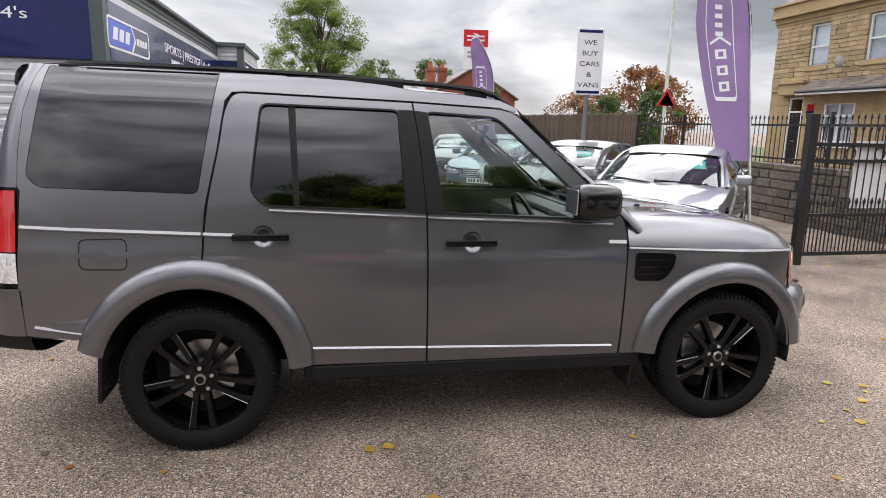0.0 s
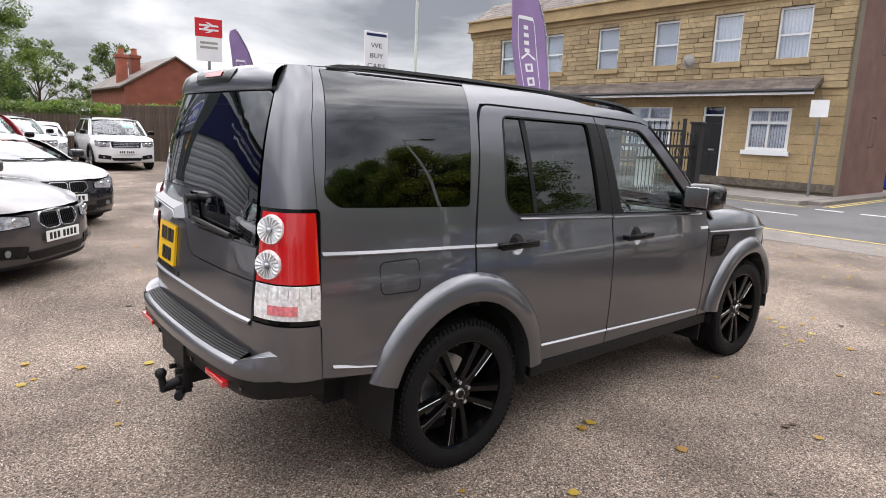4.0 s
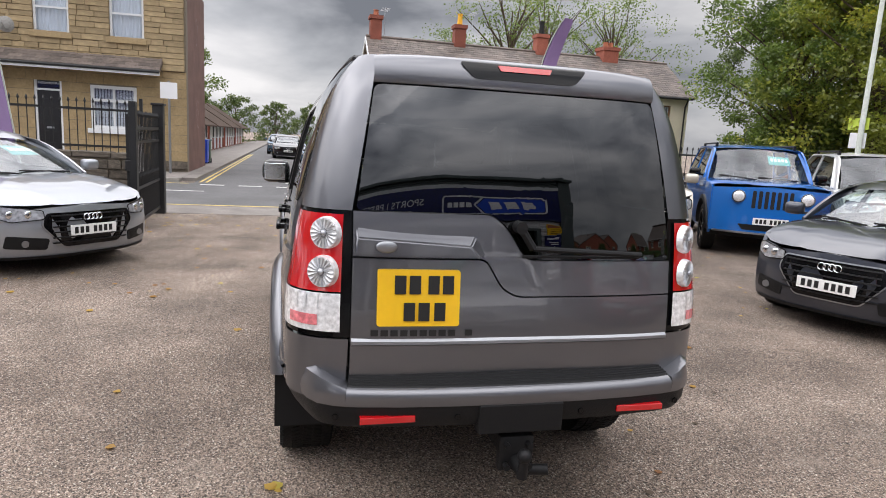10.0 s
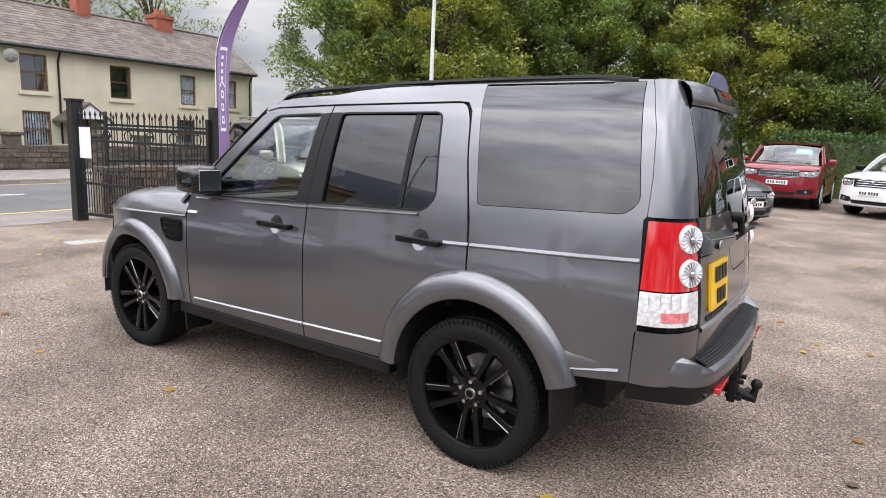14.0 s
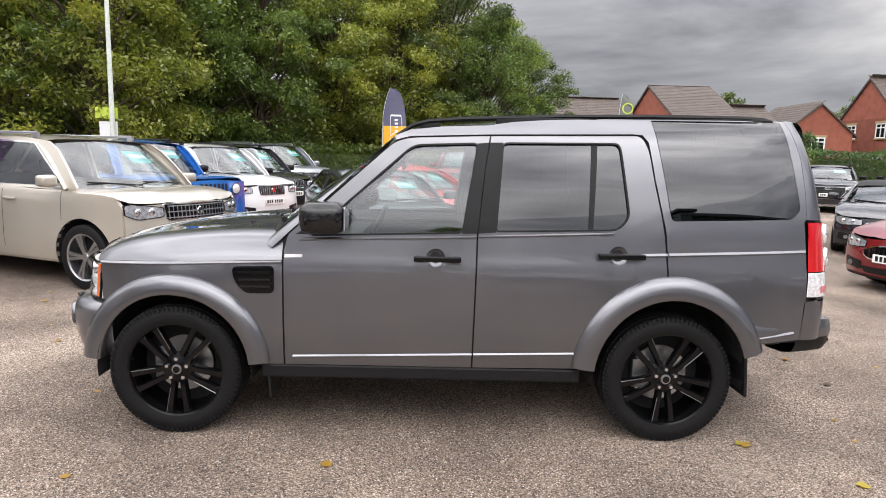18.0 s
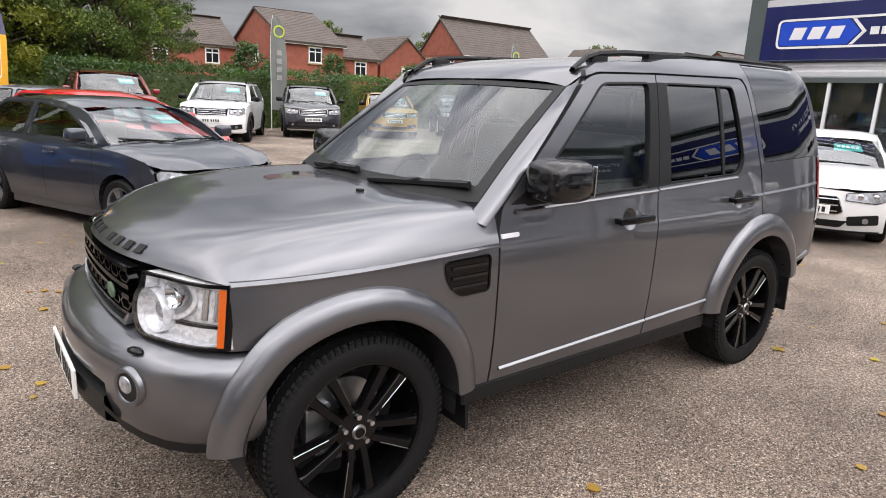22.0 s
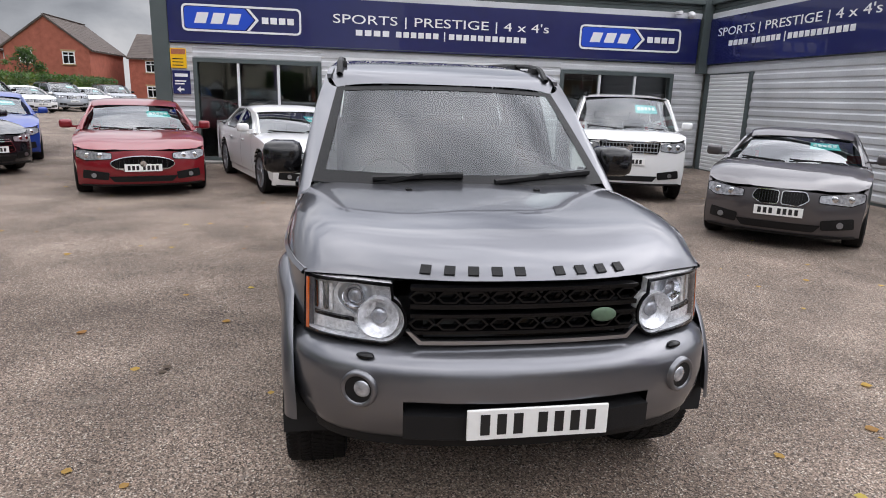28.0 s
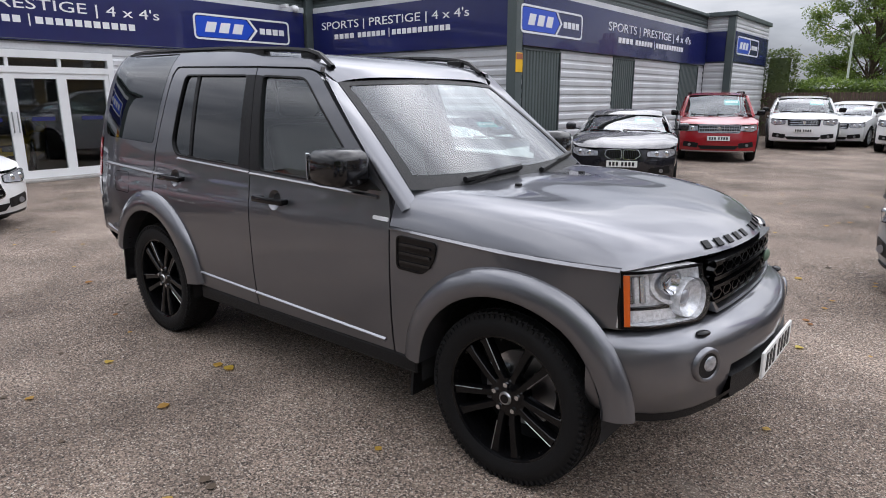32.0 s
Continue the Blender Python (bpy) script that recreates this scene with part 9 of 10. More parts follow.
# ---- bungalows down the side street ----
M["brown_tile"] = shader("brown_concrete_tile", (0.075, 0.052, 0.04), 0.95, grain=0.35, grain_size=7, blotch=0.3, blotch_size=1.2, spec=0.15)
for i in range(4):
    x0 = 33 + i * 11.5
    b = tagged(empty("bungalow"), "low brown bungalow with tiled roof and white doors", "bungalow", "bungalows on the side street")
    part("wall", boxes((x0, x0 + 10.0, 6.6, 13.0, 0, 2.25)), "brick", b, "brown brick walls")
    part("roof", wedge_roof(x0, x0 + 10.0, 6.6, 13.0, 2.25, 4.3, "x", 0.7), "brown_tile", b, "brown concrete tiled roof")
    part("gable", fix((lambda q: (prism(q, [(6.6, 2.25), (13.0, 2.25), (9.8, 4.15)], x0 + 0.02, x0 + 0.2, "x"), q)[1])(bmesh.new())), "wood_fence", b, "brown boarded gable")
    for j in range(4):
        xx = x0 + 0.7 + j * 2.4
        part("door", boxes((xx, xx + 0.9, 6.56, 6.6, 0.05, 2.1)), "white_frame", b, "white door panel")
        # solid block without glass, the shade indoors painted as its colour
        wn_ = part("window", boxes((xx + 1.05, xx + 2.1, 6.55, 6.6, 0.9, 2.1)), "dark_room", b)
        part("frame", boxes((xx + 1.02, xx + 1.08, 6.53, 6.6, 0.87, 2.13), (xx + 2.06, xx + 2.12, 6.53, 6.6, 0.87, 2.13), (xx + 1.08, xx + 2.06, 6.53, 6.6, 0.87, 0.93), (xx + 1.08, xx + 2.06, 6.53, 6.6, 2.07, 2.13)), "white_frame", wn_)
for i in range(3):
    x0 = 50 + i * 13
    b = tagged(empty("bungalow"), "low pale bungalow with brown tiled roof", "bungalow", "bungalows on the side street")
    part("wall", boxes((x0, x0 + 9.5, -12.0, -6.0, 0, 2.4)), "cream", b)
    part("roof", wedge_roof(x0, x0 + 9.5, -12.0, -6.0, 2.4, 4.6, "x", 0.6), "brown_tile", b)
    for j in range(3):
        part("window", boxes((x0 + 1 + j * 2.8, x0 + 2.4 + j * 2.8, -6.0, -5.95, 0.9, 2.1)), "dark_room", b)


# ---- red brick estate houses beyond the hedge ----
def brick_house(x0, x1, y0, y1, eave, ridge, axis, label, faces=("y+",), porch=None, gable_window=None, base=0.0):
    h = tagged(empty("brick_house"), label, "house", "brick houses beyond the hedge")
    wall = part("wall", boxes((x0, x1, y0, y1, base, eave)), "brick", h, "red brick walls")
    gb = bmesh.new()
    if axis == "x":
        m = (y0 + y1) / 2
        prism(gb, [(y0, eave), (y1, eave), (m, ridge - 0.12)], x0, x1, "x")
    else:
        m = (x0 + x1) / 2
        prism(gb, [(x0, eave), (x1, eave), (m, ridge - 0.12)], y0, y1, "y")
    part("gable", fix(gb), "brick", h)
    roof = part("roof", wedge_roof(x0, x1, y0, y1, eave, ridge, axis, 0.3, 0.15, 0.12), "tile_roof", h, "brown grey concrete tiled roof")
    # tile courses as thin battens of tiles
    if axis == "x":
        run = (y1 - y0) / 2
        for s, yb in ((1, y1), (-1, y0)):
            slates(roof, "tile", "tile_roof", (x0 - 0.15, yb + s * 0.3, eave - (ridge - eave) / run * 0.3 + 0.005), (1, 0, 0), (0, -s * run, ridge - eave), x1 - x0 + 0.3, math.hypot(run + 0.3, (ridge - eave) * (1 + 0.3 / run)), 0.6, 0.34, 0.03)
    else:
        run = (x1 - x0) / 2
        slates(roof, "tile", "tile_roof", (x1 + 0.3, y0 - 0.15, eave - (ridge - eave) / run * 0.3 + 0.005), (0, 1, 0), (-run, 0, ridge - eave), y1 - y0 + 0.3, math.hypot(run + 0.3, (ridge - eave) * (1 + 0.3 / run)), 0.6, 0.34, 0.03)
    part("eave_board", boxes((x0 - 0.1, x1 + 0.1, y1 + 0.24, y1 + 0.28, eave - 0.3, eave - 0.14)) if axis == "x" else boxes((x1 + 0.24, x1 + 0.28, y0 - 0.1, y1 + 0.1, eave - 0.3, eave - 0.14)), "white_frame", h)
    for f in faces:
        a0, a1 = (x0, x1) if f[0] == "y" else (y0, y1)
        n = max(1, int((a1 - a0) / 3.0))
        for z in (eave - 1.55, eave - 4.1):
            if z < base + 0.4:
                continue
            for j in range(n):
                c = a0 + (a1 - a0) * (j + 0.5) / n
                mm = {"y+": pose(c, y1 + 0.06, z, 0, 0, 180), "x+": pose(x1 + 0.06, c, z, 0, 0, 90), "y-": pose(c, y0 - 0.06, z)}[f]
                ww = window(h, mm, 1.1, 1.15, uprights=(0.0,), bars=(0.7,), depth=0.05, thick=0.09, pane="gloss_black", curtain=False)
                part("lintel", boxes((-0.65, 0.65, -0.01, 0.06, 1.152, 1.32)), "stone_smooth", ww)
                part("sill", boxes((-0.65, 0.65, -0.05, 0.06, -0.1, -0.002)), "stone_smooth", ww)
    return h


brick_house(-22.2, -17.4, -53.5, -42.4, 5.3, 7.9, "x", "red brick house with its gable end facing the lot", ("y+", "x+"))
brick_house(-16.2, -8.5, -57.0, -49.0, 5.0, 7.2, "x", "red brick house with low slate grey roof", ("y+", "x+"))
brick_house(-26.3, -23.0, -50.0, -44.0, 4.6, 6.3, "x", "small red brick wing between two houses", ("y+",))
brick_house(-46.0, -34.6, -50.0, -43.0, 5.6, 8.8, "x", "red brick house with broad brown tiled roof", ("y+", "x+"))
brick_house(-32.6, -27.2, -52.0, -45.0, 4.4, 6.6, "y", "red brick house with a narrow gable", ("y+", "x+"))
brick_house(-86.0, -75.0, -50.0, -43.0, 5.8, 8.8, "x", "red brick house far along the hedge", ("y+", "x+"))
brick_house(-60.5, -54.0, -50.0, -44.0, 5.0, 7.8, "y", "narrow red brick house beside its neighbour", ("y+", "x+"))
brick_house(-73.0, -63.0, -31.0, -23.6, 5.2, 8.0, "x", "red brick gabled house beyond the parked cars", ("x+",))
brick_house(-76.0, -68.0, -21.6, -13.0, 4.8, 7.2, "y", "red brick house with twin white edged gables", ("x+",))
brick_house(-76.0, -68.0, -42.0, -34.0, 5.2, 8.2, "x", "red brick house far beyond the hedge", ("x+", "y+"))
gh = tagged(empty("chimney_house"), "red brick gable with twin chimneys beyond the fence", "house")
gb = bmesh.new()
prism(gb, [(4.9, 0), (10.1, 0), (10.1, 3.4), (7.5, 4.9), (4.9, 3.4)], 33.0, 41.0, "y")
part("wall", fix(gb), "brick", gh)
part("roof", wedge_roof(4.9, 10.1, 33.0, 41.0, 3.4, 5.0, "y", 0.2), "slate", gh)
chimney(gh, 5.3, 35.0, 3.3, 5.0, 0.5, 2)
chimney(gh, 6.2, 36.0, 3.6, 5.1, 0.5, 2)

# ---- walls, fences and gates round the lot ----
def stone_wall(name, x, y0, y1, h, label, limit):
    w = tagged(empty(name), label, "wall", kind="structure")
    part("core", boxes((x - 0.16, x + 0.16, y0, y1, 0, h - 0.1)), "mortar", w)
    st = courses(y0, y1, 0.0, h - 0.1, 0.155, 0.2, 0.5, (), 0.018)
    near = block_x(x - 0.16, st, 0.1, 0.018)
    far = block_x(x + 0.16, courses(y0, y1, 0.0, h - 0.1, 0.2, 0.4, 0.8, (), 0.018), 0.06, 0.01)
    pieces("stone", "dark_stone", near + far, w, limit)
    y = y0
    while y < y1 - 0.05:
        d = min(RNG.uniform(0.5, 0.9), y1 - y)
        shared("coping_stone", unit_box("dark_stone"), w, Matrix.Translation((x, y + d / 2, h - 0.05 + RNG.uniform(-0.008, 0.008))) @ Matrix.Diagonal((0.42, d - 0.015, 0.1, 1)))
        y += d
    return w


def spear_mesh(h, r=0.009):
    bm = bmesh.new()
    cyl(bm, (0, 0, 0), (0, 0, h - 0.1), r, seg=6)
    cyl(bm, (0, 0, h - 0.1), (0, 0, h - 0.06), r, 0.022, seg=6)
    cyl(bm, (0, 0, h - 0.06), (0, 0, h), 0.022, 0.001, seg=6)
    me = bpy.data.meshes.new("railing_bar")
    bm.to_mesh(me)
    bm.free()
    me.materials.append(M["black_iron"])
    return me


def railing(name, p, q, z0, z1, label, step=0.13, post_step=2.4):
    """Black iron railings from p to q in plan, with pointed bars."""
    p, q = Vector(p), Vector(q)
    d = (q - p)
    L = d.length
    f = tagged(empty(name, (p.x, p.y, 0), math.degrees(math.atan2(d.y, d.x))), label, "railing", kind="structure")
    me = spear_mesh(z1 - z0)
    n = int(L / step)
    for k in range(n + 1):
        shared("railing_bar", me, f, Matrix.Translation((L * k / n, 0, z0)))
    for z in (z0 + 0.1, z1 - 0.2):
        part("rail", boxes((0, L, -0.012, 0.012, z - 0.02, z + 0.02)), "black_iron", f)
    k = 0.0
    while k <= L:
        part("post", boxes((k - 0.025, k + 0.025, -0.03, 0.03, z0 - 0.1, z1 + 0.03)), "black_iron", f)
        k += post_step
    return f


stone_wall("stone_wall_north", 7.95, 3.4, 13.2, 1.08, "low dark gritstone boundary wall with coping stones", 230)
railing("railing_north", (7.95, 3.5), (7.95, 13.1), 1.08, 2.03, "black iron railings with pointed tops on the stone wall")
stone_wall("stone_wall_south", 8.6, -22.0, -2.6, 0.85, "low gritstone wall beside the road", 120)
railing("railing_south", (8.6, -2.8), (8.6, -21.5), 0.85, 1.8, "black iron railings with pointed tops by the road", 0.15)
stone_wall("stone_wall_garden", 18.75, -17.2, -3.6, 0.85, "low weathered stone garden wall before the cottages", 40)
for yy in (-5.4, -9.6, -8.1):
    tagged(part("gate_pillar", boxes((18.55, 18.95, yy - 0.2, yy + 0.2, 0, 1.15), (18.5, 19.0, yy - 0.25, yy + 0.25, 1.15, 1.25), bevel=0.02), "dark_stone"), "weathered square stone gate pillar", "pillar", "garden gate pillars")


def iron_gate(hinge, free, h, label, notice):
    """An open gate leaf; local x runs from the hinge to the free edge."""
    a, b = Vector(hinge), Vector(free)
    d = b - a
    L = d.length
    g = tagged(empty("iron_gate", (a.x, a.y, 0), math.degrees(math.atan2(d.y, d.x))), label, "gate", "entrance gates")
    fr = part("gate_frame", boxes((0, 0.05, -0.025, 0.025, 0.07, h - 0.08), (L - 0.05, L, -0.025, 0.025, 0.07, h - 0.08), (0.05, L - 0.05, -0.02, 0.02, 0.1, 0.15), (0.05, L - 0.05, -0.02, 0.02, 0.62, 0.66), (0.05, L - 0.05, -0.02, 0.02, h - 0.3, h - 0.25), (0.05, L - 0.05, -0.02, 0.02, h - 0.5, h - 0.46)), "black_iron", g)
    me = spear_mesh(h - 0.12)
    n = int(L / 0.115)
    for k in range(1, n):
        shared("gate_bar", me, g, Matrix.Translation((L * k / n, 0, 0.12)))
    low = spear_mesh(0.75, 0.008)
    for k in range(n):
        shared("dog_bar", low, g, Matrix.Translation((L * (k + 0.5) / n, 0, 0.12)))
    for k in range(6):
        c = L * (k + 0.5) / 6
        bm = revolve([(-0.006, 0.085), (0.006, 0.085), (0.006, 0.1), (-0.006, 0.1)], 18)
        bmesh.ops.transform(bm, matrix=Matrix.Translation((c, 0, h - 0.385)) @ Matrix.Diagonal((0.85, 1, 0.85, 1)), verts=bm.verts)
        part("scroll_ring", bm, "black_iron", g)
    part("latch", boxes((L - 0.02, L + 0.06, -0.035, 0.035, 0.95, 1.1), bevel=0.006), "black_iron", fr)
    for z in (0.3, h - 0.35):
        part("hinge", boxes((-0.08, 0.08, -0.04, 0.04, z - 0.03, z + 0.03), bevel=0.006), "black_iron", fr)
    if notice:
        n0, n1, z0, z1 = notice
        nt = part("notice_panel", boxes((n0, n1, -0.035, -0.028, z0, z1)), "sign_white", g, "white plastic notice panel seen behind the bars")
    post = tagged(part("gate_post", boxes((a.x - 0.09, a.x + 0.09, a.y - 0.09, a.y + 0.09, 0, h + 0.14), (a.x - 0.11, a.x + 0.11, a.y - 0.11, a.y + 0.11, h + 0.14, h + 0.18), bevel=0.006), "black_iron"), "square black steel gate post", "post", "entrance gates posts")
    tagged(part("gate_post", boxes((b.x - 0.06, b.x + 0.06, b.y - 0.12, b.y - 0.03, 0, h + 0.1), bevel=0.004), "black_iron"), "slim black steel gate stop post", "post", "entrance gates posts")
    return g


iron_gate((7.9, 3.2), (5.15, 3.1), 1.82, "open black iron gate leaf with pointed bars and rings", (1.35, 1.95, 0.72, 1.6))
iron_gate((7.95, -1.95), (5.15, -2.46), 1.82, "open black iron gate leaf with white notice behind bars", (0.12, 0.38, 1.05, 1.55))


def plank_fence(name, p, q, h, material, label, width=0.11, gap=0.012, top=None, rng=0.02):
    p, q = Vector(p), Vector(q)
    d = q - p
    L = d.length
    f = tagged(empty(name, (p.x, p.y, 0), math.degrees(math.atan2(d.y, d.x))), label, "fence", kind="structure")
    bm = bmesh.new()
    prism(bm, [(-width / 2, 0), (width / 2, 0), (width / 2, h - 0.05), (0 if top else width / 2 - 0.02, h), (-width / 2, h - (0.05 if top else 0))], -0.011, 0.011, "y")
    me = bpy.data.meshes.new("plank")
    fix(bm).to_mesh(me)
    bm.free()
    me.materials.append(M[material])
    n = int(L / (width + gap))
    for k in range(n):
        shared("plank", me, f, Matrix.Translation(((k + 0.5) * L / n, RNG.uniform(-0.006, 0.006), RNG.uniform(-rng, 0))))
    for z in (0.35, h - 0.35):
        part("rail", boxes((0, L, 0.012, 0.06, z - 0.04, z + 0.04)), material, f)
    k = 0.0
    while k < L:
        part("post", boxes((k - 0.05, k + 0.05, 0.012, 0.11, 0, h + 0.02)), material, f)
        k += 2.4
    return f


plank_fence("fence_west", (-3.9, 26.0), (3.0, 25.2), 1.75, "wood_fence", "weathered brown timber board fence")
plank_fence("fence_north", (3.0, 25.2), (6.6, 21.0), 2.2, "wood_fence", "tall weathered brown timber fence")
plank_fence("fence_east", (6.6, 21.0), (7.95, 13.2), 2.15, "wood_fence", "tall brown timber fence by the road", 0.1, 0.02, True)
stone_wall("stone_wall_corner", 8.05, 13.2, 21.0, 0.9, "low dark stone wall under the timber fence", 0)
plank_fence("fence_far", (7.98, 16.2), (7.98, 13.25), 2.15, "green_fence", "green painted palisade fence", 0.07, 0.05, True)

# ---- signs on poles ----
board = tagged(empty("pole_sign", (4.88, 9.62, 0)), "tall white sign with dark lettering on a grey pole", "sign")
bm = bmesh.new()
cyl(bm, (0, 0.03, 0), (0, 0.03, 3.75), 0.045, seg=14)
part("pole", bm, "grey_alloy", board, "grey steel pole")
part("panel", boxes((-0.3, 0.3, -0.05, -0.01, 2.4, 3.82), bevel=0.006), "sign_white", board)
part("strip", boxes((-0.26, 0.26, -0.053, -0.05, 3.72, 3.78)), "navy", board)
part("strip", boxes((-0.26, 0.26, -0.053, -0.05, 2.43, 2.49)), "navy", board)
for i, word in enumerate(("WE", "BUY", "CARS", "&", "VANS")):
    writing("lettering", word, 0.15, "black_ink", board, pose(0, -0.0505, 3.51 - i * 0.225, 90, 0, 0), depth=0.002, wide=1.3)
board.matrix_basis = pose(4.88, 9.62, 0, 0, 0, -4)

station = tagged(empty("station_sign", (4.55, 19.5, 0)), "red and white railway station sign on a pole", "sign")
bm = bmesh.new()
cyl(bm, (0, 0.04, 0), (0, 0.04, 4.9), 0.05, seg=12)
part("pole", bm, "grey_alloy", station)
part("red_panel", boxes((-0.45, 0.45, -0.04, 0.0, 4.5, 5.1), bevel=0.005), "station_red", station)
part("white_panel", boxes((-0.43, 0.43, -0.04, 0.0, 3.7, 4.495), bevel=0.005), "sign_white", station)
for k, (z, o) in enumerate(((4.87, 0), (4.73, 0))):
    part("symbol_bar", boxes((-0.32, 0.32, -0.044, -0.04, z - 0.03, z + 0.03)), "sign_white", station)
for pts in ([(-0.12, 4.97), (0.0, 4.97), (0.2, 4.87), (0.08, 4.87)], [(0.08, 4.73), (0.2, 4.73), (0.0, 4.63), (-0.12, 4.63)], [(-0.05, 4.87), (0.07, 4.87), (-0.1, 4.73), (-0.22, 4.73)]):
    part("symbol_bar", panel(pts, (), lambda u, v: Vector((u, -0.044, v)), (), (), (0, 0.004, 0), (0, -1, 0)), "sign_white", station)
for z in (4.3, 4.15):
    part("text_bar", boxes((-0.3, 0.28, -0.043, -0.04, z - 0.04, z + 0.04)), "concrete", station)
station.matrix_basis = pose(4.55, 19.5, 0, 0, 0, -6)


def feather_flag(at, turn, h, width, cloth, label, marks="sign_white", low=None, bow=0.3, sway=0.0, split=None, name="feather_flag", tilt=(0, 0), foot=0.86):
    """A feather flag: a whip pole, a long cloth blade with a rounded tip, and its base. Local x spans the cloth."""
    f = tagged(empty(name, (at[0], at[1], 0), turn), label, "flag", "feather flags round the lot")
    bm = bmesh.new()
    cyl(bm, (0, 0, 0), (0, 0, h * 0.7), 0.02, 0.014, seg=8)
    for k in range(8):
        a, b = 0.7 + 0.0375 * k, 0.7 + 0.0375 * (k + 1)
        xa, xb = bow * ((a - 0.7) / 0.3) ** 2, bow * ((b - 0.7) / 0.3) ** 2
        cyl(bm, (xa, 0, h * a), (xb, 0, h * b), 0.013, 0.009, seg=6)
    part("pole", bm, "pole_white", f)
    part("base", boxes((-0.3, 0.3, -0.04, 0.04, 0, 0.06), (-0.04, 0.04, -0.3, 0.3, 0, 0.055)), "satin_black", f)
    z0 = low or h * 0.16

    def edge(v):
        z = z0 + (h - z0) * v
        u = z / h
        x0 = bow * (max(0, u - 0.7) / 0.3) ** 2
        w = width * math.sqrt(max(0.0, 1 - max(0, (v - 0.52) / 0.48) ** 2.2)) * (foot + (1 - foot) * min(1, v / 0.6))
        return x0, w, z

    def on(u, v, off=0.0):
        x0, w, z = edge(v)
        return Vector((x0 + 0.02 + u * w, off + 0.05 * math.sin(v * 7 + u * 2.0) * u + sway * u * u * 0.3, z))

    rows = [[on(u, v) for u in frange(0, 1, 9)] for v in frange(0, 1, 41)]
    if split:
        cut = int(split * 40)
        part("cloth", loft(rows[:cut + 1]), cloth[0], f, smooth=60)
        part("cloth", loft(rows[cut:]), cloth[1], f, smooth=60)
    else:
        part("cloth", loft(rows), cloth, f, smooth=60)
    part("sleeve", loft([[on(u, v, o) for u, o in ((0.0, 0.012), (-0.05, 0.0), (0.0, -0.012))] for v in frange(0.0, 0.98, 30)]), "satin_black" if cloth == "purple" else "navy_flag", f)
    if marks:
        for off in (0.006, -0.006):
            o = rounded([(0.3, 0.26), (0.82, 0.26), (0.82, 0.72), (0.3, 0.72)], [0.05] * 4)
            part("logo_outline", panel(o, [inset(o, 0.018)], lambda u, v: on(u, v, off), frange(0.3, 0.8, 4), frange(0.28, 0.7, 16)), marks, f)
            for k in range(3):
                v0 = 0.3 + k * 0.07
                part("logo_bar", panel([(0.46, v0 + 0.005), (0.68, v0), (0.68, v0 + 0.042), (0.46, v0 + 0.047)], [[(0.52, v0 + 0.014), (0.62, v0 + 0.012), (0.62, v0 + 0.032), (0.52, v0 + 0.036)]], lambda u, v: on(u, v, off)), marks, f)
            for k in range(4):
                v0 = 0.54 + k * 0.038
                part("logo_bar", panel([(0.5, v0), (0.64, v0), (0.64, v0 + 0.02), (0.5, v0 + 0.02)], (), lambda u, v: on(u, v, off)), marks, f)
            part("logo_chevron", panel([(0.36, 0.5), (0.56, 0.53), (0.76, 0.5), (0.76, 0.512), (0.56, 0.542), (0.36, 0.512)], (), lambda u, v: on(u, v, off)), marks, f)
    for ob in f.children:
        if tilt != (0, 0) and not ob.name.startswith("base"):
            for v in ob.data.vertices:
                v.co.x, v.co.y = v.co.x + tilt[0] * v.co.z, v.co.y + tilt[1] * v.co.z
    return f


feather_flag((5.55, 4.48), 180, 4.6, 0.88, "purple", "tall purple feather flag with white outline logo", low=1.25, bow=0.5, tilt=(0.04, -0.12), foot=0.62)
feather_flag((4.03, 14.1), 180, 4.12, 0.6, "purple", "purple feather flag with white outline logo", low=1.3, bow=0.45, tilt=(0.05, 0), foot=0.7)
feather_flag((6.3, -3.45), 205, 3.8, 0.14, "purple", "narrow purple feather flag turned edge on", low=0.8, bow=0.5, sway=0.6)
feather_flag((1.9, -19.2), 180, 4.15, 0.85, ("yellow_flag", "navy_flag"), "yellow and slate feather flag by the hedge", marks="sign_white", low=0.7, bow=0.25, split=0.62)
for x, y in ((-7.2, -20.6), (-19.4, -20.6)):
    ff = feather_flag((x, y), 180, 4.3, 0.62, "grey_flag", "grey feather flag with lime ring print", marks=None, low=0.9, bow=0.1)
    bm = revolve([(-0.01, 0.17), (0.01, 0.17), (0.01, 0.22), (-0.01, 0.22)], 24)
    bmesh.ops.transform(bm, matrix=Matrix.Translation((0.34, 0.0, 3.75)), verts=bm.verts)
    part("ring_print", bm, "lime", ff)
    for k in range(4):
        part("text_bar", boxes((0.22, 0.42, -0.04, 0.04, 2.0 + k * 0.3, 2.18 + k * 0.3)), "concrete", ff)

# tall pale mast with small signs, street lamp, speed sign
mast = tagged(empty("mast", (8.95, -13.5, 0)), "tall pale painted lamp column with small signs", "lamp post")
bm = bmesh.new()
cyl(bm, (0, 0, 0), (0, 0, 1.3), 0.1, 0.1, seg=14)
cyl(bm, (0, 0, 1.3), (0, 0, 9.5), 0.07, 0.045, seg=14)
part("column", bm, "pole_white", mast, smooth=40)
part("small_sign", boxes((-0.12, 0.5, -0.09, -0.075, 2.5, 2.8)), "lime", mast, "small lime green sign")
part("small_sign", boxes((-0.1, 0.4, -0.09, -0.075, 2.02, 2.42)), "sign_white", mast, "small white sign")
bm = bmesh.new()
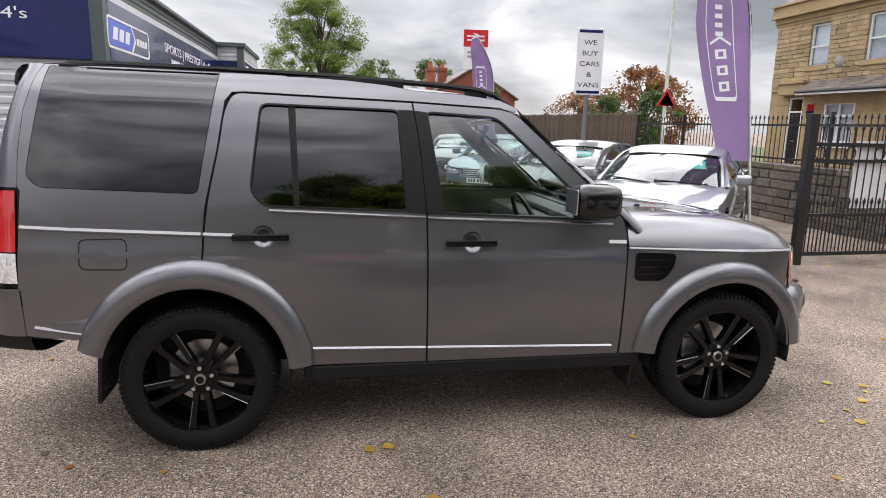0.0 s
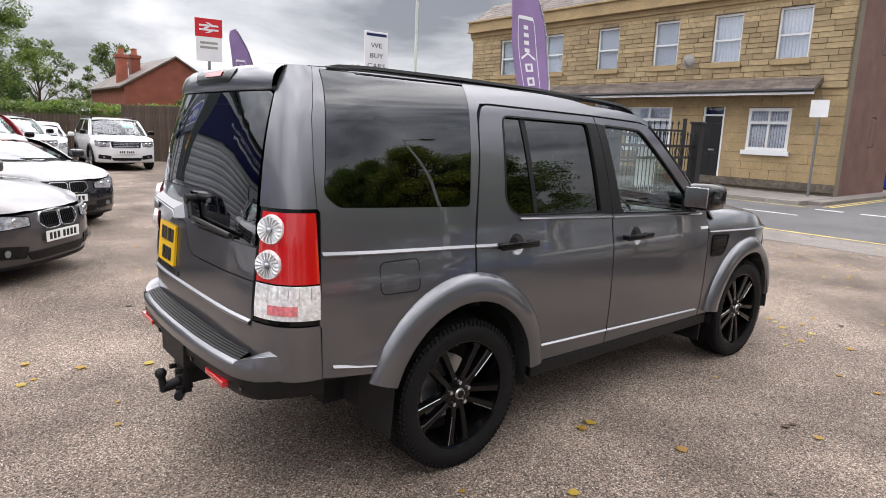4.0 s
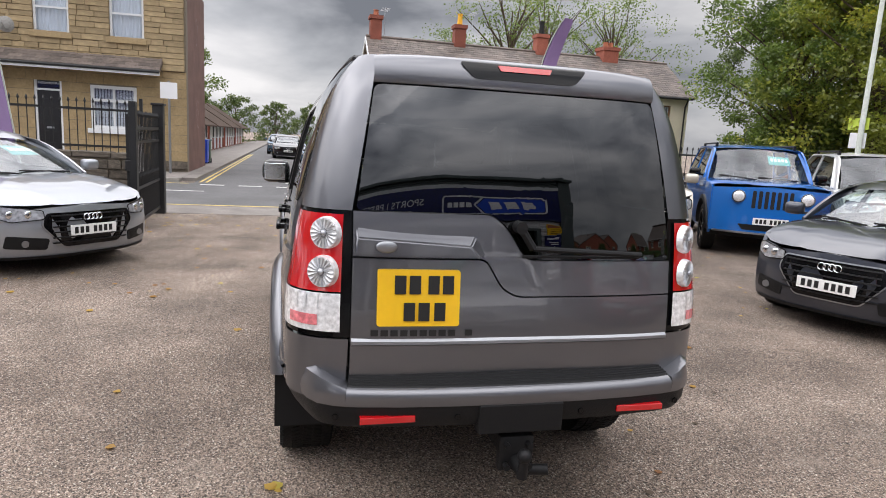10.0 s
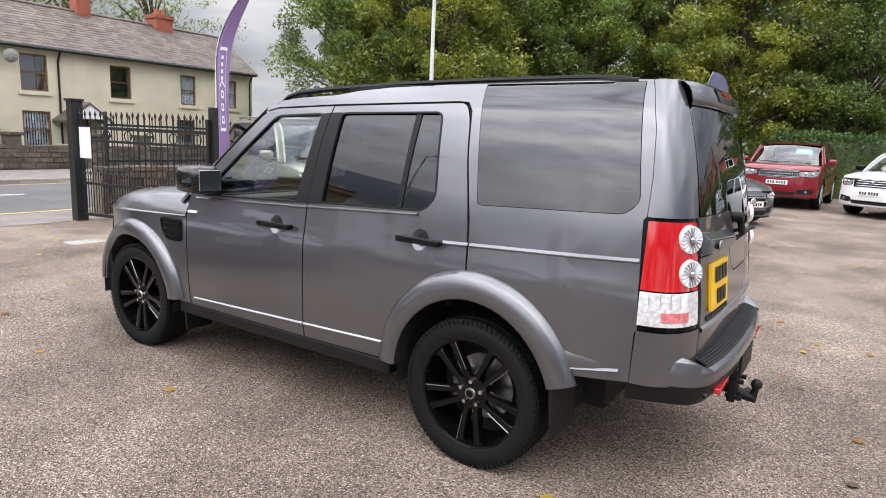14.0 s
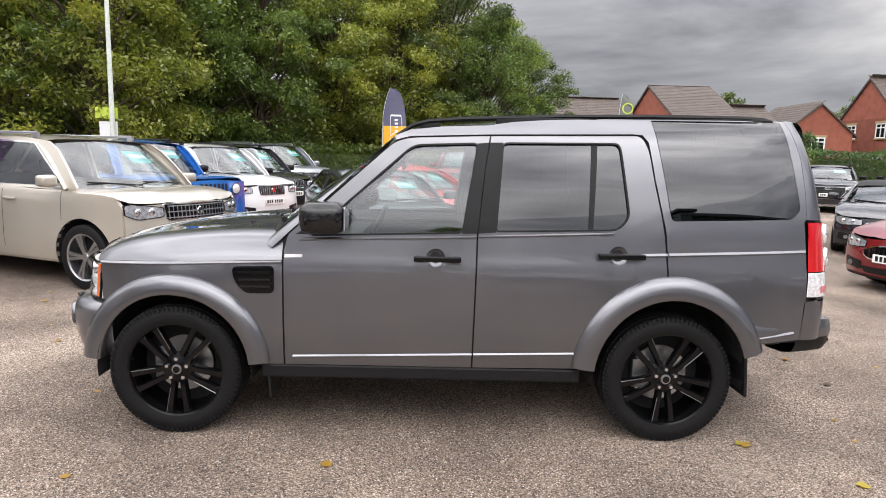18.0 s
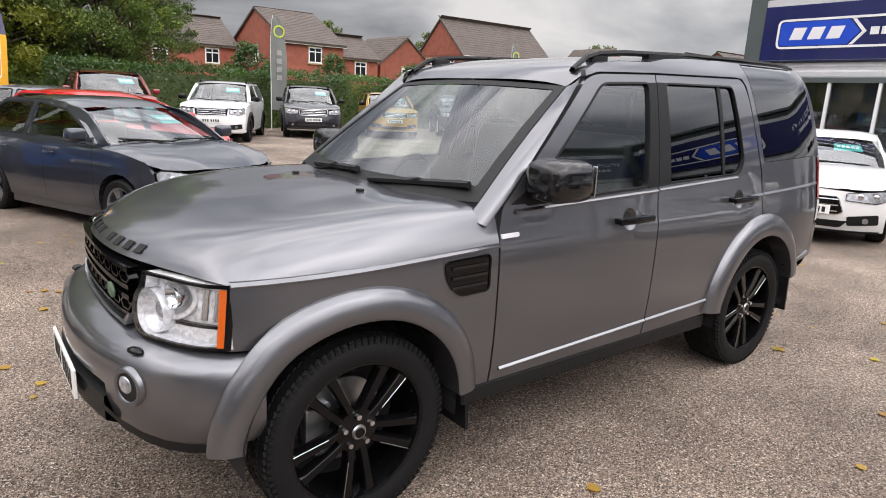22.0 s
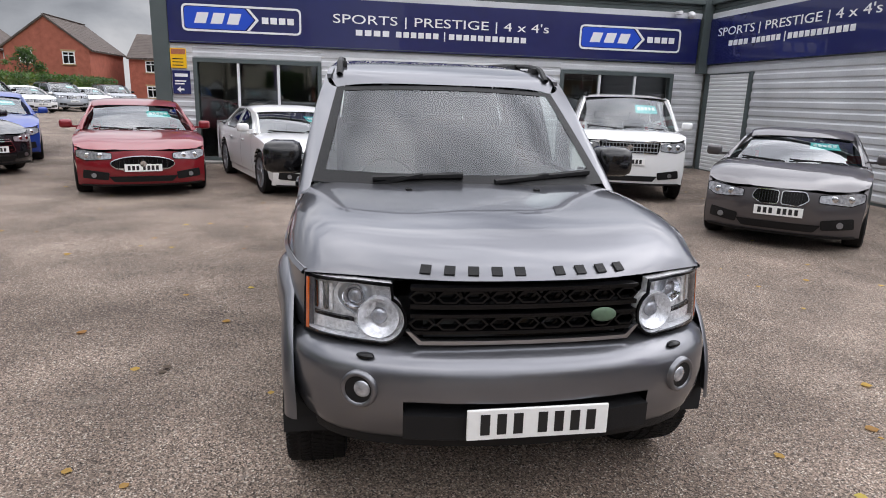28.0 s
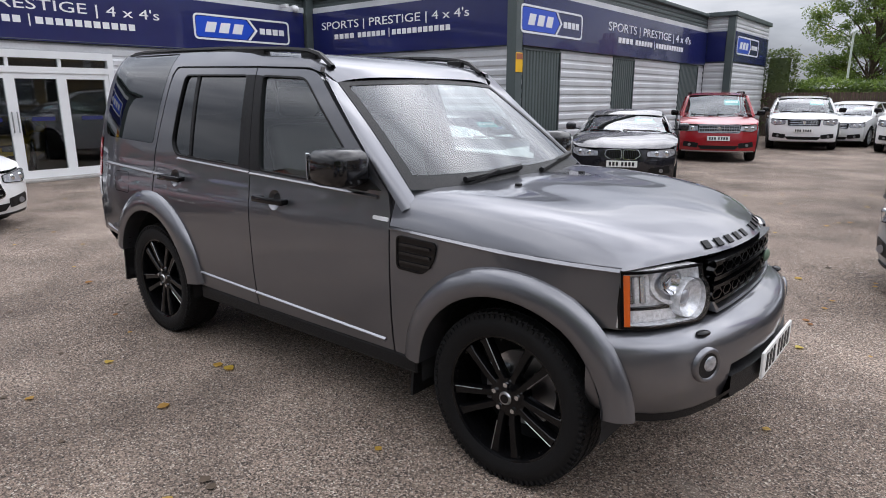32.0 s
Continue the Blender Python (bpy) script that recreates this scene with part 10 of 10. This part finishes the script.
cyl(bm, (0, 0, 9.4), (0.9, 0, 9.6), 0.03, seg=8)
box(bm, 0.8, 1.4, -0.12, 0.12, 9.55, 9.66, bevel=0.03)
part("lantern", bm, "grey_alloy", mast)
lampp = tagged(empty("street_lamp", (9.0, 13.6, 0)), "slim pale street lamp column by the road", "lamp post")
bm = bmesh.new()
cyl(bm, (0, 0, 0), (0, 0, 1.2), 0.09, seg=12)
cyl(bm, (0, 0, 1.2), (0, 0, 8.0), 0.055, 0.035, seg=12)
part("column", bm, "pole_white", lampp, smooth=40)
part("lantern", boxes((-0.9, -0.3, -0.1, 0.1, 7.95, 8.05), (-0.35, 0.02, -0.025, 0.025, 7.96, 8.0), bevel=0.02), "grey_alloy", lampp)
tri = rounded([(-0.32, 2.35), (0.32, 2.35), (0.0, 2.9)], 0.05)
part("warning_triangle", panel(tri, [inset(tri, 0.06)], lambda u, v: Vector((u, -0.07, v)), (), (), (0, 0.01, 0), (0, -1, 0)), "station_red", lampp, "red edge of a warning triangle")
part("triangle_plate", panel(inset(tri, 0.055), (), lambda u, v: Vector((u, -0.066, v)), (), (), (0, 0.006, 0), (0, -1, 0)), "sign_white", lampp)
lamp32 = tagged(empty("street_lamp", (-2.0, 34.0, 0)), "slim pale lamp column behind the fence", "lamp post")
bm = bmesh.new()
cyl(bm, (0, 0, 0), (0, 0, 4.6), 0.06, 0.045, seg=10)
cyl(bm, (0, 0, 4.55), (0.15, 0, 4.65), 0.08, 0.05, seg=8)
part("column", bm, "pole_white", lamp32, smooth=40)
speed = tagged(empty("speed_sign", (18.5, -1.65, 0)), "round twenty limit sign on a grey post", "road sign")
bm = bmesh.new()
cyl(bm, (0, 0, 0), (0, 0, 2.3), 0.03, seg=8)
part("post", bm, "grey_alloy", speed)
for r, o, mt, nm in ((0.26, 0.0, "station_red", "rim"), (0.2, -0.004, "sign_white", "plate")):
    bm = bmesh.new()
    cyl(bm, (-0.045 + o, 0, 2.02), (-0.035 + o, 0, 2.02), r, seg=28)
    part(nm, bm, mt if nm == "plate" else "dark", speed)
writing("numerals", "20", 0.26, "black_ink", speed, pose(-0.05, 0, 2.02, 90, 0, -90), depth=0.002, wide=1.1)
stp = tagged(empty("street_name_post", (17.2, 4.6, 0)), "grey post with small street signs at the corner", "road sign")
bm = bmesh.new()
cyl(bm, (0, 0, 0), (0, 0, 3.0), 0.04, seg=8)
part("post", bm, "grey_alloy", stp)
part("plate", boxes((-0.05, -0.03, -0.25, 0.25, 2.45, 2.95)), "sign_white", stp)
for k in range(2):
    bn = tagged(empty("wheelie_bin", (24.2 + k * 0.8, 4.55, 0.1)), "green wheeled refuse bin beside the footway" if k else "blue wheeled refuse bin beside the footway", "bin", "refuse bins")
    bm = bmesh.new()
    prism(bm, [(-0.24, 0.06), (0.24, 0.06), (0.3, 0.95), (-0.3, 0.95)], -0.28, 0.28, "y")
    part("body", fix(bm), "green_fence" if k else "sign_blue", bn)
    part("lid", boxes((-0.32, 0.34, -0.3, 0.3, 0.95, 1.02), bevel=0.02), "green_fence" if k else "sign_blue", bn)
    bm = bmesh.new()
    cyl(bm, (0.22, -0.3, 0.1), (0.22, 0.3, 0.1), 0.1, seg=12)
    part("wheel", bm, "tyre", bn)
make_car("saloon", (36.0, 1.0), 182, black, "dark saloon waiting in the side street", **dict(SALOON, grille="audi", card=False, simple=True, group="cars in the side street"))
make_car("hatchback", (43.0, 1.6), 180, steelblue, "dark blue car in the side street", **dict(HATCH, grille="bars", card=False, simple=True, group="cars in the side street"))


# ---- trees, hedges and leaves ----
NR = np.random.default_rng(11)


def leaf_mesh(name, centres, size, material, droop=0.2, slim=0.5):
    """One small pointed leaf at each centre, turned at random; gathered in one mesh."""
    n = len(centres)
    nrm = NR.normal(size=(n, 3)) * 0.75
    nrm[:, 2] += 0.8
    nrm /= np.linalg.norm(nrm, axis=1)[:, None]
    d = np.cross(nrm, NR.normal(size=(n, 3)))
    d[:, 2] -= droop
    d /= np.linalg.norm(d, axis=1)[:, None] + 1e-9
    e = np.cross(d, nrm)
    e /= np.linalg.norm(e, axis=1)[:, None] + 1e-9
    s = size * NR.uniform(0.6, 1.3, size=(n, 1))
    p = np.stack([centres, centres + d * s * 0.5 + e * s * slim * 0.5 + nrm * s * 0.08, centres + d * s, centres + d * s * 0.5 - e * s * slim * 0.5 + nrm * s * 0.08], axis=1).reshape(-1, 3)
    me = bpy.data.meshes.new(name)
    me.vertices.add(4 * n)
    me.vertices.foreach_set("co", p.astype(np.float32).ravel())
    me.loops.add(4 * n)
    me.loops.foreach_set("vertex_index", np.arange(4 * n, dtype=np.int32))
    me.polygons.add(n)
    me.polygons.foreach_set("loop_start", np.arange(0, 4 * n, 4, dtype=np.int32))
    me.update(calc_edges=True)
    me.materials.append(M[material])
    return me


def tree_meshes(h, spread, trunk_h, clumps, per, size, material, seed, clump_r=0.75, shape=1.0, limb_r=0.16):
    """A trunk with forking limbs, and leaves in loose clumps round the limb ends."""
    rr = random.Random(seed)
    bm = bmesh.new()
    base = Vector((0, 0, 0))
    fork = Vector((rr.uniform(-0.2, 0.2), rr.uniform(-0.2, 0.2), trunk_h))
    cyl(bm, base, fork, limb_r * 1.3, limb_r, seg=10)
    cyl(bm, base - Vector((0, 0, 0.1)), base + Vector((0, 0, 0.35)), limb_r * 1.9, limb_r * 1.25, seg=10)
    top = Vector((rr.uniform(-0.4, 0.4), rr.uniform(-0.4, 0.4), h * 0.86))
    cyl(bm, fork, top, limb_r, 0.03, seg=8)
    ends = []
    for k in range(clumps):
        u = (k + rr.random()) / clumps
        z = trunk_h * 0.8 + (h - trunk_h * 0.8) * u
        r = spread * (math.sin(math.pi * (0.12 + 0.84 * u ** shape)) ** 0.75) * rr.uniform(0.32, 1.12)
        a = rr.uniform(0, 2 * math.pi)
        ends.append(Vector((r * math.cos(a), r * math.sin(a), z)))
    for k, e in enumerate(ends):
        if k % 2 == 0:
            v = max(0.0, min(0.9, (e.z - trunk_h) / (h - trunk_h) - 0.25))
            st = fork.lerp(top, v)
            mid = st.lerp(e, 0.5) + Vector((rr.uniform(-0.3, 0.3), rr.uniform(-0.3, 0.3), 0.25))
            cyl(bm, st, mid, limb_r * 0.42, limb_r * 0.25, seg=5)
            cyl(bm, mid, e, limb_r * 0.25, 0.012, seg=5)
    wood = bpy.data.meshes.new("trunk")
    bm.to_mesh(wood)
    bm.free()
    wood.materials.append(M["bark"])
    c = []
    for e in ends:
        k = clump_r * rr.uniform(0.6, 1.35)
        pts = NR.normal(size=(per, 3))
        pts /= np.linalg.norm(pts, axis=1)[:, None]
        pts *= (NR.random((per, 1)) ** 0.45) * k
        pts[:, 2] *= 0.62
        c.append(pts + np.array(e))
    return wood, leaf_mesh("crown", np.concatenate(c), size, material)


def plant_tree(meshes, at, turn, scale, label, name="tree", group=""):
    t = tagged(empty(name), label, "tree", group)
    t.matrix_basis = pose(at[0], at[1], at[2] if len(at) > 2 else 0, 0, 0, turn) @ Matrix.Diagonal((scale, scale, scale, 1))
    shared("trunk", meshes[0], t, Matrix.Identity(4))
    shared("crown", meshes[1], t, Matrix.Identity(4))
    return t


T_GREEN = tree_meshes(10.5, 3.6, 2.2, 140, 360, 0.15, "leaf_green", 1)
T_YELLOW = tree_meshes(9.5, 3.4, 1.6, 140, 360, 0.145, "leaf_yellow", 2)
T_FAR = tree_meshes(10.5, 3.8, 2.2, 70, 90, 0.34, "leaf_dark", 8)
T_DARK = tree_meshes(11.0, 3.8, 2.4, 140, 360, 0.15, "leaf_dark", 3)
T_THIN = tree_meshes(10.0, 4.2, 3.0, 110, 60, 0.15, "leaf_green", 4, clump_r=0.8)
T_AIRY = tree_meshes(8.8, 2.7, 1.8, 130, 330, 0.14, "leaf_green", 9, clump_r=0.55, limb_r=0.12)
T_SMALL = tree_meshes(3.6, 1.15, 1.0, 42, 90, 0.15, "leaf_hedge", 5, clump_r=0.42, limb_r=0.06)
T_RED = tree_meshes(4.6, 2.4, 1.2, 60, 110, 0.2, "leaf_red", 6, clump_r=0.6, limb_r=0.1)
T_CONE = tree_meshes(5.0, 1.7, 0.6, 70, 120, 0.2, "leaf_dark", 7, clump_r=0.5, shape=0.55, limb_r=0.1)
belt = "trees behind the parked cars"
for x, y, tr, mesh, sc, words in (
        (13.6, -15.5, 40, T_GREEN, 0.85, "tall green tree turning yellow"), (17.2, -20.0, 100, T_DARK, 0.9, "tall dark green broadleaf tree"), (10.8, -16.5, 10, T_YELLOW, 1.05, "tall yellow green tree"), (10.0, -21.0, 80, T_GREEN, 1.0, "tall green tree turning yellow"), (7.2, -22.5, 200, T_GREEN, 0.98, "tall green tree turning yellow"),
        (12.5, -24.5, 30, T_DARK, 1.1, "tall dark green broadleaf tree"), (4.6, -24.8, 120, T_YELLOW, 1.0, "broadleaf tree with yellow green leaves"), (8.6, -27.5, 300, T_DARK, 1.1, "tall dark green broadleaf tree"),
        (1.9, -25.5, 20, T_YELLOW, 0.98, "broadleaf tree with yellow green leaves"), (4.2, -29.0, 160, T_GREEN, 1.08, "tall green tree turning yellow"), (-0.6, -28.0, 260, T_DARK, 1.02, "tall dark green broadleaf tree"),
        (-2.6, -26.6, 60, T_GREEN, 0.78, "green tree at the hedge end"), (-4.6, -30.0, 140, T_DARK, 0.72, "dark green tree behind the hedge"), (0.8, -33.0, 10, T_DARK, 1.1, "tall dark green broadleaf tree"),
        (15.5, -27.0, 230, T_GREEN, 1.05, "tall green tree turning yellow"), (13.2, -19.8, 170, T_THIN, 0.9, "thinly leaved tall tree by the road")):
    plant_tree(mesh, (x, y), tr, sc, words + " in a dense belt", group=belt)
for x, y, tr, sc in ((31.0, -11.0, 0, 1.05), (33.5, -14.5, 90, 1.1), (30.0, -17.5, 200, 1.0), (36.0, -9.0, 40, 0.85)):
    plant_tree(T_THIN, (x, y), tr, sc, "thinly leaved tall tree behind the cottages", group="trees behind the cottages")
for x, y, tr, mesh, sc in ((29.5, 7.2, 30, T_AIRY, 1.02), (88, 8, 0, T_FAR, 0.8), (92, -2, 50, T_FAR, 0.75), (80, -7, 110, T_FAR, 0.6), (70, -14, 200, T_FAR, 0.65), (98, 14, 300, T_FAR, 0.9), (101, 3, 20, T_FAR, 0.8), (104, -10, 77, T_FAR, 0.9), (60, -5.0, 10, T_SMALL, 1.0), (46, -4.6, 10, T_SMALL, 0.9)):
    plant_tree(mesh, (x, y, -5.6 * sc if x > 65 else 0), tr, sc * (1.25 if x > 65 else 1), "green tree along the far end of the side street", group="trees on the side street")
for x, y, tr, mesh, sc, words in (
        (-1.3, 37.0, 0, T_GREEN, 0.88, "tall green tree rising behind the showroom"), (7.6, 29.5, 0, T_CONE, 0.72, "dark green conifer behind the fence"), (13.6, 23.8, 60, T_RED, 0.95, "russet leaved tree behind the timber fence"),
        (12.0, 27.2, 180, T_RED, 0.75, "russet leaved tree behind the timber fence"), (11.5, 19.0, 130, T_SMALL, 0.85, "small green tree behind the palisade fence"), (9.9, 19.8, 10, T_SMALL, 0.8, "small green tree behind the palisade fence"), (0.5, 41.0, 90, T_SMALL, 1.2, "green tree beyond the brick gable"),
        (-1.2, 44.0, 200, T_FAR, 0.62, "dark tree far behind the fence"), (3.0, 46.0, 20, T_FAR, 0.6, "dark tree far behind the fence"), (-6.5, 33.0, 20, T_SMALL, 0.8, "green shrubby tree beside the end bay"),
        (7.0, 44.0, 20, T_FAR, 0.6, "dark tree far behind the fence"), (-3.0, 30.0, 100, T_SMALL, 0.62, "green shrub over the timber fence"), (-1.0, 29.0, 10, T_SMALL, 0.6, "green shrub over the timber fence"), (1.2, 28.5, 200, T_SMALL, 0.62, "green shrub over the timber fence")):
    plant_tree(mesh, (x, y), tr, sc, words, group="trees behind the lot")
for x, y, tr, sc in ((-9.6, -29.0, 0, 1.05), (-14.5, -29.5, 100, 1.0), (-20.0, -30.0, 200, 0.95), (-27.0, -31.0, 30, 1.1), (-39.0, -30.0, 120, 1.05), (-50.0, -29.0, 120, 1.2), (-54.0, -25.5, 120, 1.25), (-11.5, -31.0, 40, 0.8), (-33.0, -29.5, 40, 0.9)):
    plant_tree(T_SMALL, (x, y), tr, sc, "small green garden tree beyond the hedge", group="garden trees beyond the hedge")
for x, y, sc in ((-26.0, -52, 0.75), (-40, -55, 0.8), (-60, -48, 0.8), (-12, -56, 0.8)):
    plant_tree(T_FAR, (x, y), x * 9, sc, "dark green tree behind the brick houses", group="trees behind the brick houses")


def hedge(name, p, q, h, w, material, label, dens=230, size=0.11, z0=0.0, kind="structure", taper=0.0):
    """A clipped hedge: a dark core wrapped in leaves, uneven on top."""
    p, q = Vector(p), Vector(q)
    d = q - p
    L = d.length
    f = tagged(empty(name, (p.x, p.y, z0), math.degrees(math.atan2(d.y, d.x))), label, "hedge", kind=kind)
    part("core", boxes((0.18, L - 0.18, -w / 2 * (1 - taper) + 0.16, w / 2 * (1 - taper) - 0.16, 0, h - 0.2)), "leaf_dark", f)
    n = int((2 * L * h + L * w + 2 * w * h) * dens)
    pick = NR.random(n) * (2 * L * h + L * w + 2 * w * h)
    u, v, t = NR.random(n), NR.random(n), NR.normal(size=n) * 0.055
    pts = np.empty((n, 3))
    side = pick < 2 * L * h
    end = pick > 2 * L * h + L * w
    sg = np.where(NR.random(n) < 0.5, 1.0, -1.0)
    wob = 0.06 * np.sin(u * L * 1.7) + 0.05 * np.sin(u * L * 4.1 + v * 5)
    lean = 1.0 - taper * (1.0 - v)
    pts[:, 0] = np.where(end, np.where(sg > 0, L, 0) + t, u * L)
    pts[:, 1] = np.where(side, sg * (w / 2) * lean + t + wob * 0.8, (NR.random(n) - 0.5) * w * lean)
    pts[:, 2] = np.where(side | end, v * h, h + t + wob)
    pts[:, 2] = np.maximum(pts[:, 2], 0.03)
    me = leaf_mesh("foliage", pts, size, material, droop=-0.3)
    shared("foliage", me, f, Matrix.Identity(4))
    return f


hedge("hedge_south", (-0.2, -22.0), (-30.0, -22.6), 2.25, 1.3, "leaf_hedge", "long clipped green leylandii hedge along the lot", 210, 0.13)
hedge("hedge_west", (-30.0, -22.6), (-60.0, -21.0), 2.25, 1.3, "leaf_hedge", "far end of the clipped green hedge", 90, 0.2)
hedge("clipped_bush", (20.6, -5.3), (20.6, -3.0), 2.35, 1.5, "leaf_hedge", "square clipped green bush before the cottage corner", 900, 0.1, 0.55, "", 0.25)
tagged(bpy.data.objects["clipped_bush"], "square clipped green bush before the cottage corner", "bush")
bm = bmesh.new()
for yy in (-4.7, -4.1, -3.6):
    cyl(bm, (20.6, yy, 0), (20.6, yy + 0.1, 0.8), 0.07, 0.05, seg=7)
tagged(part("bush_stem", bm, "bark"), "short woody stems under the clipped bush", "stem")
hedge("shrub_belt", (11.0, -19.0), (-0.5, -25.4), 1.9, 2.2, "leaf_green", "rough green shrubs under the trees", 130, 0.17)
hedge("ivy", (-4.0, 26.3), (-2.9, 26.6), 3.3, 0.8, "leaf_dark", "dark ivy climbing the end of the showroom", 260, 0.12)
hedge("back_shrubs", (-3.0, 27.6), (6.0, 27.0), 2.1, 1.8, "leaf_green", "green shrubs rising over the timber fence", 150, 0.16)
hedge("street_hedge", (40.0, -3.2), (60.0, -3.2), 1.7, 1.0, "leaf_hedge", "garden hedge on the side street", 60, 0.2)
plank_fence("fence_trees", (9.4, -18.2), (0.2, -24.6), 1.3, "wood_fence", "dark timber fence under the trees", 0.14, 0.02)
railing("railing_estate", (-30.0, -26.5), (-66.0, -23.0), 0.0, 1.5, "timber garden fence far beyond the hedge", 0.6, 3.0)


# fallen leaves on the tarmac
def fallen(name, spots, label, size=0.058, material="leaf_fallen"):
    vs, fs = [], []
    for x, y in spots:
        a, s = NR.uniform(0, 6.28), size * NR.uniform(0.45, 1.25)
        base = len(vs)
        curl = NR.uniform(0.1, 0.5)
        for u, w in ((-1, 0), (-0.45, 0.42), (0.2, 0.5), (0.7, 0.25), (1.15, 0.0), (0.7, -0.25), (0.2, -0.5), (-0.45, -0.42)):
            px, py = u * s * 0.5, w * s
            vs.append((x + px * math.cos(a) - py * math.sin(a), y + px * math.sin(a) + py * math.cos(a), 0.006 + curl * (abs(w) + 0.3 * max(0, u)) * s * 0.55 + ground_z(x, y)))
        fs.append(tuple(range(base, base + 8)))
    me = bpy.data.meshes.new(name)
    me.from_pydata(vs, [], fs)
    me.materials.append(M[material])
    return tagged(new(name, me), label, "leaves", kind="stuff")


spots = [(x, y) for x, y in zip(NR.uniform(-9, 9, 420), NR.uniform(-10, 10, 420))]
for cx, cy, k, sp in ((6.2, 0.8, 40, 0.8), (5.5, -1.6, 30, 0.6), (7.0, 2.6, 35, 0.6), (1.9, 2.2, 7, 0.12), (2.45, -0.8, 8, 0.15), (-3.4, 1.4, 6, 0.3), (4.0, 5.5, 30, 1.5), (3.5, -5.5, 40, 1.5), (8.2, -1.0, 40, 0.8), (6.6, -2.3, 40, 0.7), (2.8, -2.4, 12, 0.7)):
    spots += [(cx + NR.normal() * sp, cy + NR.normal() * sp) for _ in range(k)]
spots = [(x, y) for x, y in spots if not (-2.3 < x < 2.1 and abs(y) < 0.75)]
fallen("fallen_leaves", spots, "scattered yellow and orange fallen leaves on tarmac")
dk = [(x, y) for x, y in zip(NR.uniform(-9, 9, 260), NR.uniform(-9, 9, 260)) if not (-2.3 < x < 2.1 and abs(y) < 0.75)]
fallen("dead_leaves", dk, "small dark brown dead leaves on tarmac", 0.05, "bark")
